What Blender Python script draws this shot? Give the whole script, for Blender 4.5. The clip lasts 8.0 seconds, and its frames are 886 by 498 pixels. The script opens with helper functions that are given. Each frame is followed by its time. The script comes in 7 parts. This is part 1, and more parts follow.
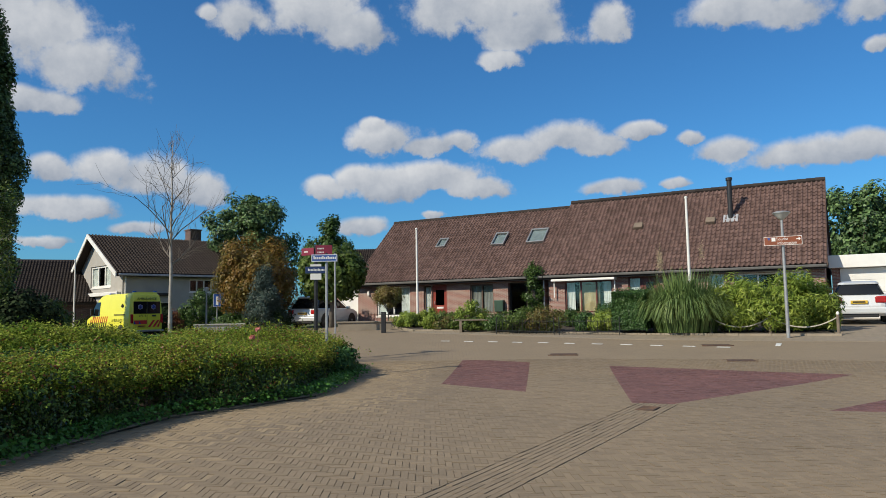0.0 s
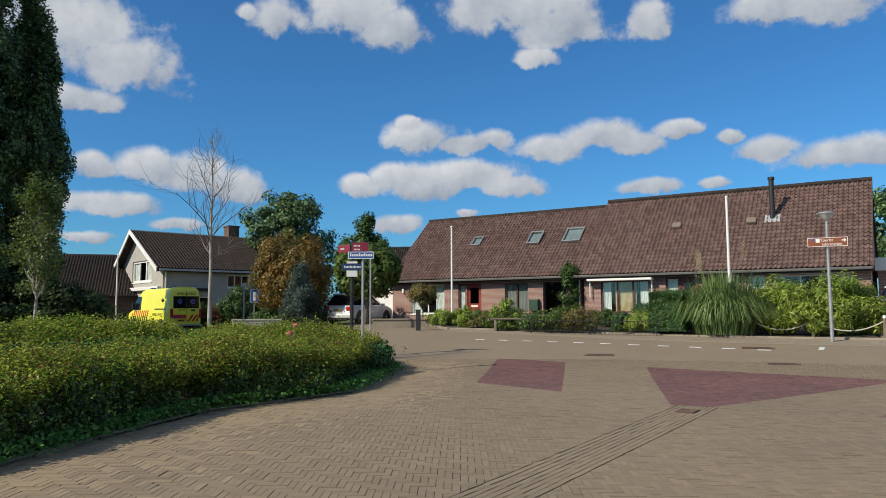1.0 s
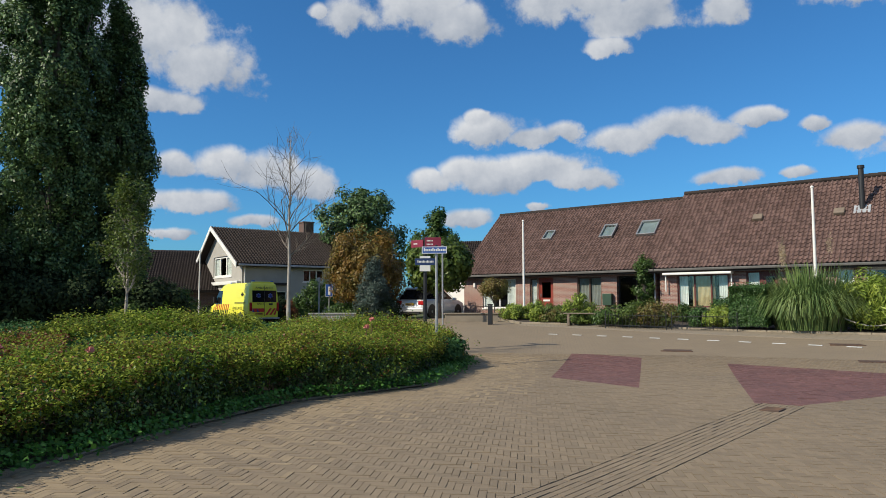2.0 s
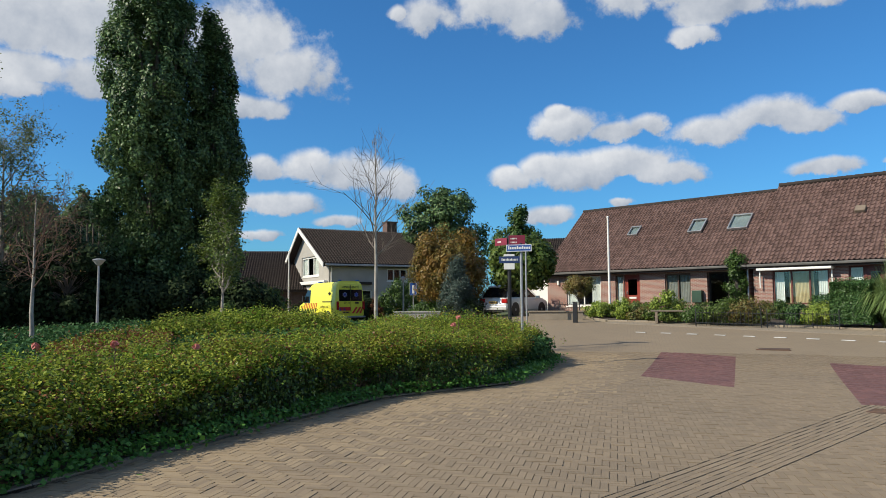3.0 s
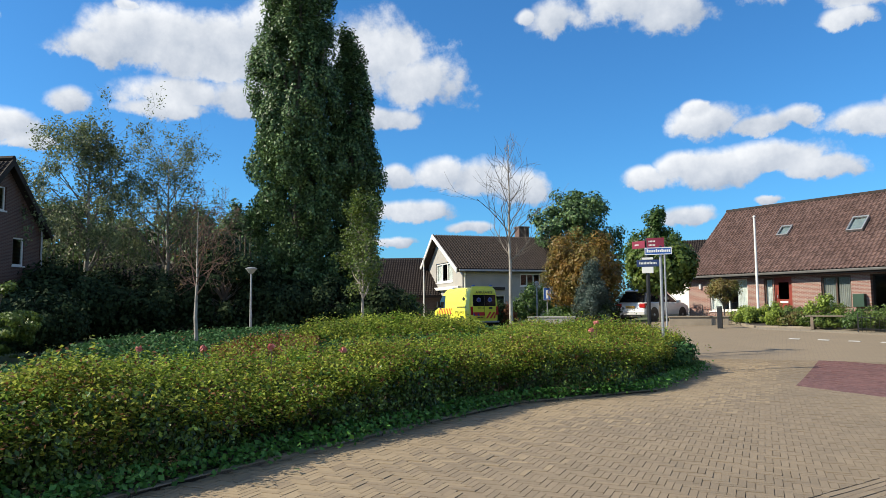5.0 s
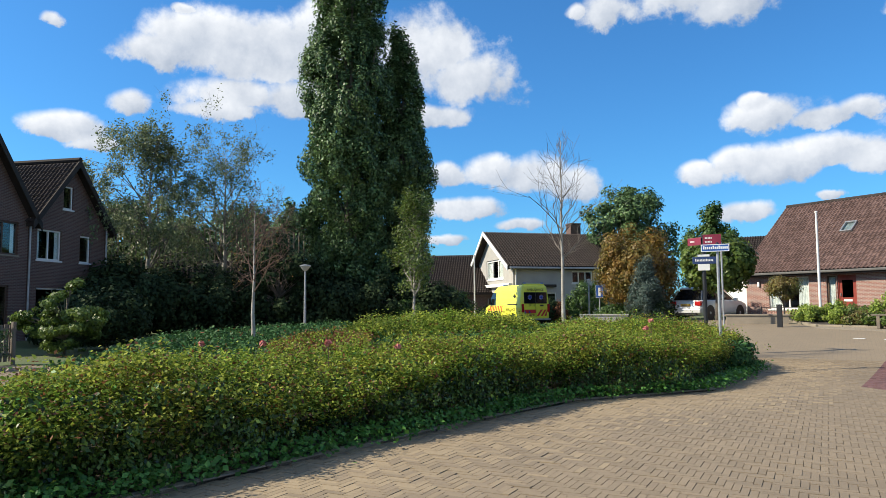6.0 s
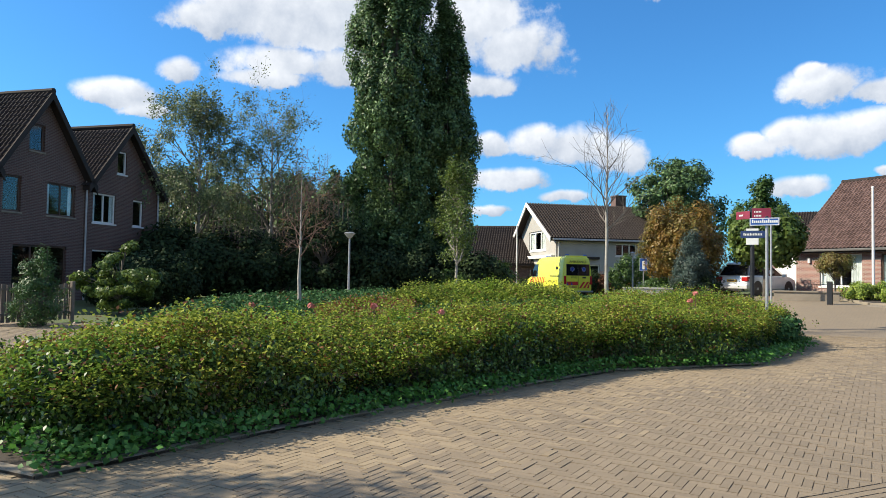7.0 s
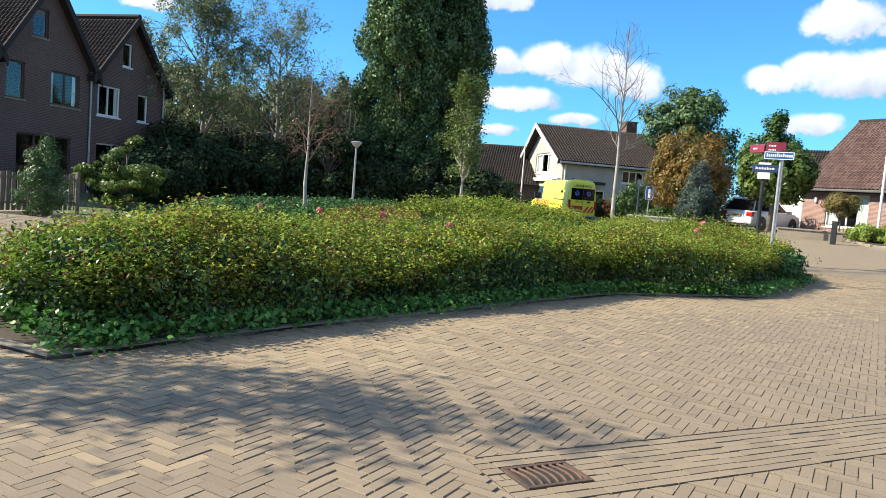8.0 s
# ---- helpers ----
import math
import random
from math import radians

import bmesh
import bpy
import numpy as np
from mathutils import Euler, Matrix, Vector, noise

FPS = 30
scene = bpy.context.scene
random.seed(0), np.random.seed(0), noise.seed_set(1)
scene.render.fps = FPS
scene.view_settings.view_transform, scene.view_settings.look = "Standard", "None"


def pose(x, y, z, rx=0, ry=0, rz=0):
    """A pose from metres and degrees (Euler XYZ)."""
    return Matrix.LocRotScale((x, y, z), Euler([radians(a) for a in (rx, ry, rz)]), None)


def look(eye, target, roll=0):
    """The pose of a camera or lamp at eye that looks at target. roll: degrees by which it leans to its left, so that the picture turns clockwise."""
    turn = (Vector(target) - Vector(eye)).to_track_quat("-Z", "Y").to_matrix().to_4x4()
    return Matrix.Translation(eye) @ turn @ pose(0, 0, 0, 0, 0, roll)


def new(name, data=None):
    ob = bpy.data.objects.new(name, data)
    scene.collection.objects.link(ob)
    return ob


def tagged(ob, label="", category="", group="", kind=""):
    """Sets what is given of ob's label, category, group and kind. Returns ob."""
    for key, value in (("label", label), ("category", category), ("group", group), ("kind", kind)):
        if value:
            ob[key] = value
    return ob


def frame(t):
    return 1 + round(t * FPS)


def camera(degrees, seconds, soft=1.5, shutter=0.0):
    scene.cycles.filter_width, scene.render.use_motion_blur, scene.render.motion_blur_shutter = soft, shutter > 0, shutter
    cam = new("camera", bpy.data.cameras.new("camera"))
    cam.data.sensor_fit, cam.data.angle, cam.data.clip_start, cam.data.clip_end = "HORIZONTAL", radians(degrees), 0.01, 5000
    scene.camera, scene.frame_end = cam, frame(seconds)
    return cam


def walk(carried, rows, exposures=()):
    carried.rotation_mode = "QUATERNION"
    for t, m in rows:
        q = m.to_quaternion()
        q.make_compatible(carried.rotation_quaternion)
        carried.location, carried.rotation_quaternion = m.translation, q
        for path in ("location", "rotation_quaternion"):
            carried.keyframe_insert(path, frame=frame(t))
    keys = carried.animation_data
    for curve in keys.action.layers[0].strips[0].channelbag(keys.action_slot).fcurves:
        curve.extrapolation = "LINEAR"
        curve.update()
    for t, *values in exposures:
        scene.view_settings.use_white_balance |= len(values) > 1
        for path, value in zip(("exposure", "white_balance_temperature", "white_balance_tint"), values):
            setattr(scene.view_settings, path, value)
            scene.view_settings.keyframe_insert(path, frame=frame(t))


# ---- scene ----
cam = camera(63.57, 8.0, soft=0.6)
PATH = [
    (0, pose(0.185, 0.183, 1.400, 94.94, 1.02, 0.06)),
    (0.5, pose(0.174, 0.210, 1.406, 95.00, 0.57, 1.04)),
    (1, pose(0.143, 0.199, 1.399, 94.83, 0.27, 2.74)),
    (2.5, pose(0.050, 0.103, 1.407, 94.20, 0.28, 11.64)),
    (3, pose(0.024, 0.059, 1.406, 94.27, 0.44, 14.89)),
    (3.5, pose(0.009, 0.046, 1.408, 94.44, 0.69, 17.99)),
    (4, pose(-0.008, 0.015, 1.410, 94.58, 0.75, 20.78)),
    (4.5, pose(-0.002, -0.000, 1.408, 94.70, 0.65, 23.28)),
    (6, pose(-0.017, -0.090, 1.406, 94.58, 0.35, 29.47)),
    (6.5, pose(-0.002, -0.122, 1.384, 94.09, -0.04, 31.34)),
    (7, pose(0.008, -0.191, 1.363, 92.19, -0.90, 32.78)),
    (7.5, pose(-0.054, -0.208, 1.331, 88.77, -2.76, 34.01)),
    (8, pose(-0.092, -0.206, 1.307, 85.51, -4.51, 33.00)),
]
walk(cam, PATH, [(0, -0.05), (1.0, -0.02), (2.5, 0.1), (4.5, 0.42), (6.0, 0.56), (6.8, 0.62), (7.4, 0.78), (8.0, 1.0)])

# ---- world and sun ----
SUN = Vector((-0.83 * 0.80, -0.557 * 0.80, 0.60)).normalized()
world = bpy.data.worlds.new("sky")
scene.world = world
world.use_nodes = True
wn, wl = world.node_tree.nodes, world.node_tree.links
wn.clear()


def wmath(op, a, b=None, c=None):
    n = wn.new("ShaderNodeMath")
    n.operation = op
    for i, v in enumerate((a, b, c)):
        if v is None:
            continue
        if isinstance(v, (int, float)):
            n.inputs[i].default_value = v
        else:
            wl.new(v, n.inputs[i])
    return n.outputs[0]


def make_sky():
    """A clear deep blue sky with fair-weather cumulus: az, el, half width, half height in degrees."""
    high = (
        (31.0, 19.7, 6.4, 4.1), (27.0, 17.5, 4.7, 3.2), (30.1, 14.9, 4.2, 1.3), (15.8, 22.1, 2.8, 2.0), (18.0, 22.4, 1.2, 0.9), (10.0, 22.8, 4.4, 2.7), (6.8, 21.6, 3.5, 2.2), (-3.5, 23.1, 7.4, 3.0),
        (-7.1, 21.4, 4.4, 2.5), (-4.8, 19.5, 2.0, 1.1), (-14.1, 21.5, 2.1, 2.2), (-23.5, 21.0, 4.7, 1.9), (-27.0, 20.2, 3.2, 2.0), (-31.6, 19.7, 1.7, 1.7), (-32.2, 17.3, 0.9, 0.8))
    middle = (
        (5.6, 14.8, 1.2, 0.8), (4.1, 13.5, 3.8, 1.7), (0.9, 13.0, 3.1, 1.1), (-1.3, 13.2, 1.7, 1.2), (-6.2, 12.4, 3.8, 1.5), (-10.0, 13.1, 3.7, 1.7), (-12.7, 12.5, 2.4, 1.3),
        (-15.4, 13.4, 1.8, 0.9), (9.9, 9.8, 1.6, 1.1), (7.1, 10.4, 2.0, 1.3), (4.2, 10.0, 4.1, 1.7), (1.0, 10.4, 4.3, 1.8), (-2.2, 9.5, 2.6, 1.2), (6.5, 6.6, 2.3, 1.1),
        (0.8, 7.7, 1.1, 0.4))
    low = (
        (-22.6, 11.3, 3.1, 1.4), (-27.1, 10.5, 4.9, 1.7), (-31.0, 10.7, 2.3, 1.5), (-19.3, 12.5, 1.2, 0.7), (-13.8, 9.3, 2.7, 0.9), (-18.1, 9.2, 1.2, 0.6), (29.3, 10.4, 1.6, 1.2),
        (25.5, 10.4, 2.5, 1.8), (27.8, 7.6, 4.4, 1.2), (22.4, 9.8, 3.1, 2.3), (19.2, 9.1, 3.0, 2.0), (23.0, 6.4, 2.2, 0.7), (29.5, 5.2, 2.3, 0.6))
    bank = (
        (48.2, 19.4, 5.7, 3.3), (43.5, 19.6, 5.3, 3.0), (46.3, 14.9, 4.3, 1.1), (41.1, 15.7, 4.7, 2.4), (42.7, 18.3, 4.6, 2.8), (47.1, 19.9, 6.9, 2.6), (51.6, 18.6, 3.5, 1.8), (43.6, 18.8, 6.2, 3.4),
        (45.3, 15.9, 5.2, 1.8), (37.8, 19.9, 6.9, 4.5), (53.6, 14.6, 1.6, 1.3), (57.8, 12.7, 3.1, 1.2), (55.4, 11.8, 2.3, 0.7), (50.0, 21.8, 1.1, 0.5), (58.4, 19.8, 1.2, 0.8))
    clouds = high + middle + low + bank
    tc = wn.new("ShaderNodeTexCoord")
    vec = tc.outputs["Generated"]
    sep = wn.new("ShaderNodeSeparateXYZ")
    wl.new(vec, sep.inputs[0])
    puff = wn.new("ShaderNodeTexNoise")
    puff.inputs["Scale"].default_value, puff.inputs["Detail"].default_value, puff.inputs["Roughness"].default_value = 9.0, 8.0, 0.6
    wl.new(vec, puff.inputs["Vector"])
    fine = wn.new("ShaderNodeTexNoise")
    fine.inputs["Scale"].default_value, fine.inputs["Detail"].default_value, fine.inputs["Roughness"].default_value = 22.0, 7.0, 0.62
    wl.new(vec, fine.inputs["Vector"])
    deg = 57.29578
    n1 = wmath("SUBTRACT", puff.outputs[0], 0.5)
    n2 = wmath("SUBTRACT", fine.outputs[0], 0.5)
    az = wmath("MULTIPLY", wmath("ARCTAN2", wmath("MULTIPLY", sep.outputs[0], -1.0), sep.outputs[1]), deg)
    el = wmath("MULTIPLY", wmath("ARCSINE", sep.outputs[2]), deg)
    az = wmath("MULTIPLY_ADD", n1, 3.6, az)
    el = wmath("MULTIPLY_ADD", n2, 1.6, el)
    best = None
    under = total = None
    for a, e, w, h in clouds:
        dx = wmath("DIVIDE", wmath("SUBTRACT", az, a), w)
        dz = wmath("DIVIDE", wmath("SUBTRACT", el, e), h)
        lift = wmath("MULTIPLY", wmath("MINIMUM", dz, 0.0), 1.75)      # flatter base
        dz2 = wmath("ADD", wmath("MAXIMUM", dz, 0.0), lift)
        q = wmath("SUBTRACT", 1.0, wmath("SQRT", wmath("ADD", wmath("MULTIPLY", dx, dx), wmath("MULTIPLY", dz2, dz2))))
        best = q if best is None else wmath("MAXIMUM", best, q)
        near = wmath("MAXIMUM", wmath("ADD", q, 0.4), 0.0)
        near = wmath("MULTIPLY", near, near)
        lit = wmath("MULTIPLY", wmath("MULTIPLY_ADD", dx, 0.35, dz), near)
        under = lit if under is None else wmath("ADD", under, lit)
        total = wmath("ADD", near, 0.002) if total is None else wmath("ADD", total, near)
    under = wmath("DIVIDE", under, total)
    # clouds outside the view, from noise
    far = wn.new("ShaderNodeTexNoise")
    far.inputs["Scale"].default_value, far.inputs["Detail"].default_value = 3.2, 5.0
    wl.new(vec, far.inputs["Vector"])
    away = wmath("MAXIMUM", wmath("MULTIPLY", wmath("SUBTRACT", el, 28.0), 0.1), wmath("MULTIPLY", wmath("SUBTRACT", wmath("ABSOLUTE", wmath("SUBTRACT", az, 14.0)), 56.0), 0.1))
    away = wmath("MINIMUM", wmath("MAXIMUM", away, 0.0), 1.0)
    rest = wmath("MULTIPLY", wmath("SUBTRACT", far.outputs[0], 0.49), 4.0)
    rest = wmath("ADD", rest, wmath("MULTIPLY", wmath("SUBTRACT", away, 1.0), 3.0))
    best = wmath("MAXIMUM", best, rest)
    dens = wmath("ADD", wmath("MULTIPLY_ADD", best, 1.15, 0.03), wmath("ADD", wmath("MULTIPLY", n1, 1.5), wmath("MULTIPLY", n2, 1.5)))
    ramp = wn.new("ShaderNodeMapRange")
    ramp.interpolation_type = "SMOOTHSTEP"
    ramp.inputs["From Min"].default_value, ramp.inputs["From Max"].default_value = -0.04, 0.5
    wl.new(dens, ramp.inputs["Value"])
    shade = wn.new("ShaderNodeMapRange")
    shade.inputs["From Min"].default_value, shade.inputs["From Max"].default_value = -0.65, 1.05
    # billows: brighter where the cloud thins towards the sun
    shift = wn.new("ShaderNodeVectorMath")
    shift.operation = "ADD"
    shift.inputs[1].default_value = (-0.014, 0.0, 0.024)
    wl.new(vec, shift.inputs[0])
    sunward = wn.new("ShaderNodeTexNoise")
    sunward.inputs["Scale"].default_value, sunward.inputs["Detail"].default_value, sunward.inputs["Roughness"].default_value = 9.0, 8.0, 0.6
    wl.new(shift.outputs[0], sunward.inputs["Vector"])
    billow = wmath("SUBTRACT", puff.outputs[0], sunward.outputs[0])
    wl.new(wmath("ADD", wmath("MULTIPLY", under, 0.9), wmath("MULTIPLY", billow, 3.2)), shade.inputs["Value"])
    tone = wn.new("ShaderNodeMix")
    tone.data_type = "RGBA"
    tone.inputs[6].default_value, tone.inputs[7].default_value = (0.40, 0.465, 0.57, 1), (0.86, 0.885, 0.92, 1)
    wl.new(shade.outputs[0], tone.inputs[0])
    sky = wn.new("ShaderNodeTexSky")
    sky.sky_type, sky.sun_disc = "NISHITA", False
    sky.sun_elevation, sky.sun_rotation = math.asin(SUN.z), math.atan2(SUN.x, SUN.y)
    sky.air_density, sky.dust_density, sky.ozone_density = 1.0, 0.65, 3.0
    tint = wn.new("ShaderNodeMix")
    tint.data_type, tint.blend_type = "RGBA", "MULTIPLY"
    tint.inputs[0].default_value, tint.inputs[7].default_value = 1.0, (0.39, 0.91, 1.30, 1)
    wl.new(sky.outputs[0], tint.inputs[6])
    clear = wn.new("ShaderNodeBackground")
    clear.inputs["Strength"].default_value = 0.095
    wl.new(tint.outputs[2], clear.inputs["Color"])
    cloud = wn.new("ShaderNodeBackground")
    cloud.inputs["Strength"].default_value = 0.79
    wl.new(tone.outputs[2], cloud.inputs["Color"])
    mix = wn.new("ShaderNodeMixShader")
    wl.new(ramp.outputs[0], mix.inputs[0])
    wl.new(clear.outputs[0], mix.inputs[1])
    wl.new(cloud.outputs[0], mix.inputs[2])
    out = wn.new("ShaderNodeOutputWorld")
    wl.new(mix.outputs[0], out.inputs[0])


make_sky()
lamp = bpy.data.lights.new("sun", "SUN")
lamp.energy, lamp.angle, lamp.color = 5.0, radians(0.53), (1.0, 0.91, 0.73)
sun = new("sun", lamp)
sun.matrix_world = look((0, 0, 60), Vector((0, 0, 60)) - SUN)

# ---- materials ----
def material(name, color, rough=0.7, metal=0.0, vary=0.12, grain=0.1, scale=3.0, fine=60.0, bump=0.15, second=None, island=0.0, piece=0.0, spec=0.5, coat=0.0):
    """A procedural surface: two scales of colour variation, bump, and a tone for each island or piece."""
    m = bpy.data.materials.new(name)
    m.use_nodes = True
    n, l = m.node_tree.nodes, m.node_tree.links
    b = n["Principled BSDF"]
    b.inputs["Roughness"].default_value, b.inputs["Metallic"].default_value = rough, metal
    b.inputs["Specular IOR Level"].default_value = spec
    b.inputs["Coat Weight"].default_value = coat
    tc = n.new("ShaderNodeTexCoord")
    big, small = n.new("ShaderNodeTexNoise"), n.new("ShaderNodeTexNoise")
    for t, s, d in ((big, scale, 4.0), (small, fine, 3.0)):
        t.inputs["Scale"].default_value, t.inputs["Detail"].default_value = s, d
        l.new(tc.outputs["Object"], t.inputs["Vector"])
    base = n.new("ShaderNodeMix")
    base.data_type = "RGBA"
    base.inputs[6].default_value = (*color, 1)
    base.inputs[7].default_value = (*(second or [c * (1 - 2 * vary) for c in color]), 1)
    fac = n.new("ShaderNodeMapRange")
    fac.inputs["From Min"].default_value, fac.inputs["From Max"].default_value = 0.35, 0.65
    l.new(big.outputs[0], fac.inputs["Value"])
    l.new(fac.outputs[0], base.inputs[0])
    hsv = n.new("ShaderNodeHueSaturation")
    val = n.new("ShaderNodeMath")
    val.operation = "MULTIPLY_ADD"
    val.inputs[1].default_value, val.inputs[2].default_value = grain * 2, 1 - grain
    l.new(small.outputs[0], val.inputs[0])
    last = val.outputs[0]
    for amount, node, socket in ((island, "ShaderNodeNewGeometry", "Random Per Island"), (piece, "ShaderNodeObjectInfo", "Random")):
        if amount:
            src = n.new(node)
            k = n.new("ShaderNodeMath")
            k.operation = "MULTIPLY_ADD"
            k.inputs[1].default_value, k.inputs[2].default_value = amount * 2, -amount
            l.new(src.outputs[socket], k.inputs[0])
            add = n.new("ShaderNodeMath")
            l.new(last, add.inputs[0])
            l.new(k.outputs[0], add.inputs[1])
            last = add.outputs[0]
    l.new(last, hsv.inputs["Value"])
    l.new(base.outputs[2], hsv.inputs["Color"])
    l.new(hsv.outputs[0], b.inputs["Base Color"])
    if bump:
        bp = n.new("ShaderNodeBump")
        bp.inputs["Strength"].default_value, bp.inputs["Distance"].default_value = bump, 0.01
        l.new(small.outputs[0], bp.inputs["Height"])
        l.new(bp.outputs[0], b.inputs["Normal"])
    return m


def leaf_material(name, color, second, glow=0.35, rough=0.45, spread=0.35, scale=0.9):
    """Foliage: each leaf its own tone, patches of a second colour, some light passing through."""
    m = bpy.data.materials.new(name)
    m.use_nodes = True
    n, l = m.node_tree.nodes, m.node_tree.links
    b = n["Principled BSDF"]
    b.inputs["Roughness"].default_value = rough
    b.inputs["Specular IOR Level"].default_value = 0.35 if rough < 0.5 else 0.12
    geo, tc, noise_tex = n.new("ShaderNodeNewGeometry"), n.new("ShaderNodeTexCoord"), n.new("ShaderNodeTexNoise")
    noise_tex.inputs["Scale"].default_value, noise_tex.inputs["Detail"].default_value = scale, 3.0
    l.new(tc.outputs["Object"], noise_tex.inputs["Vector"])
    k = n.new("ShaderNodeMath")
    k.operation = "MULTIPLY_ADD"
    k.inputs[1].default_value = 0.9
    l.new(geo.outputs["Random Per Island"], k.inputs[0])
    off = n.new("ShaderNodeMath")
    off.operation = "MULTIPLY_ADD"
    off.inputs[1].default_value, off.inputs[2].default_value = 2.4, -1.25
    l.new(noise_tex.outputs[0], off.inputs[0])
    l.new(off.outputs[0], k.inputs[2])
    mix = n.new("ShaderNodeMix")
    mix.data_type = "RGBA"
    mix.inputs[6].default_value, mix.inputs[7].default_value = (*color, 1), (*second, 1)
    l.new(k.outputs[0], mix.inputs[0])
    v = n.new("ShaderNodeMath")
    v.operation = "MULTIPLY_ADD"
    v.inputs[1].default_value, v.inputs[2].default_value = spread * 2, 1 - spread
    l.new(geo.outputs["Random Per Island"], v.inputs[0])
    hsv = n.new("ShaderNodeHueSaturation")
    l.new(v.outputs[0], hsv.inputs["Value"])
    l.new(mix.outputs[2], hsv.inputs["Color"])
    l.new(hsv.outputs[0], b.inputs["Base Color"])
    tr = n.new("ShaderNodeBsdfTranslucent")
    l.new(hsv.outputs[0], tr.inputs["Color"])
    ms = n.new("ShaderNodeMixShader")
    ms.inputs[0].default_value = glow
    l.new(b.outputs[0], ms.inputs[1])
    l.new(tr.outputs[0], ms.inputs[2])
    l.new(ms.outputs[0], n["Material Output"].inputs[0])
    return m


def pattern_material(name, color, second, mortar, width, height, gap, rough=0.8, turn=(0, 0, 0), vary=0.25, squash=0.5):
    """Masonry or paving too far off to be built piece by piece."""
    m = material(name, color, rough)
    n, l = m.node_tree.nodes, m.node_tree.links
    b = n["Principled BSDF"]
    tc, mp, br = n.new("ShaderNodeTexCoord"), n.new("ShaderNodeMapping"), n.new("ShaderNodeTexBrick")
    mp.inputs["Rotation"].default_value = [radians(a) for a in turn]
    l.new(tc.outputs["Object"], mp.inputs[0])
    l.new(mp.outputs[0], br.inputs["Vector"])
    br.offset = squash
    for key, v in (("Color1", (*color, 1)), ("Color2", (*second, 1)), ("Mortar", (*mortar, 1)), ("Scale", 1.0), ("Mortar Size", gap), ("Brick Width", width), ("Row Height", height), ("Bias", 0.0)):
        br.inputs[key].default_value = v
    nz = n.new("ShaderNodeTexNoise")
    nz.inputs["Scale"].default_value, nz.inputs["Detail"].default_value = 0.7, 5.0
    l.new(tc.outputs["Object"], nz.inputs["Vector"])
    hsv, val = n.new("ShaderNodeHueSaturation"), n.new("ShaderNodeMath")
    val.operation = "MULTIPLY_ADD"
    val.inputs[1].default_value, val.inputs[2].default_value = vary * 2, 1 - vary
    l.new(nz.outputs[0], val.inputs[0])
    l.new(val.outputs[0], hsv.inputs["Value"])
    l.new(br.outputs["Color"], hsv.inputs["Color"])
    l.new(hsv.outputs[0], b.inputs["Base Color"])
    bp = n.new("ShaderNodeBump")
    bp.invert = True
    bp.inputs["Strength"].default_value, bp.inputs["Distance"].default_value = 0.5, 0.008
    l.new(br.outputs["Fac"], bp.inputs["Height"])
    l.new(bp.outputs[0], b.inputs["Normal"])
    return m


def glass_material(name, tint=(0.9, 0.95, 0.95), clear=0.6, shine=0.07):
    m = bpy.data.materials.new(name)
    m.use_nodes = True
    n, l = m.node_tree.nodes, m.node_tree.links
    g, t, ms = n.new("ShaderNodeBsdfGlossy"), n.new("ShaderNodeBsdfTransparent"), n.new("ShaderNodeMixShader")
    g.inputs["Roughness"].default_value = 0.02
    t.inputs["Color"].default_value = (*[c * clear for c in tint], 1)
    ms.inputs[0].default_value = shine
    l.new(t.outputs[0], ms.inputs[1])
    l.new(g.outputs[0], ms.inputs[2])
    l.new(ms.outputs[0], n["Material Output"].inputs[0])
    return m


PAVER = material("clay_paver", (0.232, 0.176, 0.114), 0.85, second=(0.198, 0.152, 0.102), scale=0.3, fine=90, grain=0.16, bump=0.3, island=0.1)
PAVER_SANDY = material("sandy_clay_paver", (0.292, 0.222, 0.138), 0.9, second=(0.25, 0.19, 0.12), scale=0.5, fine=90, grain=0.16, bump=0.3, island=0.1)
PAVER_ONE = material("clay_paver_single", (0.232, 0.176, 0.114), 0.85, second=(0.198, 0.152, 0.102), scale=0.3, fine=90, grain=0.16, bump=0.3, piece=0.1)
PAVER_FAR = pattern_material("clay_paving", (0.25, 0.192, 0.124), (0.225, 0.173, 0.113), (0.16, 0.122, 0.08), 0.2, 0.075, 0.005, vary=0.12)
RED_PAVER = material("red_paver", (0.165, 0.078, 0.07), 0.85, second=(0.13, 0.064, 0.06), scale=0.6, fine=90, grain=0.15, bump=0.3, island=0.2)
SOIL = material("soil", (0.06, 0.045, 0.032), 0.95, scale=2, grain=0.3, bump=0.6)
GRASS = material("grass_ground", (0.07, 0.10, 0.03), 0.95, second=(0.10, 0.11, 0.045), scale=0.4, fine=40, grain=0.3, bump=0.8)
SLAB = pattern_material("concrete_slabs", (0.27, 0.22, 0.16), (0.245, 0.2, 0.148), (0.15, 0.125, 0.095), 0.3, 0.3, 0.008, vary=0.12, squash=0.5)
KERB = material("concrete_kerb", (0.29, 0.24, 0.18), 0.85, scale=2, grain=0.2, piece=0.08)
ROAD_PAINT = material("road_paint", (0.68, 0.68, 0.66), 0.7, scale=5, grain=0.25)
IRON = material("cast_iron", (0.075, 0.05, 0.04), 0.75, metal=0.3, second=(0.13, 0.075, 0.05), scale=8, grain=0.3, bump=0.4)
TILE = material("brown_roof_tile", (0.152, 0.096, 0.083), 0.8, spec=0.25, second=(0.13, 0.08, 0.068), scale=0.6, fine=30, grain=0.25, island=0.26)
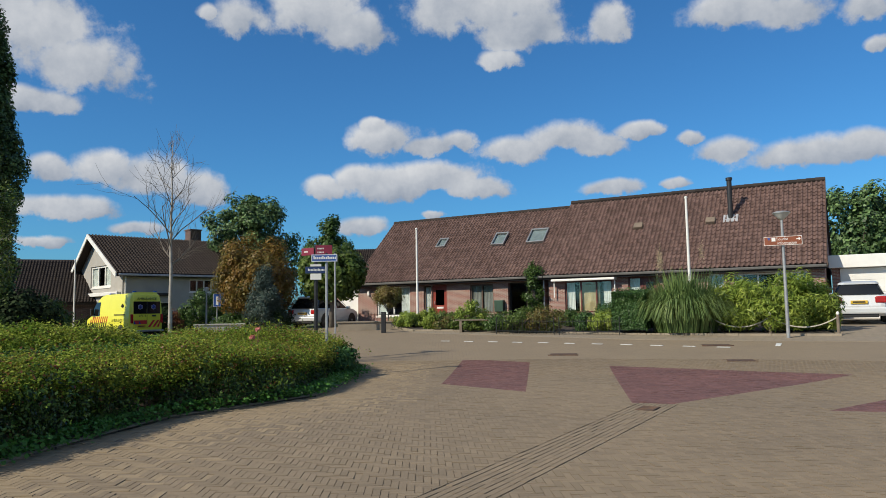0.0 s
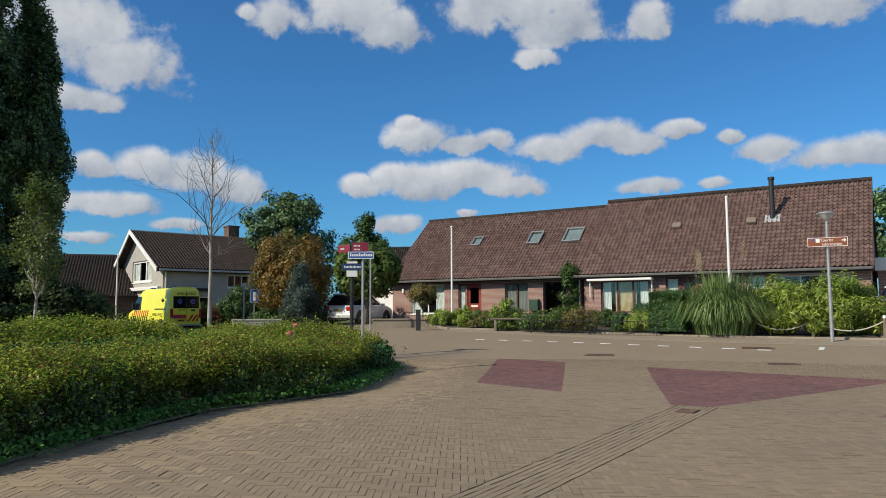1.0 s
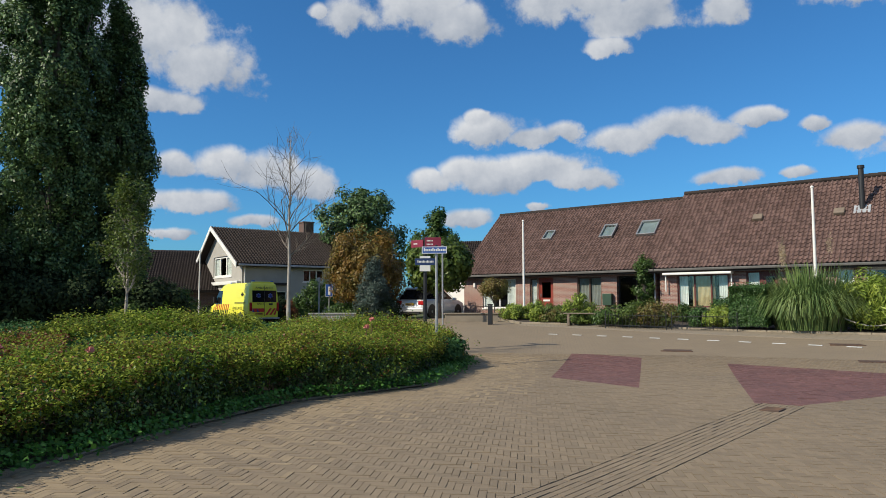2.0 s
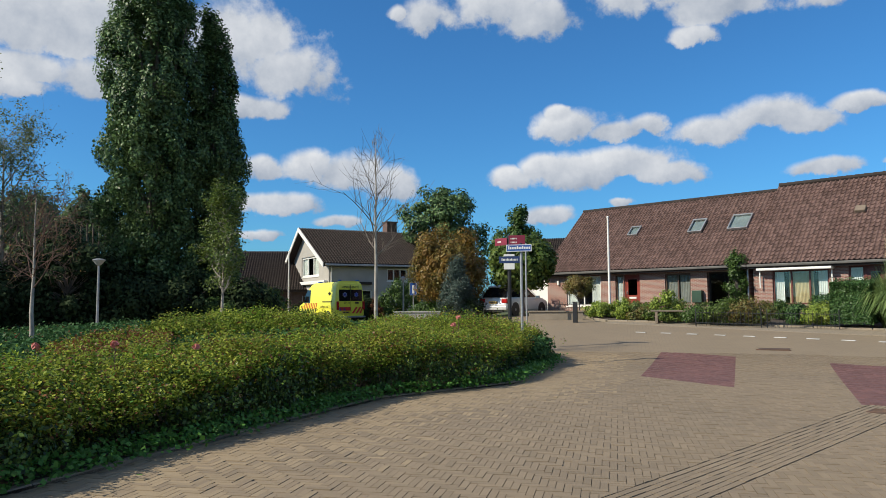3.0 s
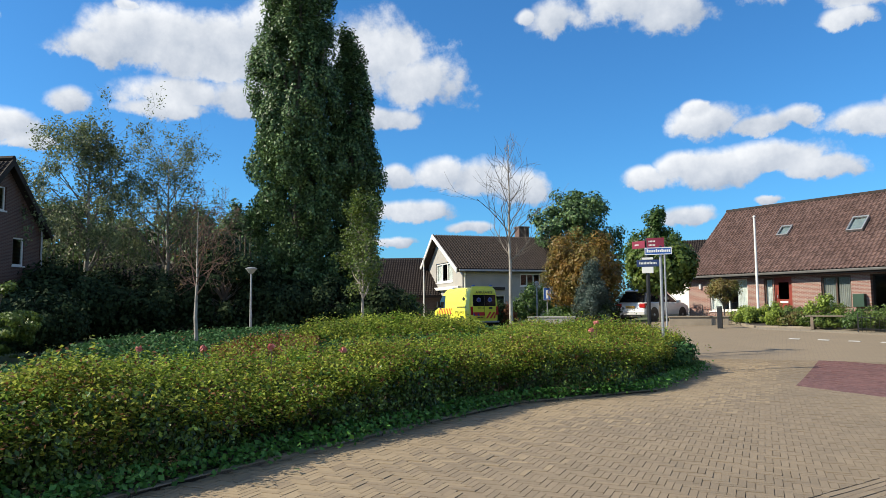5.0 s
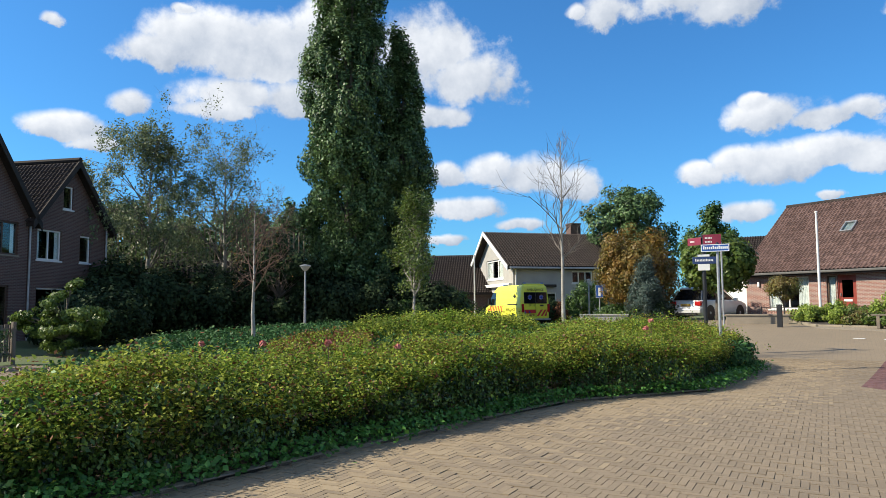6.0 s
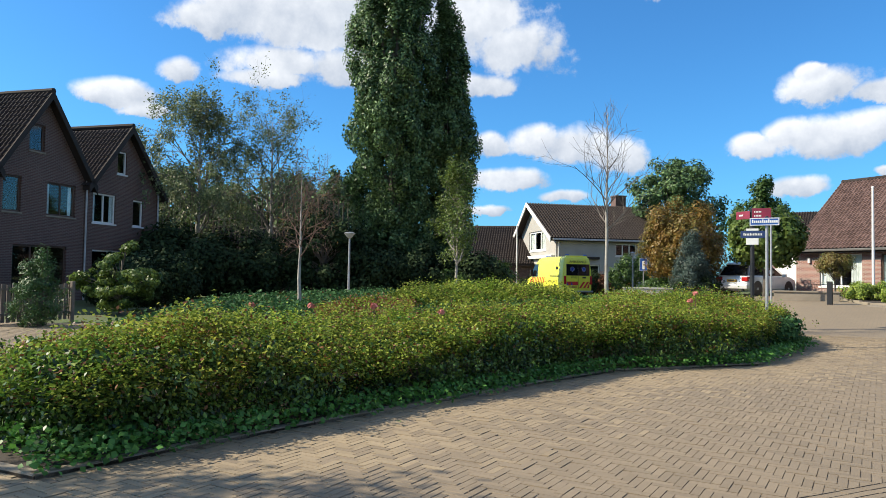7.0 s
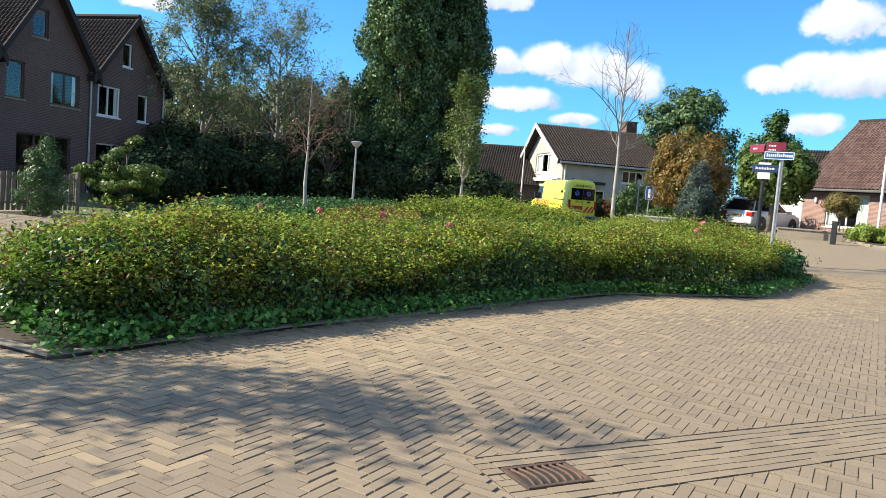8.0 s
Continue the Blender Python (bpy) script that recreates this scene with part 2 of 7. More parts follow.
TILE_ONE = material("brown_roof_tile_single", (0.152, 0.096, 0.083), 0.8, spec=0.25, second=(0.13, 0.08, 0.068), scale=0.6, fine=30, grain=0.25, piece=0.26)
TILE_DARK = material("dark_roof_tile", (0.042, 0.032, 0.028), 0.85, spec=0.2, second=(0.035, 0.028, 0.026), scale=0.5, fine=30, grain=0.2, island=0.18)
BRICK_RED = pattern_material("red_brickwork", (0.28, 0.125, 0.095), (0.2, 0.085, 0.07), (0.36, 0.31, 0.27), 0.22, 0.062, 0.01, turn=(90, 0, 0))
BRICK_BROWN = pattern_material("brown_brickwork", (0.13, 0.064, 0.05), (0.09, 0.046, 0.037), (0.17, 0.132, 0.11), 0.22, 0.062, 0.01, turn=(90, 0, 0))
STUCCO = material("grey_stucco", (0.41, 0.39, 0.36), 0.9, scale=1.2, fine=120, grain=0.08, vary=0.06, bump=0.3)
WHITE = material("white_paint", (0.78, 0.77, 0.74), 0.5, scale=1.5, grain=0.06, vary=0.05, bump=0.05)
BROWN_PAINT = material("brown_paint", (0.10, 0.055, 0.035), 0.5, scale=3, grain=0.12)
RED_PAINT = material("red_door_paint", (0.26, 0.045, 0.03), 0.4, scale=3, grain=0.1)
# near-black: the shade inside rooms and drains, put into the colour
DARK = material("unlit_depth_black", (0.03, 0.028, 0.026), 0.9)
CURTAIN = material("pale_curtain", (0.84, 0.84, 0.81), 0.9, scale=3, grain=0.1)
CREAM = material("cream_curtain", (0.66, 0.54, 0.33), 0.9, scale=3, grain=0.1)
BLIND = material("grey_roller_blind", (0.3, 0.31, 0.31), 0.9, scale=3, grain=0.1)
ZINC = material("zinc", (0.42, 0.43, 0.44), 0.45, metal=0.8, scale=3, grain=0.12)
STEEL = material("galvanised_steel", (0.42, 0.43, 0.44), 0.5, metal=0.55, scale=6, grain=0.15)
BLACK = material("black_plastic", (0.02, 0.02, 0.022), 0.5, scale=6)
RUBBER = material("tyre_rubber", (0.022, 0.022, 0.023), 0.85, scale=12, grain=0.2)
WOOD = material("weathered_wood", (0.20, 0.155, 0.115), 0.85, scale=5, fine=50, grain=0.25, bump=0.4, second=(0.15, 0.12, 0.095))
DARK_WOOD = material("dark_timber", (0.035, 0.028, 0.024), 0.85, scale=5, fine=50, grain=0.25)
BARK = material("grey_bark", (0.19, 0.165, 0.135), 0.9, second=(0.12, 0.10, 0.085), scale=6, fine=45, grain=0.3, bump=0.6)
BARK_PALE = material("pale_bark", (0.42, 0.39, 0.34), 0.85, second=(0.24, 0.21, 0.18), scale=5, fine=45, grain=0.25, bump=0.4)
TWIG = material("brown_twig", (0.15, 0.085, 0.06), 0.85, scale=9, fine=60, grain=0.2)
GLASS = glass_material("window_glass", clear=0.97, shine=0.05)
CAR_GLASS = glass_material("car_glass", clear=0.12)
L_ROSE = leaf_material("rose_leaf", (0.145, 0.24, 0.03), (0.29, 0.305, 0.05), glow=0.4, rough=0.5, spread=0.6)
# darker leaf tone: older growth plus the shade of the hedge sides, painted in
L_ROSE_DEEP = leaf_material("shaded_old_rose_leaf", (0.028, 0.068, 0.012), (0.085, 0.14, 0.023), glow=0.16, rough=0.42, spread=0.75)
L_RED = leaf_material("red_leaf", (0.17, 0.06, 0.025), (0.22, 0.10, 0.04), glow=0.35)
L_IVY = leaf_material("ivy_leaf", (0.04, 0.10, 0.032), (0.06, 0.135, 0.045), glow=0.2, rough=0.55)
L_HERB = leaf_material("herb_leaf", (0.07, 0.20, 0.03), (0.10, 0.24, 0.05), glow=0.4)
L_POPLAR = leaf_material("poplar_leaf", (0.06, 0.115, 0.04), (0.13, 0.205, 0.075), glow=0.25, rough=0.48, spread=0.6, scale=0.7)
L_BIRCH = leaf_material("birch_leaf", (0.12, 0.165, 0.075), (0.19, 0.21, 0.1), glow=0.4)
L_DARK = leaf_material("dark_leaf", (0.024, 0.042, 0.018), (0.04, 0.062, 0.024), glow=0.15, rough=0.75)
L_GREEN = leaf_material("green_leaf", (0.055, 0.11, 0.025), (0.09, 0.15, 0.035), glow=0.35)
L_LIME = leaf_material("lime_leaf", (0.20, 0.29, 0.045), (0.32, 0.37, 0.07), glow=0.4)
L_RUST = leaf_material("rust_leaf", (0.25, 0.14, 0.03), (0.15, 0.14, 0.035), glow=0.35)
L_RUSSET = leaf_material("russet_leaf", (0.19, 0.13, 0.04), (0.10, 0.15, 0.035), glow=0.35)
L_SPRUCE = leaf_material("spruce_needle", (0.04, 0.068, 0.055), (0.06, 0.09, 0.075), glow=0.1)
L_REED = leaf_material("pampas_blade", (0.11, 0.185, 0.055), (0.19, 0.25, 0.085), glow=0.3)
L_CONIFER = leaf_material("conifer_needle", (0.04, 0.095, 0.024), (0.065, 0.125, 0.033), glow=0.15)
L_FRESH = leaf_material("fresh_leaf", (0.085, 0.14, 0.028), (0.14, 0.19, 0.04), glow=0.35)
PETAL = material("rose_petal", (0.62, 0.2, 0.17), 0.6)

# ---- builders ----
def rise(x, y):
    """Height of the ground: level by the camera, rising gently to the row of bungalows."""
    r, az = math.hypot(x, y), math.degrees(math.atan2(-x, y))
    s = min(max((r - 14) / 20, 0), 1)
    k = min(max((az - 5) / 17, 0), 1)
    return (0.75 - 0.6 * k * k * (3 - 2 * k)) * s * s * (3 - 2 * s)


class Shape:
    """Vertices and faces of one mesh."""

    def __init__(self):
        self.v, self.f = [], []

    def add(self, verts, faces, m=None):
        k = len(self.v)
        self.v += [tuple(m @ Vector(p)) for p in verts] if m else [tuple(p) for p in verts]
        self.f += [tuple(i + k for i in f) for f in faces]
        return self

    def box(self, x0, y0, z0, x1, y1, z1, m=None, c=0.0):
        """A box, with edges chamfered by c."""
        if c <= 0:
            return self.add([(x0, y0, z0), (x1, y0, z0), (x1, y1, z0), (x0, y1, z0), (x0, y0, z1), (x1, y0, z1), (x1, y1, z1), (x0, y1, z1)],
                            [(0, 3, 2, 1), (4, 5, 6, 7), (0, 1, 5, 4), (1, 2, 6, 5), (2, 3, 7, 6), (3, 0, 4, 7)], m)
        c = min(c, (x1 - x0) / 2.01, (y1 - y0) / 2.01, (z1 - z0) / 2.01)
        bm = bmesh.new()
        bmesh.ops.create_cube(bm, size=1, matrix=Matrix.Translation(((x0 + x1) / 2, (y0 + y1) / 2, (z0 + z1) / 2)) @ Matrix.Diagonal((x1 - x0, y1 - y0, z1 - z0, 1)))
        bmesh.ops.bevel(bm, geom=bm.edges[:], offset=c, segments=2, profile=0.6, affect="EDGES")
        return self.take(bm, m)

    def take(self, bm, m=None):
        bm.verts.index_update()
        self.add([v.co.copy() for v in bm.verts], [[v.index for v in f.verts] for f in bm.faces], m)
        bm.free()
        return self

    def tube(self, p, q, r0, r1, n=8, caps=True):
        p, q = Vector(p), Vector(q)
        d = (q - p).normalized()
        a = d.orthogonal().normalized()
        b = d.cross(a)
        ring = [a * math.cos(2 * math.pi * i / n) + b * math.sin(2 * math.pi * i / n) for i in range(n)]
        faces = [(i, (i + 1) % n, n + (i + 1) % n, n + i) for i in range(n)]
        if caps:
            faces += [tuple(range(n - 1, -1, -1)), tuple(range(n, 2 * n))]
        return self.add([p + e * r0 for e in ring] + [q + e * r1 for e in ring], faces)

    def pipe(self, pts, radii, n=8):
        """One bent tube through the points."""
        pts = [Vector(p) for p in pts]
        a, verts = None, []
        for i, p in enumerate(pts):
            d = (pts[min(i + 1, len(pts) - 1)] - pts[max(i - 1, 0)]).normalized()
            a = d.orthogonal() if a is None else a - d * a.dot(d)
            a.normalize()
            b = d.cross(a)
            verts += [p + (a * math.cos(2 * math.pi * k / n) + b * math.sin(2 * math.pi * k / n)) * radii[i] for k in range(n)]
        faces = [(j * n + k, j * n + (k + 1) % n, (j + 1) * n + (k + 1) % n, (j + 1) * n + k) for j in range(len(pts) - 1) for k in range(n)]
        faces += [tuple(range(n - 1, -1, -1)), tuple(range((len(pts) - 1) * n, len(pts) * n))]
        return self.add(verts, faces)

    def lathe(self, profile, n=20, m=None):
        """A round body: (radius, height) from the foot up, turned about z."""
        verts = [(r * math.cos(2 * math.pi * i / n), r * math.sin(2 * math.pi * i / n), z) for r, z in profile for i in range(n)]
        faces = [(j * n + i, j * n + (i + 1) % n, (j + 1) * n + (i + 1) % n, (j + 1) * n + i) for j in range(len(profile) - 1) for i in range(n)]
        faces += [tuple(range(n - 1, -1, -1)), tuple(range((len(profile) - 1) * n, len(profile) * n))]
        return self.add(verts, faces, m)

    def prism(self, outline, y0, y1, m=None):
        """An outline in x and z, drawn out along y."""
        k = len(outline)
        verts = [(x, y0, z) for x, z in outline] + [(x, y1, z) for x, z in outline]
        faces = [tuple(range(k)), tuple(range(2 * k - 1, k - 1, -1))] + [(i, i + k, (i + 1) % k + k, (i + 1) % k) for i in range(k)]
        return self.add(verts, faces, m)

    def mesh(self, name, mat, smooth=False):
        me = bpy.data.meshes.new(name)
        me.from_pydata(self.v, [], self.f)
        if mat:
            me.materials.append(mat)
        if smooth:
            me.shade_smooth()
        return me


def part(name, shape, mat, parent=None, label="", smooth=False, kind=""):
    ob = new(name, shape.mesh(name, mat, smooth))
    ob.parent = parent
    return tagged(ob, label, kind=kind)


def thing(name, m, label, category, group="", kind=""):
    ob = new(name)
    ob.matrix_world = m
    return tagged(ob, label, category, group, kind)


def quads(name, corners, mat, parent=None, label="", kind="", smooth=False):
    """One mesh of many separate quads, from an array (n, 4, 3)."""
    corners = np.asarray(corners, dtype=np.float32)
    n = len(corners)
    me = bpy.data.meshes.new(name)
    me.vertices.add(n * 4)
    me.vertices.foreach_set("co", corners.ravel())
    me.loops.add(n * 4)
    me.loops.foreach_set("vertex_index", np.arange(n * 4, dtype=np.int32))
    me.polygons.add(n)
    me.polygons.foreach_set("loop_start", np.arange(n, dtype=np.int32) * 4)
    me.update(calc_edges=True)
    me.materials.append(mat)
    ob = new(name, me)
    ob.parent = parent
    return tagged(ob, label, kind=kind)


RNG = np.random.default_rng(7)


def unit(a):
    return a / np.maximum(np.linalg.norm(a, axis=-1, keepdims=True), 1e-6)


def leaf_quads(points, normals, size, wide=0.6, loose=0.7, droop=0.2):
    """Pointed leaves at points, facing roughly along normals."""
    n = len(points)
    face = unit(normals + RNG.normal(0, loose, (n, 3)))
    along = RNG.normal(0, 1, (n, 3)) - np.array([0, 0, droop * 2])
    along = unit(along - face * np.sum(along * face, axis=1, keepdims=True))
    side = np.cross(face, along)
    s = (size * RNG.uniform(0.65, 1.3, (n, 1)))
    bend = face * s * RNG.uniform(-0.12, 0.12, (n, 1))
    base, tip = points - along * s * 0.5, points + along * s * 0.5
    mid = points - along * s * 0.05 + bend
    return np.stack([base, mid + side * s * wide / 2, tip, mid - side * s * wide / 2], axis=1)


def drape(name, outline, dz, mat, label="", step=1.5, thick=0.0, kind="structure", parent=None, category=""):
    """A sheet over the ground with the given outline, dz above it, with a rim reaching down by thick."""
    bm = bmesh.new()
    bm.faces.new([bm.verts.new((x, y, 0)) for x, y in outline])
    for axis in (0, 1):
        lo, hi = min(p[axis] for p in outline), max(p[axis] for p in outline)
        k = lo + step
        while k < hi:
            no = (1, 0, 0) if axis == 0 else (0, 1, 0)
            bmesh.ops.bisect_plane(bm, geom=bm.verts[:] + bm.edges[:] + bm.faces[:], plane_co=tuple(c * k for c in no), plane_no=no)
            k += step
    if thick:
        rim = [e for e in bm.edges if e.is_boundary]
        ext = bmesh.ops.extrude_edge_only(bm, edges=rim)
        low = {v for v in ext["geom"] if isinstance(v, bmesh.types.BMVert)}
    else:
        low = set()
    for v in bm.verts:
        v.co.z = rise(v.co.x, v.co.y) + dz - (thick if v in low else 0)
    bmesh.ops.recalc_face_normals(bm, faces=bm.faces[:])
    if sum(f.normal.z for f in bm.faces) < 0:
        bmesh.ops.reverse_faces(bm, faces=bm.faces[:])
    me = bpy.data.meshes.new(name)
    bm.to_mesh(me)
    bm.free()
    me.materials.append(mat)
    ob = new(name, me)
    ob.parent = parent
    return tagged(ob, label, category, kind=kind)


def inside(x, y, poly):
    """Which of the points lie within a polygon (arrays)."""
    x, y = np.asarray(x), np.asarray(y)
    hit = np.zeros(x.shape, bool)
    j = len(poly) - 1
    for i in range(len(poly)):
        (xi, yi), (xj, yj) = poly[i], poly[j]
        cross = (yi > y) != (yj > y)
        with np.errstate(divide="ignore", invalid="ignore"):
            hit ^= cross & (x < (xj - xi) * (y - yi) / (yj - yi + 1e-12) + xi)
        j = i
    return hit


def rise_np(x, y):
    r, az = np.hypot(x, y), np.degrees(np.arctan2(-x, y))
    s, k = np.clip((r - 14) / 20, 0, 1), np.clip((az - 5) / 17, 0, 1)
    return (0.75 - 0.6 * k * k * (3 - 2 * k)) * s * s * (3 - 2 * s)

# ---- ground ----
def make_ground():
    s = Shape()
    rings = [0.0, 6, 12, 16, 20, 24, 28, 32, 36, 42, 55, 80, 130, 250, 600, 1500]
    n = 96
    s.v.append((0, 0, -0.06))
    for r in rings[1:]:
        for i in range(n):
            a = 2 * math.pi * i / n
            x, y = r * math.sin(a), r * math.cos(a)
            s.v.append((x, y, rise(x, y) - 0.06))
    for i in range(n):
        s.f.append((0, 1 + (i + 1) % n, 1 + i))
        for k in range(len(rings) - 2):
            a, b = 1 + k * n, 1 + (k + 1) * n
            s.f.append((a + i, a + (i + 1) % n, b + (i + 1) % n, b + i))
    return part("ground", s, GRASS, label="flat village ground under grass and soil", kind="structure", smooth=True)


make_ground()
# the planted island: its kerb runs from the near corner round to the signposts and back behind the shrubs
BED = [(-4.76, 2.33), (-4.68, 3.3), (-4.5, 4.7), (-4.28, 6.1), (-4.0, 8.0), (-3.6, 10.1), (-2.75, 11.3), (-2.0, 12.4), (-1.82, 14.2), (-1.75, 17.2), (-2.3, 19.6), (-3.6, 21.2),
       (-8.0, 24.0), (-13.0, 25.2), (-18.0, 22.5), (-18.2, 17.0), (-15.5, 11.5), (-11.5, 6.5), (-8.0, 3.2), (-5.9, 2.2)]
QUAD = [(0.68, 19.2), (2.3, 18.12), (1.56, 12.56), (0.11, 14.1)]
TRI = [(4.01, 17.0), (8.1, 14.2), (3.45, 10.65), (2.93, 10.85)]
TRI_2 = [(5.24, 9.76), (6.6, 10.72), (9.3, 11.1), (7.7, 8.9)]
ROAD = [(-34, -10), (42, -10), (42, 5), (12.3, 21.75), (7.0, 24.4), (2.0, 27.6), (-1.2, 28.6), (-3.0, 34), (-9, 40), (-20, 48), (-30, 50), (-30, 38), (-20, 33), (-21, 26), (-20, 18), (-17, 10.6), (-34, -2)]
drape("road", ROAD, -0.007, PAVER_FAR, "buff clay brick paving of the road junction", step=1.0)
drape("planting_bed", BED, 0.02, SOIL, "dark soil of the planted island in the junction", step=1.5, thick=0.08)
GARDEN = [(12.2, 22.1), (7.1, 24.75), (2.1, 27.9), (-0.9, 28.9), (-2.6, 34.0), (-4.5, 41.5), (8.5, 38), (15.0, 30.2), (13.5, 28.2)]
drape("front_garden", GARDEN, 0.03, SOIL, "soil of the front gardens before the bungalows", step=2.0, thick=0.1)
PAVE = [(11.6, 20.4), (6.4, 23.2), (1.5, 26.4), (-1.1, 27.9), (-0.9, 28.85), (2.1, 27.85), (7.1, 24.7), (12.2, 22.05), (22, 16.2), (21, 14.8)]
drape("pavement", PAVE, 0.0, SLAB, "grey concrete slab footpath along the front gardens", step=1.5, thick=0.05)
DRIVE = [(12.25, 22.0), (15.1, 30.3), (14.9, 36), (21, 34), (19.5, 18.5)]
drape("driveway", DRIVE, 0.0, SLAB, "slab driveway with red brick strips beside the bungalow", step=2.0, thick=0.05)

# ---- hedges, shrubs and trees ----
def hedge(name, outline, height, mats, count, size, label, category="hedge", base=0.05, rough=0.16, inner=0.35, group="", ends=None, deep=None, sprig=1):
    """A clipped but shaggy hedge over an outline in plan: leaves thick on its skin, thin inside. mats: (material, share, part name)."""
    ob = thing(name, Matrix(), label, category, group)
    count //= sprig
    xs, ys = [p[0] for p in outline], [p[1] for p in outline]
    pts, nors = [], []
    edge = [(Vector((*outline[i], 0)), Vector((*outline[(i + 1) % len(outline)], 0))) for i in range(len(outline))]
    cx, cy = sum(xs) / len(xs), sum(ys) / len(ys)
    per = sum((b - a).length for a, b in edge)
    area = 0.5 * abs(sum(outline[i][0] * outline[(i + 1) % len(outline)][1] - outline[(i + 1) % len(outline)][0] * outline[i][1] for i in range(len(outline))))
    n_top = int(count * area / (area + per * height))
    # top
    got = 0
    while got < n_top:
        x, y = RNG.uniform(min(xs), max(xs), 20000), RNG.uniform(min(ys), max(ys), 20000)
        ok = inside(x, y, outline)
        x, y = x[ok], y[ok]
        z = np.full(len(x), height) - np.abs(RNG.normal(0, 0.09, len(x))) + (RNG.uniform(0, 1, len(x)) > 0.93) * RNG.uniform(0, 0.16, len(x))
        if deep:                                  # rounded shoulders
            rim = np.full(len(x), 9.0)
            for a, b in edge:
                d = b - a
                t = np.clip(((x - a.x) * d.x + (y - a.y) * d.y) / max(d.length_squared, 1e-9), 0, 1)
                rim = np.minimum(rim, np.hypot(x - a.x - t * d.x, y - a.y - t * d.y))
            z = z * (1 - 0.32 * np.clip(1 - rim / 0.75, 0, 1) ** 1.6)
        pts.append(np.stack([x, y, z], 1))
        nors.append(np.tile([0, 0, 1.0], (len(x), 1)))
        got += len(x)
    tops = len(pts)
    # sides
    n_side = max(count - n_top, 10)
    for a, b in edge:
        k = int(n_side * (b - a).length / per)
        t = RNG.uniform(0, 1, k)
        p = np.array(a)[None] * (1 - t[:, None]) + np.array(b)[None] * t[:, None]
        out = np.array([(b - a).y, -(b - a).x, 0]) / max((b - a).length, 1e-6)
        if out[0] * ((a.x + b.x) / 2 - cx) + out[1] * ((a.y + b.y) / 2 - cy) < 0:
            out = -out
        z = RNG.uniform(0.04, 0.8 if deep else 1, k) ** 0.8 * height
        depth = np.abs(RNG.normal(0, inner * 0.5, k)) + (0.4 if deep else 0.12) * (z / height) ** (2 if deep else 4)
        p = p - out[None] * depth[:, None]
        p[:, 2] = z
        pts.append(p)
        nors.append(np.tile(out + np.array([0, 0, 0.25]), (k, 1)))
    p, nr = np.concatenate(pts), np.concatenate(nors)
    # uneven surface: bulges and hollows
    wave = np.array([1.3 * noise.noise(Vector((q[0] * 0.55, q[1] * 0.55, q[2] * 0.7))) + 0.75 * noise.noise(Vector((q[0] * 1.7, q[1] * 1.7, q[2] * 1.7 + 5))) + 0.4 * noise.noise(Vector((q[0] * 4.5, q[1] * 4.5, q[2] * 4.5 + 9))) for q in p])
    wave += (RNG.uniform(0, 1, len(p)) > 0.95) * RNG.uniform(0.2, 0.95, len(p))          # shoots
    side_on = np.arange(len(p)) >= sum(len(q) for q in pts[:tops])
    p = p + unit(nr) * (wave * rough * np.where(side_on, 1.5, 0.75))[:, None]
    if ends:                                      # the hedge grows taller from one end to the other
        p[:, 2] *= np.interp(p[:, 1], ends[0], ends[1])
    p[:, 2] = np.maximum(p[:, 2], 0.03) + rise_np(p[:, 0], p[:, 1]) + base
    if sprig > 1:                                 # each place is a shoot with leaves about it
        n0 = len(p)
        reach = np.repeat(RNG.uniform(0.6, 1.5, (n0, 1)) * size * 1.35, sprig, 0)
        tilt = np.repeat(unit(nr + RNG.normal(0, 0.35, (n0, 3)) + np.array([0, 0, 0.5])), sprig, 0)
        t = RNG.uniform(-1.6, 1.0, (n0 * sprig, 1))
        p = np.repeat(p, sprig, 0) + tilt * t * reach * 1.3 + RNG.normal(0, 0.62, (n0 * sprig, 3)) * reach
        nr = np.repeat(nr, sprig, 0) * 0.8 + tilt * 0.6
        floor_z = rise_np(p[:, 0], p[:, 1]) + 0.04
        p[:, 2] = np.maximum(p[:, 2], floor_z)
    order = RNG.permutation(len(p))
    if deep:                                      # dark leaves low on the sides: older growth plus painted shade; young ones on the top
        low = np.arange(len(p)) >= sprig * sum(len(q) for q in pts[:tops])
        # the near face gets fewer young leaves, to paint it as shaded
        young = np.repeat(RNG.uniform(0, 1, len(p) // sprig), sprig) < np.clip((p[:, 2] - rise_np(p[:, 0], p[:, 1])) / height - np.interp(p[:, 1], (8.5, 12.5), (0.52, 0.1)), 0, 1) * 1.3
        shaded_old = low & ~young
        quads("shaded_old_foliage", leaf_quads(p[shaded_old], nr[shaded_old], size * 1.12, loose=0.9), deep, ob)
        order = np.flatnonzero(~shaded_old)
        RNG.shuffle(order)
    p, nr = p[order], nr[order]
    k0 = 0
    for mat, share, pname in mats:
        k1 = min(len(p), k0 + int(share * len(p)) + 1)
        quads(pname, leaf_quads(p[k0:k1], nr[k0:k1], size), mat, ob)
        k0 = k1
    # woody core
    stems = Shape()
    for i in range(int(per * 2.2 + area)):
        j = RNG.integers(0, len(p))
        x, y = p[j, 0] * 0.9 + cx * 0.1, p[j, 1] * 0.96 + cy * 0.04
        if not inside(np.array([x + 0.3, x - 0.3, x, x]), np.array([y, y, y + 0.3, y - 0.3]), outline).all():
            continue
        z0 = rise(x, y)
        stems.tube((x + RNG.uniform(-.15, .15), y + RNG.uniform(-.15, .15), z0 - 0.03), (x, y, z0 + height * 0.55), 0.007, 0.004, 5)
    part("woody_core", stems, TWIG, ob, kind="stuff")
    return ob


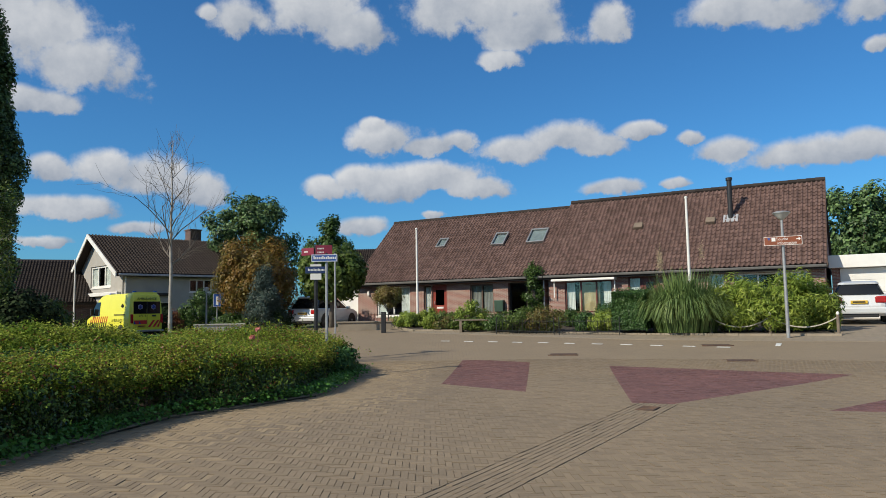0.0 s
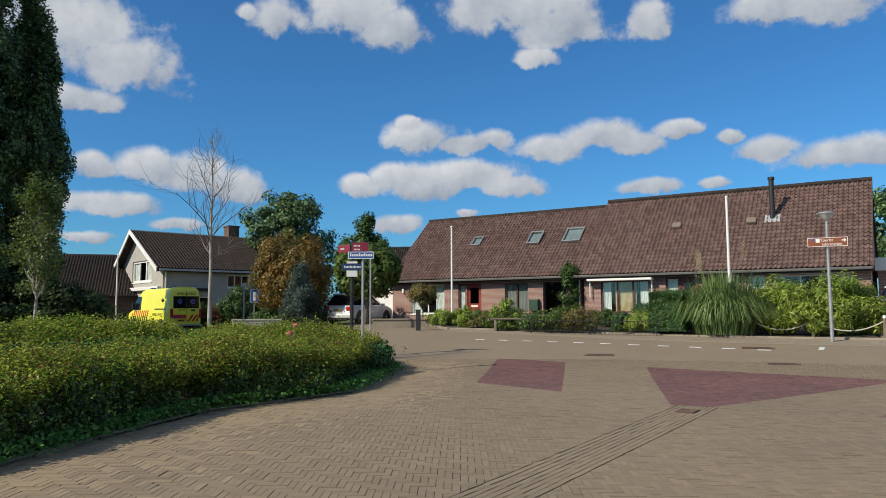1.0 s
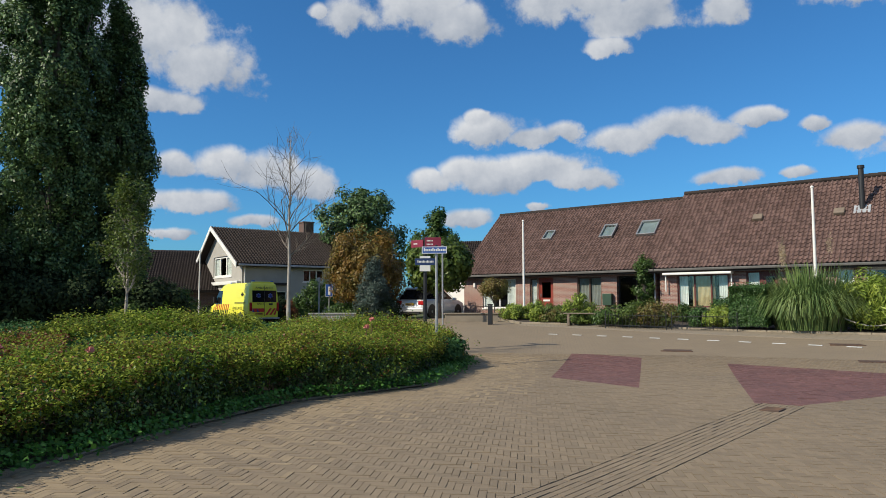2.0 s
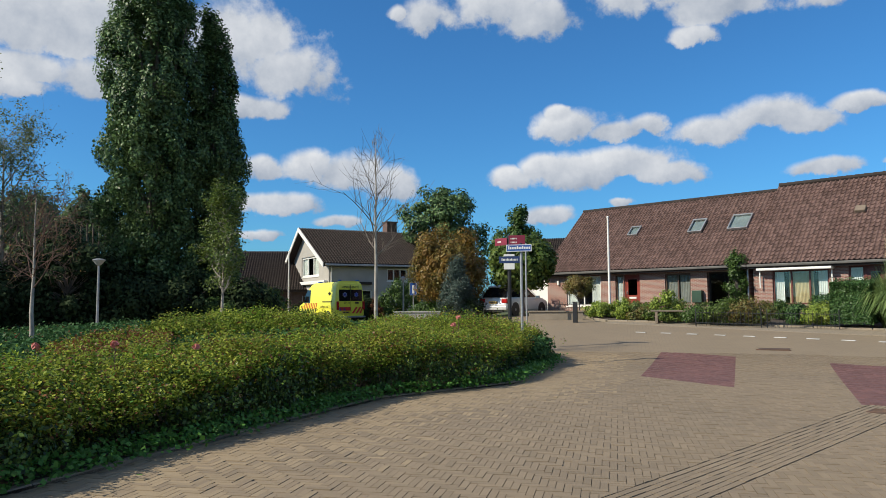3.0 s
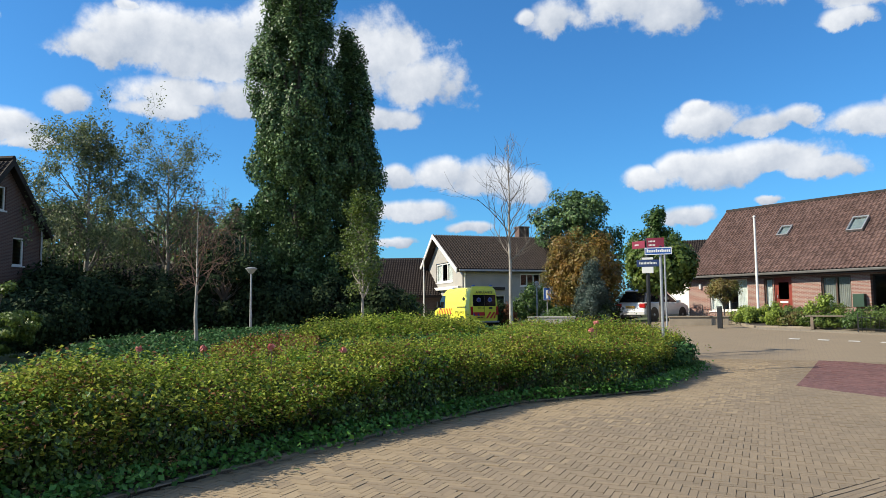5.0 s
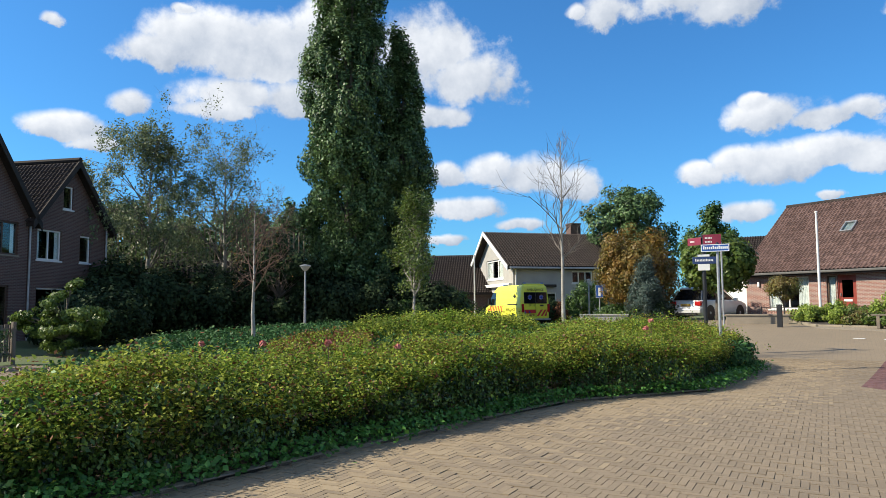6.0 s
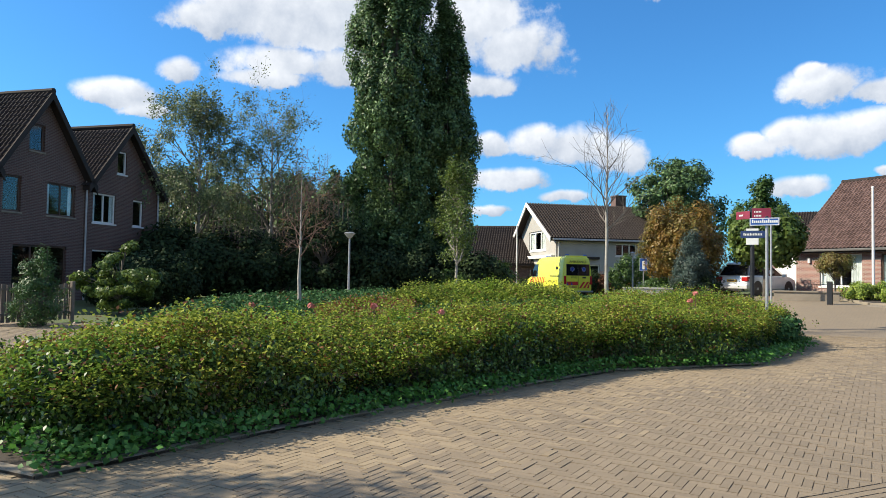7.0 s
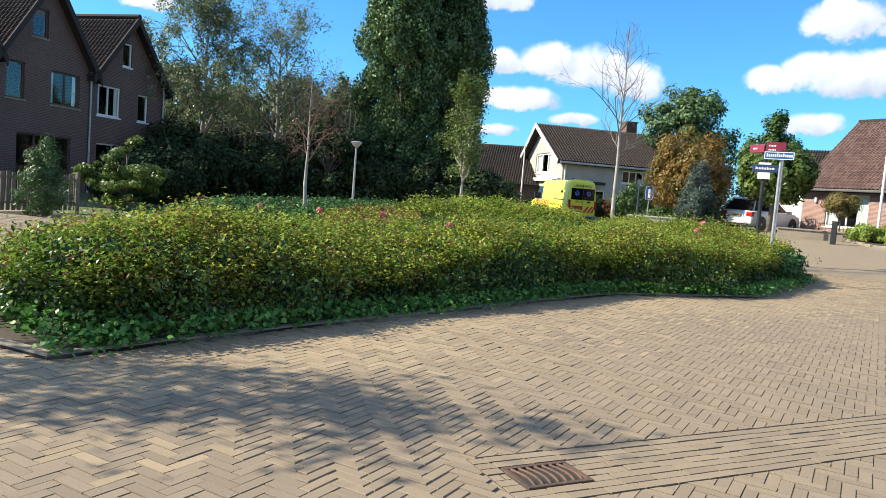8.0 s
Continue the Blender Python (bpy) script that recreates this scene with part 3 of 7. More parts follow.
def grow(shape, tips, p, d, length, r, level, spread, kids, up, bend, shrink=0.68):
    """A limb and, from it, thinner ones; the places of twigs go to tips."""
    steps = 3 if level > 1 else 2
    pts, rad = [p], [r]
    for i in range(steps):
        d = (d + Vector(RNG.normal(0, bend, 3)) + Vector((0, 0, up))).normalized()
        p = p + d * (length / steps)
        pts.append(p)
        rad.append(r * (1 - 0.55 * (i + 1) / steps))
    shape.pipe(pts, rad, 7 if level > 2 else (5 if level > 1 else 4))
    if level <= 1:
        tips += [q for q in pts[1:]]
    if level == 0:
        return
    for i in range(kids):
        t = (i + 0.6 + RNG.uniform(-.3, .3)) / kids
        t = min(max(t, 0.15), 1.0)
        k = min(int(t * steps), steps - 1)
        q = pts[k].lerp(pts[k + 1], min(t * steps - k, 1))
        side = d.orthogonal().normalized()
        side.rotate(Matrix.Rotation(RNG.uniform(0, 6.283), 3, d))
        nd = (d * (1 - spread) + side * spread).normalized()
        grow(shape, tips, q, nd, length * shrink * RNG.uniform(0.75, 1.2), max(rad[k] * 0.55, 0.004), level - 1, spread, kids, up, bend, shrink)


def tree(x, y, height, label, bark, leaf=None, clear=0.35, trunk_r=0.07, limbs=14, limb_len=1.3, level=2, spread=0.6, up=0.05, kids=4, count=0, size=0.08, puff=0.2, taper=0.5, lean=(0, 0), category="tree", rise_angle=0.6, name="tree", twig=None, hang=0.0, clumpy=0.0):
    """A tapered trunk with limbs, and, if it has any, leaves about the twigs."""
    ob = thing(name, Matrix.Translation((x, y, rise(x, y) - 0.05)), label, category)
    trunk, wood, tips = Shape(), Shape(), []
    pts, rad = [], []
    n = 9
    for i in range(n + 1):
        t = i / n
        pts.append(Vector((lean[0] * t + RNG.normal(0, 0.002 * height) * (t > 0), lean[1] * t + RNG.normal(0, 0.002 * height) * (t > 0), height * t)))
        rad.append(max(trunk_r * (1 - 0.93 * t), 0.006))
    rad[0] *= 1.25
    trunk.pipe(pts, rad, 10)
    for i in range(limbs):
        t = clear + (0.97 - clear) * (i + RNG.uniform(0.1, 0.9)) / limbs
        k = min(int(t * n), n - 1)
        q = pts[k].lerp(pts[k + 1], t * n - k)
        a = i * 2.4 + RNG.uniform(-.5, .5)
        d = Vector((math.cos(a), math.sin(a), rise_angle + 0.7 * t)).normalized()
        ln = limb_len * (1 - taper * (t - clear) / (1 - clear)) * RNG.uniform(0.7, 1.2)
        grow(wood, tips, q, d, ln, max(rad[k] * 0.5, 0.006), level, spread, kids, up, 0.12)
    part("trunk", trunk, bark, ob, smooth=True)
    part("branchwork", wood, twig or bark, ob)
    if leaf and count:
        tp = np.array([tuple(q) for q in tips])
        share = RNG.gamma(clumpy, 1.0, len(tp)) + 1e-6 if clumpy else np.ones(len(tp))
        pick = tp[RNG.choice(len(tp), count, p=share / share.sum())] + RNG.normal(0, puff, (count, 3)) * np.array([1, 1, 0.8])
        if hang:
            pick[:, 2] -= RNG.uniform(0, 1, count) ** 2 * hang
        nor = unit(pick - np.array([0, 0, height * 0.5])) + np.array([0, 0, 0.5])
        quads("crown", leaf_quads(pick, nor, size, droop=0.4 + hang), leaf, ob)
    return ob


def crown_points(blobs, count, fill=0.75):
    """Points in a crown made of many overlapping clumps (centre, radii), thicker towards the skin."""
    vol = np.array([b[1][0] * b[1][1] * b[1][2] for b in blobs]) ** 0.67
    pick = RNG.choice(len(blobs), count, p=vol / vol.sum())
    c, r = np.array([b[0] for b in blobs])[pick], np.array([b[1] for b in blobs])[pick]
    d = unit(RNG.normal(0, 1, (count, 3)))
    rad = RNG.uniform(0, 1, (count, 1)) ** (1 - fill)
    return c + d * r * rad, d


def leafy(name, x, y, label, category, leaf, body, count, size, bark=BARK, trunk=(0.1, 1.0), clump=0.3, clumps=60, wide=0.6, droop=0.3, z0=0.0, group="", tall=1.0, loose=0.45):
    """A tree or shrub whose crown is dense: clumps scattered within a body (list of centre, radii), leaves about each clump."""
    ob = thing(name, Matrix.Translation((x, y, rise(x, y) + z0 - 0.02)), label, category, group)
    pc, nd = crown_points(body, clumps, 0.72)
    blobs = [(tuple(c), (clump * s, clump * s, clump * s * tall)) for c, s in zip(pc, RNG.uniform(0.6, 1.35, clumps))]
    p, nor = crown_points(blobs, count, 0.6)
    keep = p[:, 2] > 0.03
    p, nor = p[keep], nor[keep]
    centre = np.array([np.mean([b[0][0] for b in body]), np.mean([b[0][1] for b in body]), np.mean([b[0][2] for b in body])])
    nor = nor * 0.7 + unit(p - centre) * 0.6 + np.array([0, 0, 0.3])
    quads("crown", leaf_quads(p, nor, size, wide=wide, droop=droop, loose=loose), leaf, ob)
    wood = Shape()
    top = max(b[0][2] for b in body)
    wood.pipe([(0, 0, -0.05), (0.02, 0.01, top * 0.5), (0.0, 0.03, top)], [trunk[0] * 1.2, trunk[0] * 0.8, trunk[0] * 0.2], 8)
    part("trunk", wood, bark, ob, smooth=True)
    limb = Shape()
    for c, r in blobs[:: max(1, len(blobs) // 45)]:
        limb.pipe([(0, 0, min(c[2] * 0.55, top * 0.8)), (c[0] * 0.6, c[1] * 0.6, c[2] * 0.85), c], [trunk[0] * 0.35, trunk[0] * 0.2, 0.006], 5)
    part("branchwork", limb, bark, ob)
    return ob


def polar(az, r):
    return -r * math.sin(radians(az)), r * math.cos(radians(az))


HEDGE = [(-4.92, 2.6), (-4.8, 3.5), (-4.62, 4.8), (-4.42, 6.2), (-4.15, 8.2), (-3.72, 10.2), (-2.95, 11.4), (-2.25, 12.6), (-2.1, 14.2), (-2.02, 16.7), (-2.7, 18.0),
         (-4.6, 18.6), (-6.3, 18.0), (-6.2, 14.6), (-5.9, 11.8), (-6.0, 9.2), (-6.5, 6.5), (-7.0, 4.4), (-6.7, 2.8), (-5.8, 2.45)]
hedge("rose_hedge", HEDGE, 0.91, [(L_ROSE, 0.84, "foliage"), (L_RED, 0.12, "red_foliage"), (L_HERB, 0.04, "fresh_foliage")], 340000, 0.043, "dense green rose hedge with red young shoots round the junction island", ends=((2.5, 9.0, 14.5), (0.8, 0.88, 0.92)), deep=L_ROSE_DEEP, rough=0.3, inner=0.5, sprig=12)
HEDGE_2 = [polar(22.0, 19.5), polar(26, 18.2), polar(31, 17.2), polar(36, 16.6), polar(37.5, 18.5), polar(33, 22), polar(27, 23.5), polar(22.5, 23)]
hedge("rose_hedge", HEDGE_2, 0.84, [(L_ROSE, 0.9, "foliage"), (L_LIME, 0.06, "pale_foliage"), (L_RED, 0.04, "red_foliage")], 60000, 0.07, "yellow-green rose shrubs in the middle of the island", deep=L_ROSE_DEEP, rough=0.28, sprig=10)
IVY = [(-7.2, 3.2), (-7.4, 6), (-6.9, 9.5), (-6.2, 12.2), (-5.2, 14.8), (-4.4, 17.3), (-2.6, 17.9), (-2.7, 19.3), (-4.0, 20.9), (-8.2, 23.6), (-13.0, 24.8), (-17.6, 22.2), (-17.8, 17.1), (-15.2, 11.7), (-11.3, 6.8), (-8.1, 3.7)]
hedge("ground_cover", IVY, 0.62, [(L_IVY, 0.97, "foliage"), (L_RED, 0.03, "red_foliage")], 70000, 0.10, "low dark green ivy ground cover filling the island", "ground cover", rough=0.12, ends=((3.0, 13.0), (0.4, 1.0)))

RED_BED = [polar(35.5, 14.2), polar(38.5, 13.6), polar(43.0, 13.2), polar(43.5, 14.8), polar(40, 16.6), polar(37.0, 18.3), polar(35.2, 17.0)]
hedge("low_shrubs", RED_BED, 0.70, [(L_ROSE, 0.5, "foliage"), (L_RED, 0.5, "red_foliage")], 8000, 0.06, "low shrubs with rusty red leaves among the ivy", "shrub", rough=0.16)

# young street trees of the island
tree(*polar(20.1, 17.7), 5.5, "young bare tree with thin grey upswept branches", BARK_PALE, clear=0.45, trunk_r=0.062, limbs=15, limb_len=1.3, level=2, spread=0.45, up=0.12, kids=4, taper=0.72, twig=BARK, rise_angle=0.5)
tree(*polar(44.5, 18.4), 3.85, "small nearly leafless tree with fine brown twigs", BARK_PALE, L_RUST, clear=0.46, trunk_r=0.062, limbs=15, limb_len=1.25, level=3, spread=0.55, up=0.0, kids=3, taper=0.45, count=260, size=0.05, puff=0.08, twig=TWIG)
tree(*polar(31.9, 30.0), 5.8, "young leafy tree with a sparse light green crown", BARK_PALE, L_FRESH, clear=0.28, trunk_r=0.07, limbs=26, limb_len=1.15, level=2, spread=0.55, up=0.08, kids=4, taper=0.6, count=6500, size=0.11, puff=0.14, clumpy=0.9)

# the tall poplars
POP = [((0.0, 0.0, 2.98), (2.44, 2.44, 2.98)), ((-0.14, 0.0, 7.99), (2.91, 2.91, 5.42)), ((-0.2, 0.0, 13.88), (2.64, 2.64, 5.96)), ((0.07, 0.0, 19.97), (1.96, 1.9, 5.42)), ((0.0, 0.0, 24.37), (1.08, 1.08, 3.05))]
leafy("poplar_tree", *polar(36.9, 42), "tall dense dark green poplar towering over the houses", "tree", L_POPLAR, POP, 170000, 0.19, trunk=(0.42, 20), clump=0.42, clumps=950, tall=1.9)
POP_2 = [((0.0, 0.0, 3.39), (1.62, 1.62, 3.39)), ((0.0, 0.0, 8.8), (1.83, 1.83, 4.74)), ((-0.07, 0.0, 13.2), (1.29, 1.49, 4.2)), ((-0.14, 0.0, 16.59), (0.64, 0.68, 2.44))]
leafy("poplar_tree", *polar(32.7, 43.4), "slimmer dark green poplar beside the tallest one", "tree", L_POPLAR, POP_2, 75000, 0.19, trunk=(0.28, 14), clump=0.36, clumps=480, tall=1.9)
# birches
for az, r, h, cnt, lb in ((52.0, 41, 10.0, 25000, "tall birch with a loose hanging green crown"), (46.6, 43, 10.2, 9500, "thin birch with sparse hanging twigs")):
    tree(*polar(az, r), h, lb, BARK_PALE, L_BIRCH, clear=0.3, trunk_r=0.17, limbs=22, limb_len=4.1, level=3, spread=0.52, up=-0.02, kids=3, taper=0.55, count=cnt, size=0.145, puff=0.14, twig=BARK, hang=0.6, clumpy=0.4, name="birch_tree", rise_angle=0.7)
# dark shrubbery behind the island
for az, r, w, h in ((54, 37, 2.6, 3.4), (50, 38, 2.6, 3.3), (46, 39, 3.0, 3.0), (42.5, 38, 2.4, 5.2), (39, 39, 2.5, 3.2), (34.5, 40, 2.6, 2.8), (30.5, 40, 1.8, 2.4), (56.5, 30, 1.4, 1.7)):
    leafy("evergreen_shrub", *polar(az, r), "dark evergreen shrub in deep shade behind the island", "shrub", L_DARK, [((0, 0, h * 0.45), (w, w, h * 0.5))], 9000, 0.22, trunk=(0.09, 2), clump=0.6, clumps=70, group="dark shrubbery")
# garden trees behind the far road
leafy("rust_tree", *polar(14.5, 40), "round tree turning rusty orange in autumn", "tree", L_RUST, [((0, 0, 3.3), (2.0, 2.0, 2.1)), ((0.5, 0, 2.2), (1.9, 1.9, 1.5)), ((-0.4, 0, 2.6), (1.6, 1.6, 1.6)), ((0.2, -0.4, 3.2), (1.4, 1.4, 1.5))], 34000, 0.15, trunk=(0.14, 3), clump=0.42, clumps=320)
leafy("oak_tree", *polar(15.2, 60), "large dark green tree behind the grey house", "tree", L_POPLAR, [((0, 0, 7.4), (3.0, 3.0, 3.6)), ((1.8, 0, 5.6), (2.4, 2.4, 2.8))], 22000, 0.28, trunk=(0.3, 5), clump=0.7, clumps=160)
leafy("catalpa_tree", *polar(8.55, 36), "round-headed garden tree with large green leaves", "tree", L_FRESH, [((0, 0, 2.75), (1.55, 1.5, 1.15)), ((0.1, -0.2, 2.7), (1.4, 1.3, 1.2))], 17000, 0.2, trunk=(0.12, 2), clump=0.36, clumps=190, wide=0.8)
leafy("fir_tree", *polar(8.9, 55), "pointed green tree top behind the garden", "tree", L_GREEN, [((0, 0, 4.4), (2.1, 2.0, 2.3)), ((0.1, 0, 6.8), (0.45, 0.45, 1.3))], 12000, 0.24, trunk=(0.2, 4), clump=0.5, clumps=110)
leafy("spruce_tree", *polar(13.7, 36), "blue-grey garden spruce by the far road", "tree", L_SPRUCE, [((0, 0, 0.9), (1.05, 1.05, 1.0)), ((0, 0, 1.8), (0.75, 0.75, 0.9)), ((0, 0, 2.6), (0.35, 0.35, 0.7))], 26000, 0.12, trunk=(0.1, 2.6), clump=0.3, clumps=170, wide=0.25)
leafy("linden_tree", *polar(-30.4, 60), "broad dark green tree behind the garage", "tree", L_POPLAR, [((0, 0, 6.4), (3.0, 3.0, 3.0)), ((2.2, 0, 5.2), (3, 3, 2.8))], 26000, 0.3, trunk=(0.3, 5), clump=0.8, clumps=190)
leafy("oak_tree", *polar(45.5, 54), "dark green tree rising behind the birches", "tree", L_POPLAR, [((0, 0, 5.6), (3.0, 3.0, 3.0)), ((2.0, 0, 4.6), (2.6, 2.6, 2.4))], 18000, 0.28, trunk=(0.25, 5), clump=0.7, clumps=170)
leafy("oak_tree", *polar(49.3, 55), "green tree filling the gap behind the slatted screen", "tree", L_GREEN, [((0, 0, 4.2), (3.2, 3.0, 3.4))], 16000, 0.28, trunk=(0.22, 4), clump=0.7, clumps=150)
leafy("oak_tree", *polar(41.7, 57), "dark leafy tree at the foot of the poplars", "tree", L_POPLAR, [((0, 0, 4.4), (2.3, 2.2, 4.2)), ((0.3, 0, 7.4), (1.1, 1.1, 2.0))], 16000, 0.28, trunk=(0.22, 4), clump=0.6, clumps=190)
leafy("oak_tree", *polar(53.6, 50), "green tree standing behind the brown houses", "tree", L_GREEN, [((0, 0, 5.0), (2.6, 2.6, 3.2))], 12000, 0.26, trunk=(0.2, 5), clump=0.6, clumps=120)

# ---- houses ----
def wall_shape(x0, x1, z0, z1, t, holes=(), y=0.0):
    """A wall in the xz plane, from y to y + t, with holes (x0, z0, x1, z1) right through it."""
    s = Shape()
    xs = sorted({x0, x1, *[h[0] for h in holes], *[h[2] for h in holes]})
    zs = sorted({z0, z1, *[h[1] for h in holes], *[h[3] for h in holes]})
    solid = {}
    for i in range(len(xs) - 1):
        for k in range(len(zs) - 1):
            cx, cz = (xs[i] + xs[i + 1]) / 2, (zs[k] + zs[k + 1]) / 2
            solid[i, k] = not any(h[0] < cx < h[2] and h[1] < cz < h[3] for h in holes)
    for (i, k), on in solid.items():
        if not on:
            continue
        a, b, c, d = xs[i], xs[i + 1], zs[k], zs[k + 1]
        s.add([(a, y, c), (b, y, c), (b, y, d), (a, y, d)], [(0, 1, 2, 3)])
        s.add([(a, y + t, c), (b, y + t, c), (b, y + t, d), (a, y + t, d)], [(3, 2, 1, 0)])
        for di, dk, q in ((-1, 0, ((a, c), (a, d))), (1, 0, ((b, d), (b, c))), (0, -1, ((b, c), (a, c))), (0, 1, ((a, d), (b, d)))):
            if not solid.get((i + di, k + dk), False):
                (px, pz), (qx, qz) = q
                s.add([(px, y, pz), (qx, y, qz), (qx, y + t, qz), (px, y + t, pz)], [(0, 1, 2, 3)])
    return s


def window(parent, x, z, w, h, mat, panes=1, y=0.0, curtain=None, bar=0.07, name="window", sill=True, curtain_share=0.28):
    """A window in the xz plane set back in its wall: frame, panes, sill, and curtains behind."""
    win = part(name, Shape().box(x, y + 0.07, z, x + bar, y + 0.15, z + h, c=0.008).box(x + w - bar, y + 0.07, z, x + w, y + 0.15, z + h, c=0.008)
               .box(x + bar, y + 0.072, z, x + w - bar, y + 0.148, z + bar, c=0.008).box(x + bar, y + 0.072, z + h - bar, x + w - bar, y + 0.148, z + h, c=0.008), mat, parent)
    pw = (w - bar * (panes + 1)) / panes
    for i in range(panes):
        px = x + bar + i * (pw + bar)
        if i:
            part("mullion", Shape().box(px - bar, y + 0.074, z + bar, px, y + 0.146, z + h - bar, c=0.006), mat, win)
        pane = part("pane", Shape().box(px, y + 0.10, z + bar, px + pw, y + 0.112, z + h - bar), GLASS, win)
        pane.visible_shadow = False
    if sill:
        part("sill", Shape().box(x - 0.05, y - 0.04, z - 0.07, x + w + 0.05, y + 0.1, z - 0.002, c=0.01), mat if mat is WHITE else KERB, win)
    if curtain:
        for a, b in ((x + bar, x + bar + w * curtain_share), (x + w - bar - w * curtain_share, x + w - bar)):
            s = Shape()
            n = max(4, int((b - a) / 0.04))
            for i in range(n):
                u0, u1 = a + (b - a) * i / n, a + (b - a) * (i + 1) / n
                v0, v1 = y + 0.155 + 0.03 * (i % 2), y + 0.155 + 0.03 * ((i + 1) % 2)
                s.add([(u0, v0, z + bar), (u1, v1, z + bar), (u1, v1, z + h - bar), (u0, v0, z + h - bar)], [(0, 1, 2, 3)])
            part("curtain", s, curtain, win)
    return win


def tile_mesh(mat, w=0.2, l=0.34, name="roof_tile"):
    """One pantile: a roll and a trough, laid along x, its lower edge thick."""
    s = Shape()
    prof = [(0.0, 0.0), (0.045, 0.055), (0.09, 0.055), (0.14, 0.006), (0.20, -0.012), (0.25, 0.0)]
    k = len(prof)
    verts = [(x * w / 0.25, 0, z + 0.04) for x, z in prof] + [(x * w / 0.25, l, z) for x, z in prof] + [(x * w / 0.25, 0.004, z + 0.005) for x, z in prof]
    faces = [(i, i + 1, k + i + 1, k + i) for i in range(k - 1)] + [(2 * k + i, 2 * k + i + 1, i + 1, i) for i in range(k - 1)]
    s.add(verts, faces)
    return s.mesh(name, mat, smooth=False)


def tiled(parent, m, width, slope, mat, one=None, near=None, holes=(), w=0.2, row=0.27, name="roof_tile", skew=0.0):
    """Pantiles on a slope: m takes x along the eave, y up the slope. Tiles within near (x0, x1, y0, y1) are single parts."""
    me = tile_mesh(mat, w, row + 0.07)
    me_one = tile_mesh(one, w, row + 0.07) if one else None
    vs = np.array([v.co for v in me.vertices])
    fs = [tuple(p.vertices) for p in me.polygons]
    nx, ny = int(width / w), int(slope / row)
    wx = width / nx
    rest_v, rest_f = [], []
    tilt = Matrix.Rotation(-0.02, 4, "X")
    base = np.array([(tilt @ Vector(v)) for v in vs])
    for j in range(ny):
        for i in range(nx):
            x, y = i * wx, j * row
            if any(h[0] < x + wx / 2 < h[2] and h[1] < y + row / 2 < h[3] for h in holes):
                continue
            if near and near[0] <= x < near[1] and near[2] <= y < near[3]:
                ob = new(name, me_one)
                ob.parent = parent
                ob.matrix_local = m @ Matrix.Translation((x, y, 0.02)) @ tilt
                continue
            k = len(rest_v) * len(vs)
            rest_v.append(base + np.array([x, y, 0.02 + RNG.normal(0, 0.003)]))
            rest_f += [tuple(q + k for q in f) for f in fs]
    s = Shape()
    allv = np.concatenate(rest_v)
    mm = np.array(m)
    allv = allv @ mm[:3, :3].T + mm[:3, 3]
    s.v, s.f = [tuple(q) for q in allv], rest_f
    return part("roof_tiles", s, mat, parent, kind="stuff")


def skylight(parent, m, w, h, name="skylight"):
    f = part(name, Shape().box(0, 0, 0.02, w, 0.07, 0.16, m, 0.01).box(0, h - 0.09, 0.02, w, h, 0.17, m, 0.01).box(0, 0.07, 0.02, 0.07, h - 0.09, 0.16, m, 0.01).box(w - 0.07, 0.07, 0.02, w, h - 0.09, 0.16, m, 0.01), ZINC, parent)
    part("pane", Shape().box(0.07, 0.07, 0.09, w - 0.07, h - 0.09, 0.11, m), GLASS, f)
    part("blind", Shape().box(0.07, 0.07, 0.04, w - 0.07, h - 0.09, 0.05, m), BLIND, f)
    return f


GUTTER = material("grey_gutter", (0.10, 0.095, 0.09), 0.6, scale=3, grain=0.12)
ROW = Matrix.Translation((5.2, 35.9, 0.75)) @ Matrix.Rotation(radians(-30), 4, "Z")
DEPTH, EAVE = 4.5, 2.3


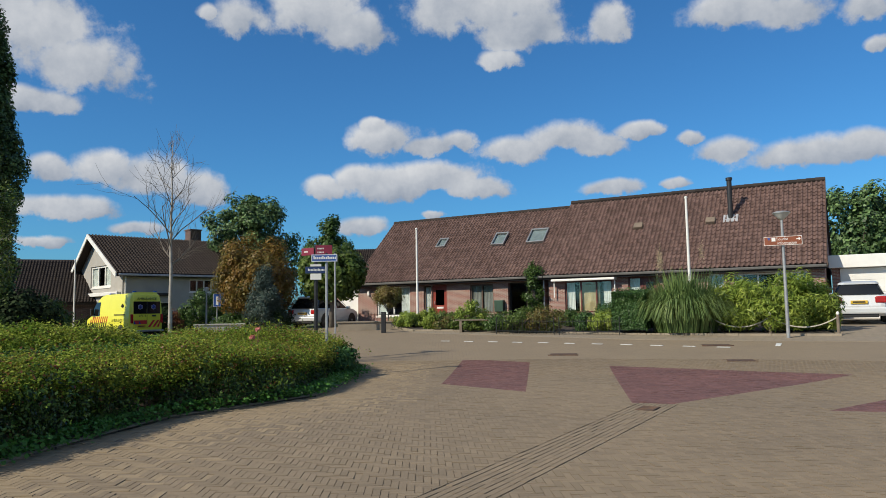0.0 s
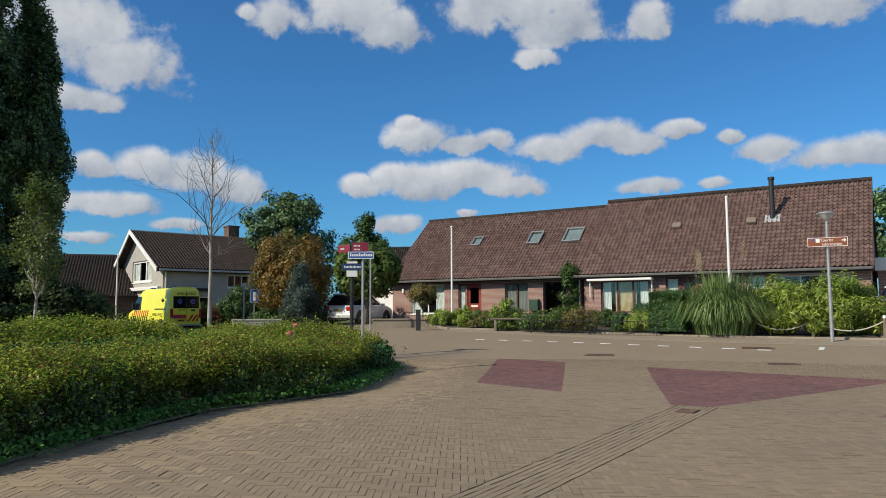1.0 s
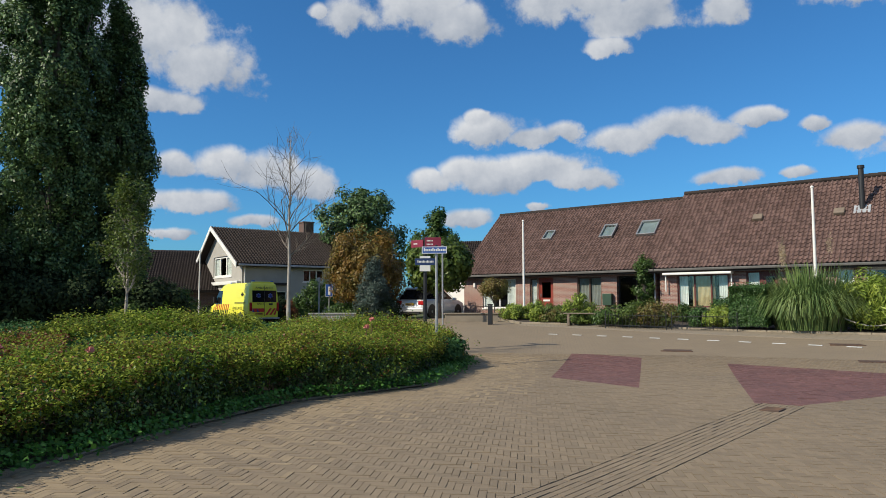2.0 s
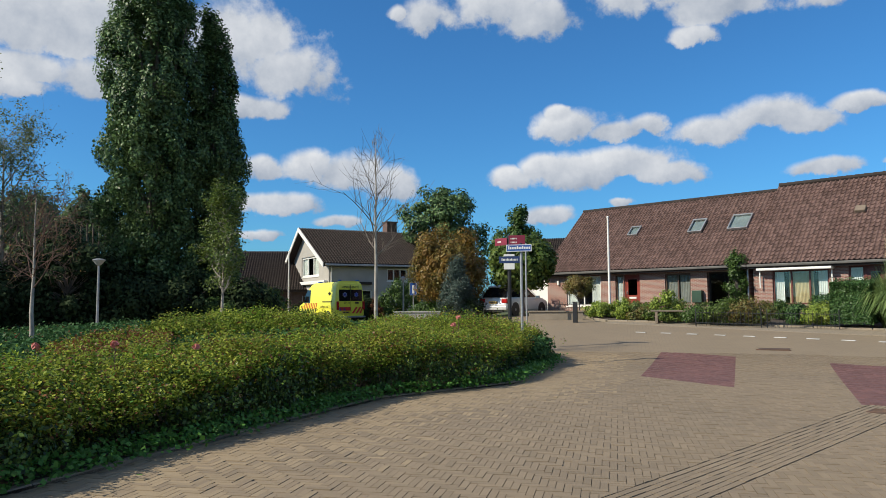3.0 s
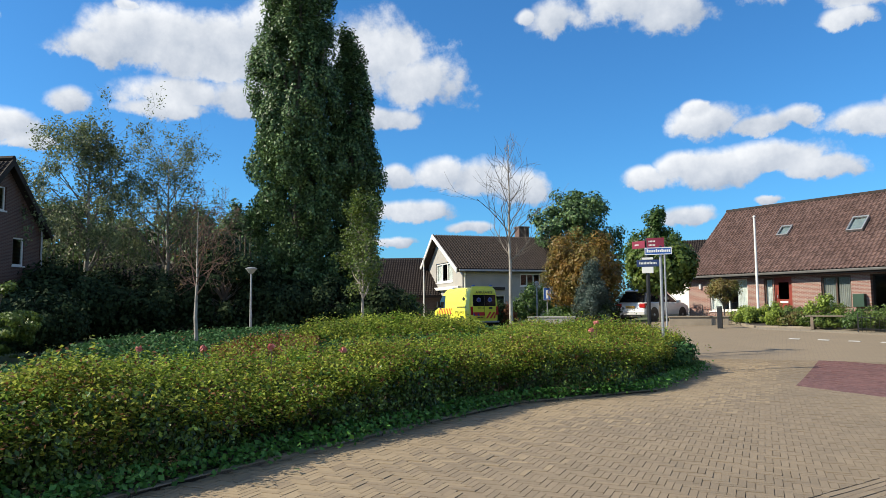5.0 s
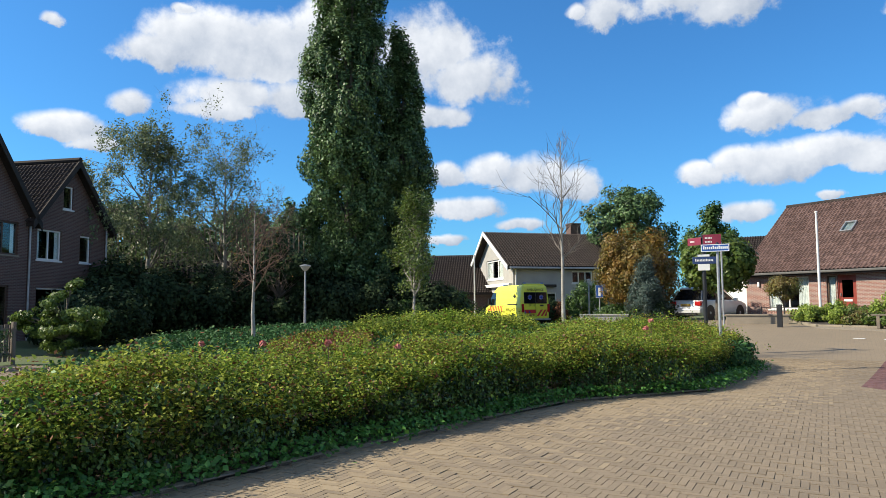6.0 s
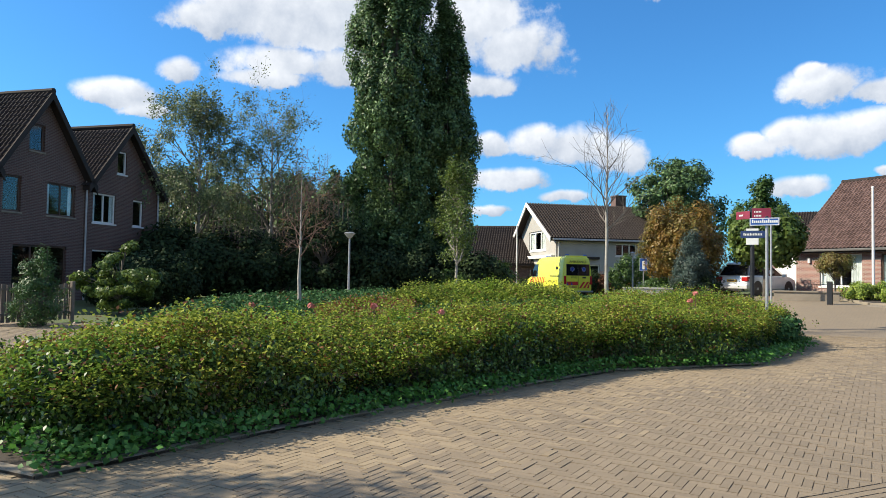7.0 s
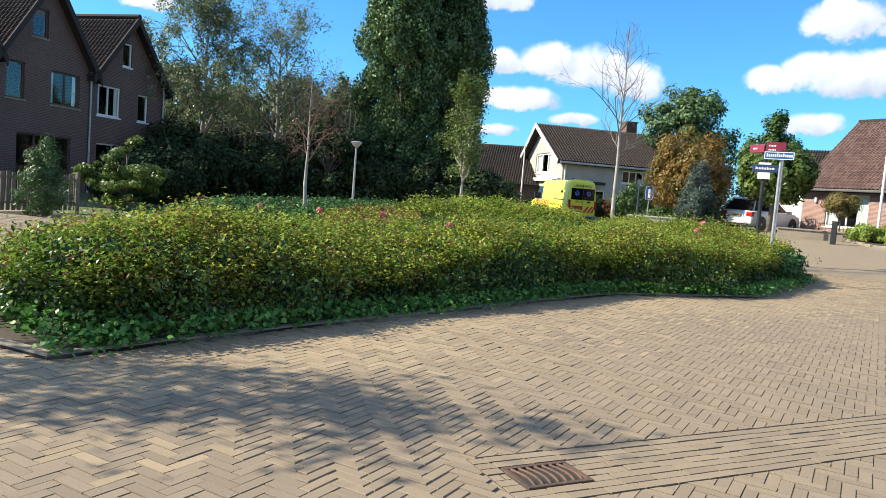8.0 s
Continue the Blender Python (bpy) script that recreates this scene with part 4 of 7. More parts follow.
def bungalow(m, x0, x1, ridge, holes, label, near=None, hole_tiles=(), verge_left=True, verge_right=True):
    """A brick bungalow under a steep tiled roof; the eave lies along x at y = 0, the wall 0.4 m behind it."""
    h = thing("house", m, label, "house", "row of bungalows")
    part("wall", wall_shape(x0 + 0.1, x1 - 0.1, -0.1, EAVE + 0.05, 0.28, holes, y=0.4), BRICK_RED, h)
    rise_z = ridge - EAVE
    for xx, xt in ((x0 + 0.1, 0.28), (x1 - 0.38, 0.28)):
        gable = Shape()
        gable.v = [(xx, 0.68, -0.1), (xx, 2 * DEPTH - 0.4, -0.1), (xx, 2 * DEPTH - 0.4, EAVE), (xx, DEPTH, ridge - 0.35), (xx, 0.68, EAVE + 0.1)]
        gable.v += [(a + xt, b, c) for a, b, c in gable.v]
        gable.f = [(0, 1, 2, 3, 4), (9, 8, 7, 6, 5)] + [(i, 5 + i, 5 + (i + 1) % 5, (i + 1) % 5) for i in range(5)]
        part("gable_wall", gable, BRICK_RED, h)
    part("back_wall", Shape().box(x0 + 0.4, 2 * DEPTH - 0.7, -0.1, x1 - 0.4, 2 * DEPTH - 0.42, EAVE), BRICK_RED, h)
    part("inner_floor", Shape().box(x0 + 0.4, 0.7, -0.05, x1 - 0.4, 2 * DEPTH - 0.72, 0.03), WOOD, h)
    # added black panel, painted as the unlit room behind the windows
    part("dark_backing", Shape().box(x0 + 0.4, 3.4, 0.035, x1 - 0.4, 3.5, EAVE - 0.05), DARK, h)
    ang = math.atan2(rise_z, DEPTH)
    ln = math.hypot(rise_z, DEPTH)
    deck = Shape()
    deck.v = [(x0, -0.02, EAVE - 0.03), (x1, -0.02, EAVE - 0.03), (x1, DEPTH, ridge - 0.02), (x0, DEPTH, ridge - 0.02), (x1, 2 * DEPTH, EAVE - 0.03), (x0, 2 * DEPTH, EAVE - 0.03)]
    deck.v += [(a, b, c - 0.14) for a, b, c in deck.v]
    deck.f = [(0, 1, 2, 3), (3, 2, 4, 5), (7, 6, 9, 8), (8, 9, 11, 10), (0, 6, 7, 1), (1, 7, 8, 2), (2, 8, 10, 4), (4, 10, 11, 5), (5, 11, 9, 3), (3, 9, 6, 0)]
    part("roof", deck, TILE_DARK, h)
    sl = Matrix.Translation((x0, 0, EAVE)) @ Matrix.Rotation(ang, 4, "X")
    tiled(h, sl, x1 - x0, ln, TILE, TILE_ONE, near, hole_tiles)
    ridge_s = Shape()
    n = int((x1 - x0) / 0.38)
    for i in range(n):
        a = x0 + (x1 - x0) * i / n
        ridge_s.tube((a, DEPTH, ridge + 0.02), (a + (x1 - x0) / n + 0.03, DEPTH, ridge + 0.02), 0.13, 0.115, 10)
    part("ridge_tiles", ridge_s, TILE_DARK, h, kind="stuff")
    part("gutter", Shape().box(x0, -0.14, EAVE - 0.12, x1, -0.02, EAVE - 0.0, c=0.03), GUTTER, h)
    part("soffit", Shape().box(x0 + 0.05, -0.01, EAVE - 0.2, x1 - 0.05, 0.39, EAVE - 0.17), BROWN_PAINT, h)
    for on, xx in ((verge_left, x0), (verge_right, x1)):
        if on:
            part("verge_board", Shape().add([(xx - 0.02, 0, EAVE - 0.18), (xx + 0.03, 0, EAVE - 0.18), (xx + 0.03, DEPTH, ridge - 0.16), (xx - 0.02, DEPTH, ridge - 0.16), (xx - 0.02, 0, EAVE + 0.05), (xx + 0.03, 0, EAVE + 0.05), (xx + 0.03, DEPTH, ridge + 0.06), (xx - 0.02, DEPTH, ridge + 0.06)],
                                            [(0, 1, 2, 3), (7, 6, 5, 4), (0, 4, 5, 1), (3, 2, 6, 7), (1, 5, 6, 2), (0, 3, 7, 4)]), BROWN_PAINT, h)
    return h, sl


RIGHT_HOLES = [(0.95, 0.45, 3.35, 2.0), (4.12, 0.02, 5.5, 2.08), (7.78, 0.02, 8.42, 2.08), (8.82, 0.6, 11.75, 2.05)]
LEFT_HOLES = [(-10.45, 0.4, -8.2, 2.05), (-7.28, 0.3, -6.8, 2.03), (-6.74, 0.02, -5.82, 2.05), (-4.38, 0.5, -3.0, 2.02), (-2.15, 0.02, -0.22, 2.03)]
SKYLIGHTS = ((-7.52, 2.95, 0.62, 0.8), (-3.9, 2.8, 0.78, 1.1), (-1.78, 2.8, 1.02, 1.2))
right_house, sl_r = bungalow(ROW, 0.0, 12.5, 6.5, RIGHT_HOLES, "brick bungalow under a steep brown pantile roof with a black flue", near=(7.0, 10.1, 0.0, 5.15))
left_house, sl_l = bungalow(ROW, -11.9, -0.02, 6.25, LEFT_HOLES, "brick bungalow under a brown pantile roof with three skylights",
                            hole_tiles=[(x + 11.9, y, x + 11.9 + w, y + h) for x, y, w, h in SKYLIGHTS])


def frame_door(parent, x, z, w, h, y, mat, label=""):
    d = part("door", Shape().box(x + 0.06, y + 0.08, z, x + w - 0.06, y + 0.13, z + h - 0.06, c=0.005), mat, parent, label)
    part("door_frame", Shape().box(x, y + 0.05, z, x + 0.06, y + 0.16, z + h, c=0.005).box(x + w - 0.06, y + 0.05, z, x + w, y + 0.16, z + h, c=0.005).box(x + 0.06, y + 0.052, z + h - 0.06, x + w - 0.06, y + 0.158, z + h, c=0.005), mat, d)
    part("pane", Shape().box(x + 0.2, y + 0.07, z + 0.95, x + w - 0.2, y + 0.079, z + h - 0.25), CAR_GLASS, d)
    part("letter_plate", Shape().box(x + 0.25, y + 0.062, z + 0.75, x + w - 0.25, y + 0.079, z + 0.85, c=0.004), WHITE, d)
    part("handle", Shape().box(x + 0.12, y + 0.03, z + 1.0, x + 0.15, y + 0.079, z + 1.16, c=0.005), ZINC, d)
    return d


RED_FRAME = material("dark_red_frame", (0.13, 0.03, 0.022), 0.5, scale=3, grain=0.1)
window(right_house, 0.95, 0.45, 2.4, 1.55, RED_FRAME, 3, y=0.4, curtain=CURTAIN, curtain_share=0.17)
fold = Shape()
for i in range(36):
    a, b = 1.62 + i * 0.029, 1.62 + (i + 1) * 0.029
    fold.add([(a, 0.60 + 0.03 * (i % 2), 0.5), (b, 0.60 + 0.03 * ((i + 1) % 2), 0.5), (b, 0.60 + 0.03 * ((i + 1) % 2), 1.95), (a, 0.60 + 0.03 * (i % 2), 1.95)], [(0, 1, 2, 3)])
part("cream_curtain", fold, CREAM, right_house, "drawn cream curtain")
window(right_house, 4.12, 0.02, 0.62, 2.06, RED_FRAME, 1, y=0.4, curtain=CURTAIN, curtain_share=0.4, sill=False)
frame_door(right_house, 4.75, 0.02, 0.75, 2.06, 0.4, RED_FRAME)
window(right_house, 7.78, 0.02, 0.64, 2.06, WHITE, 1, y=0.4, curtain=CURTAIN, curtain_share=0.3, sill=False)
window(right_house, 8.82, 0.6, 2.93, 1.45, WHITE, 3, y=0.4, curtain=CURTAIN, curtain_share=0.12)
aw = part("awning", Shape().box(0.4, -0.08, 1.99, 3.6, 0.38, 2.1, c=0.03), WHITE, right_house, "closed white awning above the window")
for xx in (0.44, 3.5):
    part("awning_arm", Shape().box(xx, 0.2, 1.2, xx + 0.05, 0.25, 2.0, c=0.01), WHITE, aw)
part("fascia", Shape().box(8.7, 0.3, 2.07, 11.85, 0.385, 2.14, c=0.01), WHITE, right_house)
window(left_house, -10.45, 0.4, 2.25, 1.65, WHITE, 2, y=0.4, curtain=CURTAIN, curtain_share=0.26)
window(left_house, -7.28, 0.3, 0.48, 1.73, BROWN_PAINT, 1, y=0.4, curtain=CURTAIN, curtain_share=0.4)
frame_door(left_house, -6.74, 0.02, 0.92, 2.03, 0.4, RED_PAINT, "red panelled front door with a white letter plate")
window(left_house, -4.38, 0.5, 1.38, 1.52, BROWN_PAINT, 2, y=0.4, curtain=material("grey_net_curtain", (0.3, 0.3, 0.28), 0.9, scale=3, grain=0.1), curtain_share=0.4)
window(left_house, -2.15, 0.02, 1.93, 2.01, DARK_WOOD, 2, y=0.55, sill=False)
part("letter_box", Shape().box(-2.85, 0.15, 0.55, -2.35, 0.39, 1.15, c=0.02), material("bottle_green", (0.02, 0.06, 0.035), 0.5), left_house, "dark green metal letter box")
part("wall_lamp", Shape().box(-11.05, 0.28, 1.6, -10.93, 0.39, 1.85, c=0.02), WHITE, left_house)
part("rain_pipe", Shape().tube((-0.12, 0.3, 0.0), (-0.12, 0.3, EAVE - 0.1), 0.045, 0.045, 8), ZINC, left_house)
for x, y, w, h in SKYLIGHTS:
    skylight(left_house, Matrix.Translation((-11.9, 0, 0)) @ Matrix.Identity(4) @ Matrix.Translation((11.9, 0, EAVE)) @ Matrix.Rotation(math.atan2(6.25 - EAVE, DEPTH), 4, "X") @ Matrix.Translation((x, y, 0)), w, h)


def flue(x, up):
    """A black metal flue with a lead flashing."""
    y = up * math.cos(math.atan2(6.5 - EAVE, DEPTH))
    z = EAVE + up * math.sin(math.atan2(6.5 - EAVE, DEPTH))
    f = part("flue", Shape().tube((x, y, z - 0.1), (x, y, z + 1.85), 0.115, 0.115, 16).tube((x, y, z + 1.85), (x, y, z + 1.98), 0.15, 0.15, 16).tube((x, y, z + 0.2), (x, y, z + 0.26), 0.13, 0.13, 16), BLACK, right_house, "black metal stove flue")
    m = Matrix.Translation((x, y, z)) @ Matrix.Rotation(math.atan2(6.5 - EAVE, DEPTH), 4, "X")
    part("flashing", Shape().box(-0.33, -0.3, 0.02, 0.33, 0.25, 0.085, m, 0.01), material("lead_flashing", (0.62, 0.63, 0.64), 0.4, metal=0.5), f)
    return f


flue(8.53, 3.6)
for x, up in ((4.2, 3.4), (7.65, 3.4)):
    m = Matrix.Translation((x, 0, EAVE)) @ Matrix.Rotation(math.atan2(6.5 - EAVE, DEPTH), 4, "X") @ Matrix.Translation((0, up, 0))
    part("roof_vent", Shape().box(-0.22, -0.18, 0.03, 0.22, 0.2, 0.22, m, 0.04), WOOD, right_house)


def garage():
    g = thing("garage", ROW @ Matrix.Translation((12.6, 2.2, 0)), "white garage with a flat roof and sectional doors", "garage")
    part("wall", Shape().box(0.0, 0.0, -0.1, 0.3, 6, 2.6).box(5.2, 0.0, -0.1, 5.7, 6, 2.6).box(0.3, 5.7, -0.1, 5.2, 6, 2.6), BRICK_RED, g)
    part("fascia", Shape().box(-0.1, -0.25, 2.2, 5.8, 6.1, 2.75, c=0.02), WHITE, g)
    for k in range(2):
        x = 0.32 + k * 2.45
        d = part("garage_door", Shape().box(x, 0.1, 0.0, x + 2.4, 0.16, 2.18, c=0.01), WHITE, g)
        for j in range(4):
            part("door_panel", Shape().box(x + 0.04, 0.085, 0.05 + j * 0.54, x + 2.36, 0.099, 0.55 + j * 0.54, c=0.006), WHITE, d)
        part("handle", Shape().box(x + 1.1, 0.06, 1.0, x + 1.3, 0.084, 1.04, c=0.005), BLACK, d)
    return g


garage()

# the grey house across the far road
GREY = Matrix.Translation((-25.17, 52.26, -0.05)) @ Matrix.Rotation(radians(45), 4, "Z") @ Matrix.Scale(1.16, 4)


def grey_house():
    """Local x runs along the ridge away from the gable, y across it; the near slope is at negative y."""
    h = thing("house", GREY, "grey rendered house with a white gable and dark tiled roof", "house")
    pk, er, el = 6.4, 3.75, 2.1
    wr, wlf = 4.8, 5.5
    front = Shape()
    gm = Matrix.Rotation(radians(-90), 4, "Z")      # wall x runs along -y of the house
    face = wall_shape(-wlf + 0.5, wr - 0.4, -0.2, 2.3, 0.3, ((-2.3, 0.5, 3.6, 2.15),))
    up = wall_shape(-1.7, 2.9, 2.3, 4.6, 0.3, ((-0.8, 3.05, 2.6, 4.4),))
    front.add(face.v, face.f, gm).add(up.v, up.f, gm)
    for tri in (((2.9, 2.3), (wr - 0.4, 2.3), (wr - 0.4, 3.8), (2.9, 4.65)), ((-1.7, 2.3), (-1.7, 4.9), (-wlf + 0.5, 2.35), (-wlf + 0.5, 2.3)), ((-1.7, 4.6), (2.9, 4.6), (2.9, 4.65), (0, 6.2), (-1.7, 4.9))):
        k = len(tri)
        front.add([(x, 0, z) for x, z in tri] + [(x, 0.3, z) for x, z in tri], [tuple(range(k)), tuple(range(2 * k - 1, k - 1, -1))] + [(i, i + k, (i + 1) % k + k, (i + 1) % k) for i in range(k)], gm)
    part("gable_wall", front, STUCCO, h)
    w1 = window(h, -2.3, 0.5, 5.9, 1.65, WHITE, 6, curtain=None, name="window")
    w2 = window(h, -0.8, 3.05, 3.4, 1.35, WHITE, 3, curtain=CURTAIN, curtain_share=0.3, bar=0.12)
    for w in (w1, w2):
        w.matrix_local = gm
    side = wall_shape(0.3, 11.0, -0.2, er, 0.3, ((1.6, 0.9, 3.0, 2.1), (4.1, 2.7, 5.6, 3.5)), y=-wr + 0.4)
    part("side_wall", side, STUCCO, h)
    window(h, 1.6, 0.9, 1.4, 1.2, WHITE, 2, y=-wr + 0.4)
    window(h, 4.1, 2.7, 1.5, 0.8, WHITE, 3, y=-wr + 0.4)
    part("back_wall", Shape().box(0.3, wlf - 0.8, -0.2, 11, wlf - 0.5, 2.0).box(10.7, -wr + 0.7, -0.2, 11.0, wlf - 0.8, 3.7), STUCCO, h)
    # added black backing in place of unlit rooms
    part("dark_backing", Shape().box(2.5, -wr + 0.8, -0.1, 2.6, wlf - 0.9, 3.6), DARK, h)
    deck = Shape()
    deck.v = [(-0.5, -wr, er), (11.3, -wr, er), (11.3, 0, pk), (-0.5, 0, pk), (11.3, wlf, el), (-0.5, wlf, el)]
    deck.v += [(a, b, c - 0.18) for a, b, c in deck.v]
    deck.f = [(0, 1, 2, 3), (3, 2, 4, 5), (7, 6, 9, 8), (8, 9, 11, 10), (0, 6, 7, 1), (1, 7, 8, 2), (2, 8, 10, 4), (4, 10, 11, 5), (5, 11, 9, 3), (3, 9, 6, 0)]
    part("roof", deck, TILE_DARK, h)
    tiled(h, Matrix.Translation((-0.5, -wr, er)) @ Matrix.Rotation(math.atan2(pk - er, wr), 4, "X"), 11.8, math.hypot(pk - er, wr), TILE_DARK)
    for yy, zz in ((-wr, er), (wlf, el)):
        b = Shape()
        b.v = [(-0.56, yy, zz - 0.25), (-0.56, 0, pk - 0.25), (-0.56, 0, pk + 0.05), (-0.56, yy, zz + 0.05)]
        b.v += [(-0.505, y_, z_) for _, y_, z_ in b.v]
        b.f = [(0, 1, 2, 3), (7, 6, 5, 4), (0, 4, 5, 1), (1, 5, 6, 2), (2, 6, 7, 3), (3, 7, 4, 0)]
        part("verge_board", b, WHITE, h)
    part("gutter", Shape().box(-0.4, -wr - 0.13, er - 0.14, 11.2, -wr - 0.01, er - 0.01, c=0.03), ZINC, h)
    part("downpipe", Shape().tube((0.15, -wr + 0.33, -0.1), (0.15, -wr + 0.33, er - 0.1), 0.05, 0.05, 8), WHITE, h)
    part("awning_case", Shape().box(-3.3, -0.25, 2.5, 4.2, -0.01, 2.72, c=0.04), WHITE, h).matrix_local = gm
    part("awning_case", Shape().box(0.5, -wr + 0.15, 2.45, 2.9, -wr + 0.39, 2.62, c=0.04), DARK_WOOD, h)
    part("chimney", Shape().box(6.3, 0.2, pk - 0.6, 7.1, 1.0, pk + 0.75, c=0.02).box(6.25, 0.15, pk + 0.75, 7.15, 1.05, pk + 0.85, c=0.02), BRICK_BROWN, h)
    return h


grey_house()


# brown brick terrace with steep gables
BROWN = Matrix.Translation((-30.49, 19.65, 0.1)) @ Matrix.Rotation(math.atan2(0.956, -0.29) , 4, "Z")


def gable_house(off, pk, frame_mat, label, holes, half=2.35, eave=5.15, deep=9.0):
    """Local x runs along the front; the front faces -y. The ridge runs back from the peak."""
    h = thing("house", BROWN @ Matrix.Translation((off, 0, 0)), label, "house", "brown gabled terrace")
    w = wall_shape(-half, half, -0.2, eave, 0.3, [q[:4] for q in holes if q[3] < eave])
    part("front_wall", w, BRICK_BROWN, h)
    tops = [q for q in holes if q[3] > eave]
    g = Shape()
    slope = (pk - eave) / half
    if tops:
        a, z0, b, z1 = tops[0][:4]
        for poly in (((-half, eave), (a, eave), (a, eave + slope * (half + a))), ((b, eave), (half, eave), (b, eave + slope * (half - b))), ((a, eave), (b, eave), (b, z0), (a, z0)),
                     ((a, z1), (b, z1), (b, eave + slope * (half - b)), (0, pk), (a, eave + slope * (half + a)))):
            k = len(poly)
            g.add([(x, 0, z) for x, z in poly] + [(x, 0.3, z) for x, z in poly], [tuple(range(k)), tuple(range(2 * k - 1, k - 1, -1))] + [(i, i + k, (i + 1) % k + k, (i + 1) % k) for i in range(k)])
    part("gable_wall", g, BRICK_BROWN, h)
    for q in holes:
        window(h, q[0], q[1], q[2] - q[0], q[3] - q[1], frame_mat, q[4], curtain=CURTAIN if q[4] == 2 else None, curtain_share=0.14, sill=q[1] > 0.3)
    part("side_wall", Shape().box(-half, 0.3, -0.2, -half + 0.3, deep, eave).box(half - 0.3, 0.3, -0.2, half, deep, eave).box(-half + 0.3, deep - 0.3, -0.2, half - 0.3, deep, eave + 1), BRICK_BROWN, h)
    # added black backing, its colour standing for the dark inside
    part("dark_backing", Shape().prism([(-half + 0.3, -0.1), (half - 0.3, -0.1), (half - 0.3, eave), (0, pk - 0.25), (-half + 0.3, eave)], 2.5, 2.6), DARK, h)
    o = 0.22
    deck = Shape()
    ez = eave - slope * o
    deck.v = [(-half - o, -0.35, ez), (0, -0.35, pk + 0.1), (0, deep, pk + 0.1), (-half - o, deep, ez), (half + o, -0.35, ez), (half + o, deep, ez)]
    deck.v += [(x, y, z - 0.16) for x, y, z in deck.v]
    deck.f = [(0, 1, 2, 3), (1, 4, 5, 2), (6, 9, 8, 7), (7, 8, 11, 10), (0, 6, 7, 1), (1, 7, 10, 4), (3, 2, 8, 9), (2, 5, 11, 8), (0, 3, 9, 6), (4, 10, 11, 5)]
    part("roof", deck, TILE_DARK, h)
    ln = math.hypot(half + o, pk + 0.1 - ez)
    an = math.atan2(pk + 0.1 - ez, half + o)
    left = Matrix.Translation((-half - o, deep, ez)) @ Matrix.Rotation(radians(-90), 4, "Z") @ Matrix.Rotation(an, 4, "X")
    tiled(h, left, deep + 0.35, ln, TILE_DARK)
    for sx in (-1, 1):
        b = Shape()
        b.v = [(sx * (half + o + 0.02), -0.41, ez - 0.28), (0, -0.41, pk - 0.2), (0, -0.41, pk + 0.16), (sx * (half + o + 0.02), -0.41, ez + 0.06)]
        b.v += [(x, -0.36, z) for x, _, z in b.v]
        b.f = [(0, 1, 2, 3), (7, 6, 5, 4), (0, 4, 5, 1), (1, 5, 6, 2), (2, 6, 7, 3), (3, 7, 4, 0)]
        part("verge_board", b, DARK_WOOD, h)
    part("ridge_tiles", Shape().tube((0, -0.4, pk + 0.14), (0, deep, pk + 0.14), 0.12, 0.12, 8), TILE_DARK, h)
    part("downpipe", Shape().tube((half - 0.05, -0.07, 0), (half - 0.05, -0.07, eave), 0.045, 0.045, 8), ZINC, h)
    return h
gable_house(0, 7.9, WHITE, "brown brick gabled house with white window frames", ((-1.95, 3.4, -0.55, 4.72, 2), (0.6, 3.4, 1.3, 4.65, 1), (-0.5, 5.75, 0.1, 6.8, 1), (-1.9, 0.0, 1.2, 2.2, 3)))
gable_house(-4.7, 8.35, BROWN_PAINT, "brown brick gabled house with dark brown window frames", ((0.25, 3.5, 1.75, 4.85, 2), (-1.83, 3.5, -1.0, 4.9, 1), (-0.7, 6.0, 0.05, 7.1, 1), (-1.3, 0.0, 1.35, 2.25, 3)))
gable_house(-9.4, 8.35, BROWN_PAINT, "brown brick gabled house at the end of the terrace", ((0.25, 3.5, 1.75, 4.85, 2), (-1.83, 3.5, -1.0, 4.9, 1), (-0.7, 6.0, 0.05, 7.1, 1), (-1.3, 0.0, 1.35, 2.25, 3)))

# ---- vehicles ----
def loft(levels, corner=0.14, bulge=0.04):
    """A body from level to level: (z, rear x, front x, half width)."""
    s = Shape()
    rings = []
    for z, a, b, w in levels:
        c = min(corner, (b - a) / 2.2, w * 0.6)
        ring = []
        for cx, cy, a0 in ((b - c, w - c, 0), (a + c, w - c, 90), (a + c, -w + c, 180), (b - c, -w + c, 270)):
            for k in range(4):
                t = radians(a0 + 30 * k)
                ring.append((cx + c * math.cos(t), cy + c * math.sin(t), z))
        rings.append(ring)
    n = len(rings[0])
    s.v = [p for r in rings for p in r]
    for j in range(len(rings) - 1):
        s.f += [(j * n + i, j * n + (i + 1) % n, (j + 1) * n + (i + 1) % n, (j + 1) * n + i) for i in range(n)]
    s.f += [tuple(range(n - 1, -1, -1)), tuple(range((len(rings) - 1) * n, len(rings) * n))]
    return s


def wheel(parent, x, y, r, w):
    t = part("wheel", Shape().lathe([(r * 0.62, -w / 2), (r * 0.93, -w / 2), (r, -w / 2 + 0.03), (r, w / 2 - 0.03), (r * 0.93, w / 2), (r * 0.62, w / 2)], 28, Matrix.Translation((x, y, r)) @ Matrix.Rotation(radians(90), 4, "X")), RUBBER, parent)
    side = 1 if y > 0 else -1
    part("rim", Shape().lathe([(r * 0.61, -0.02), (r * 0.58, 0.02), (r * 0.2, 0.035), (r * 0.12, 0.06)], 20, Matrix.Translation((x, y + side * (w / 2 - 0.03), r)) @ Matrix.Rotation(radians(-90 * side), 4, "X")), STEEL, t)
    return t


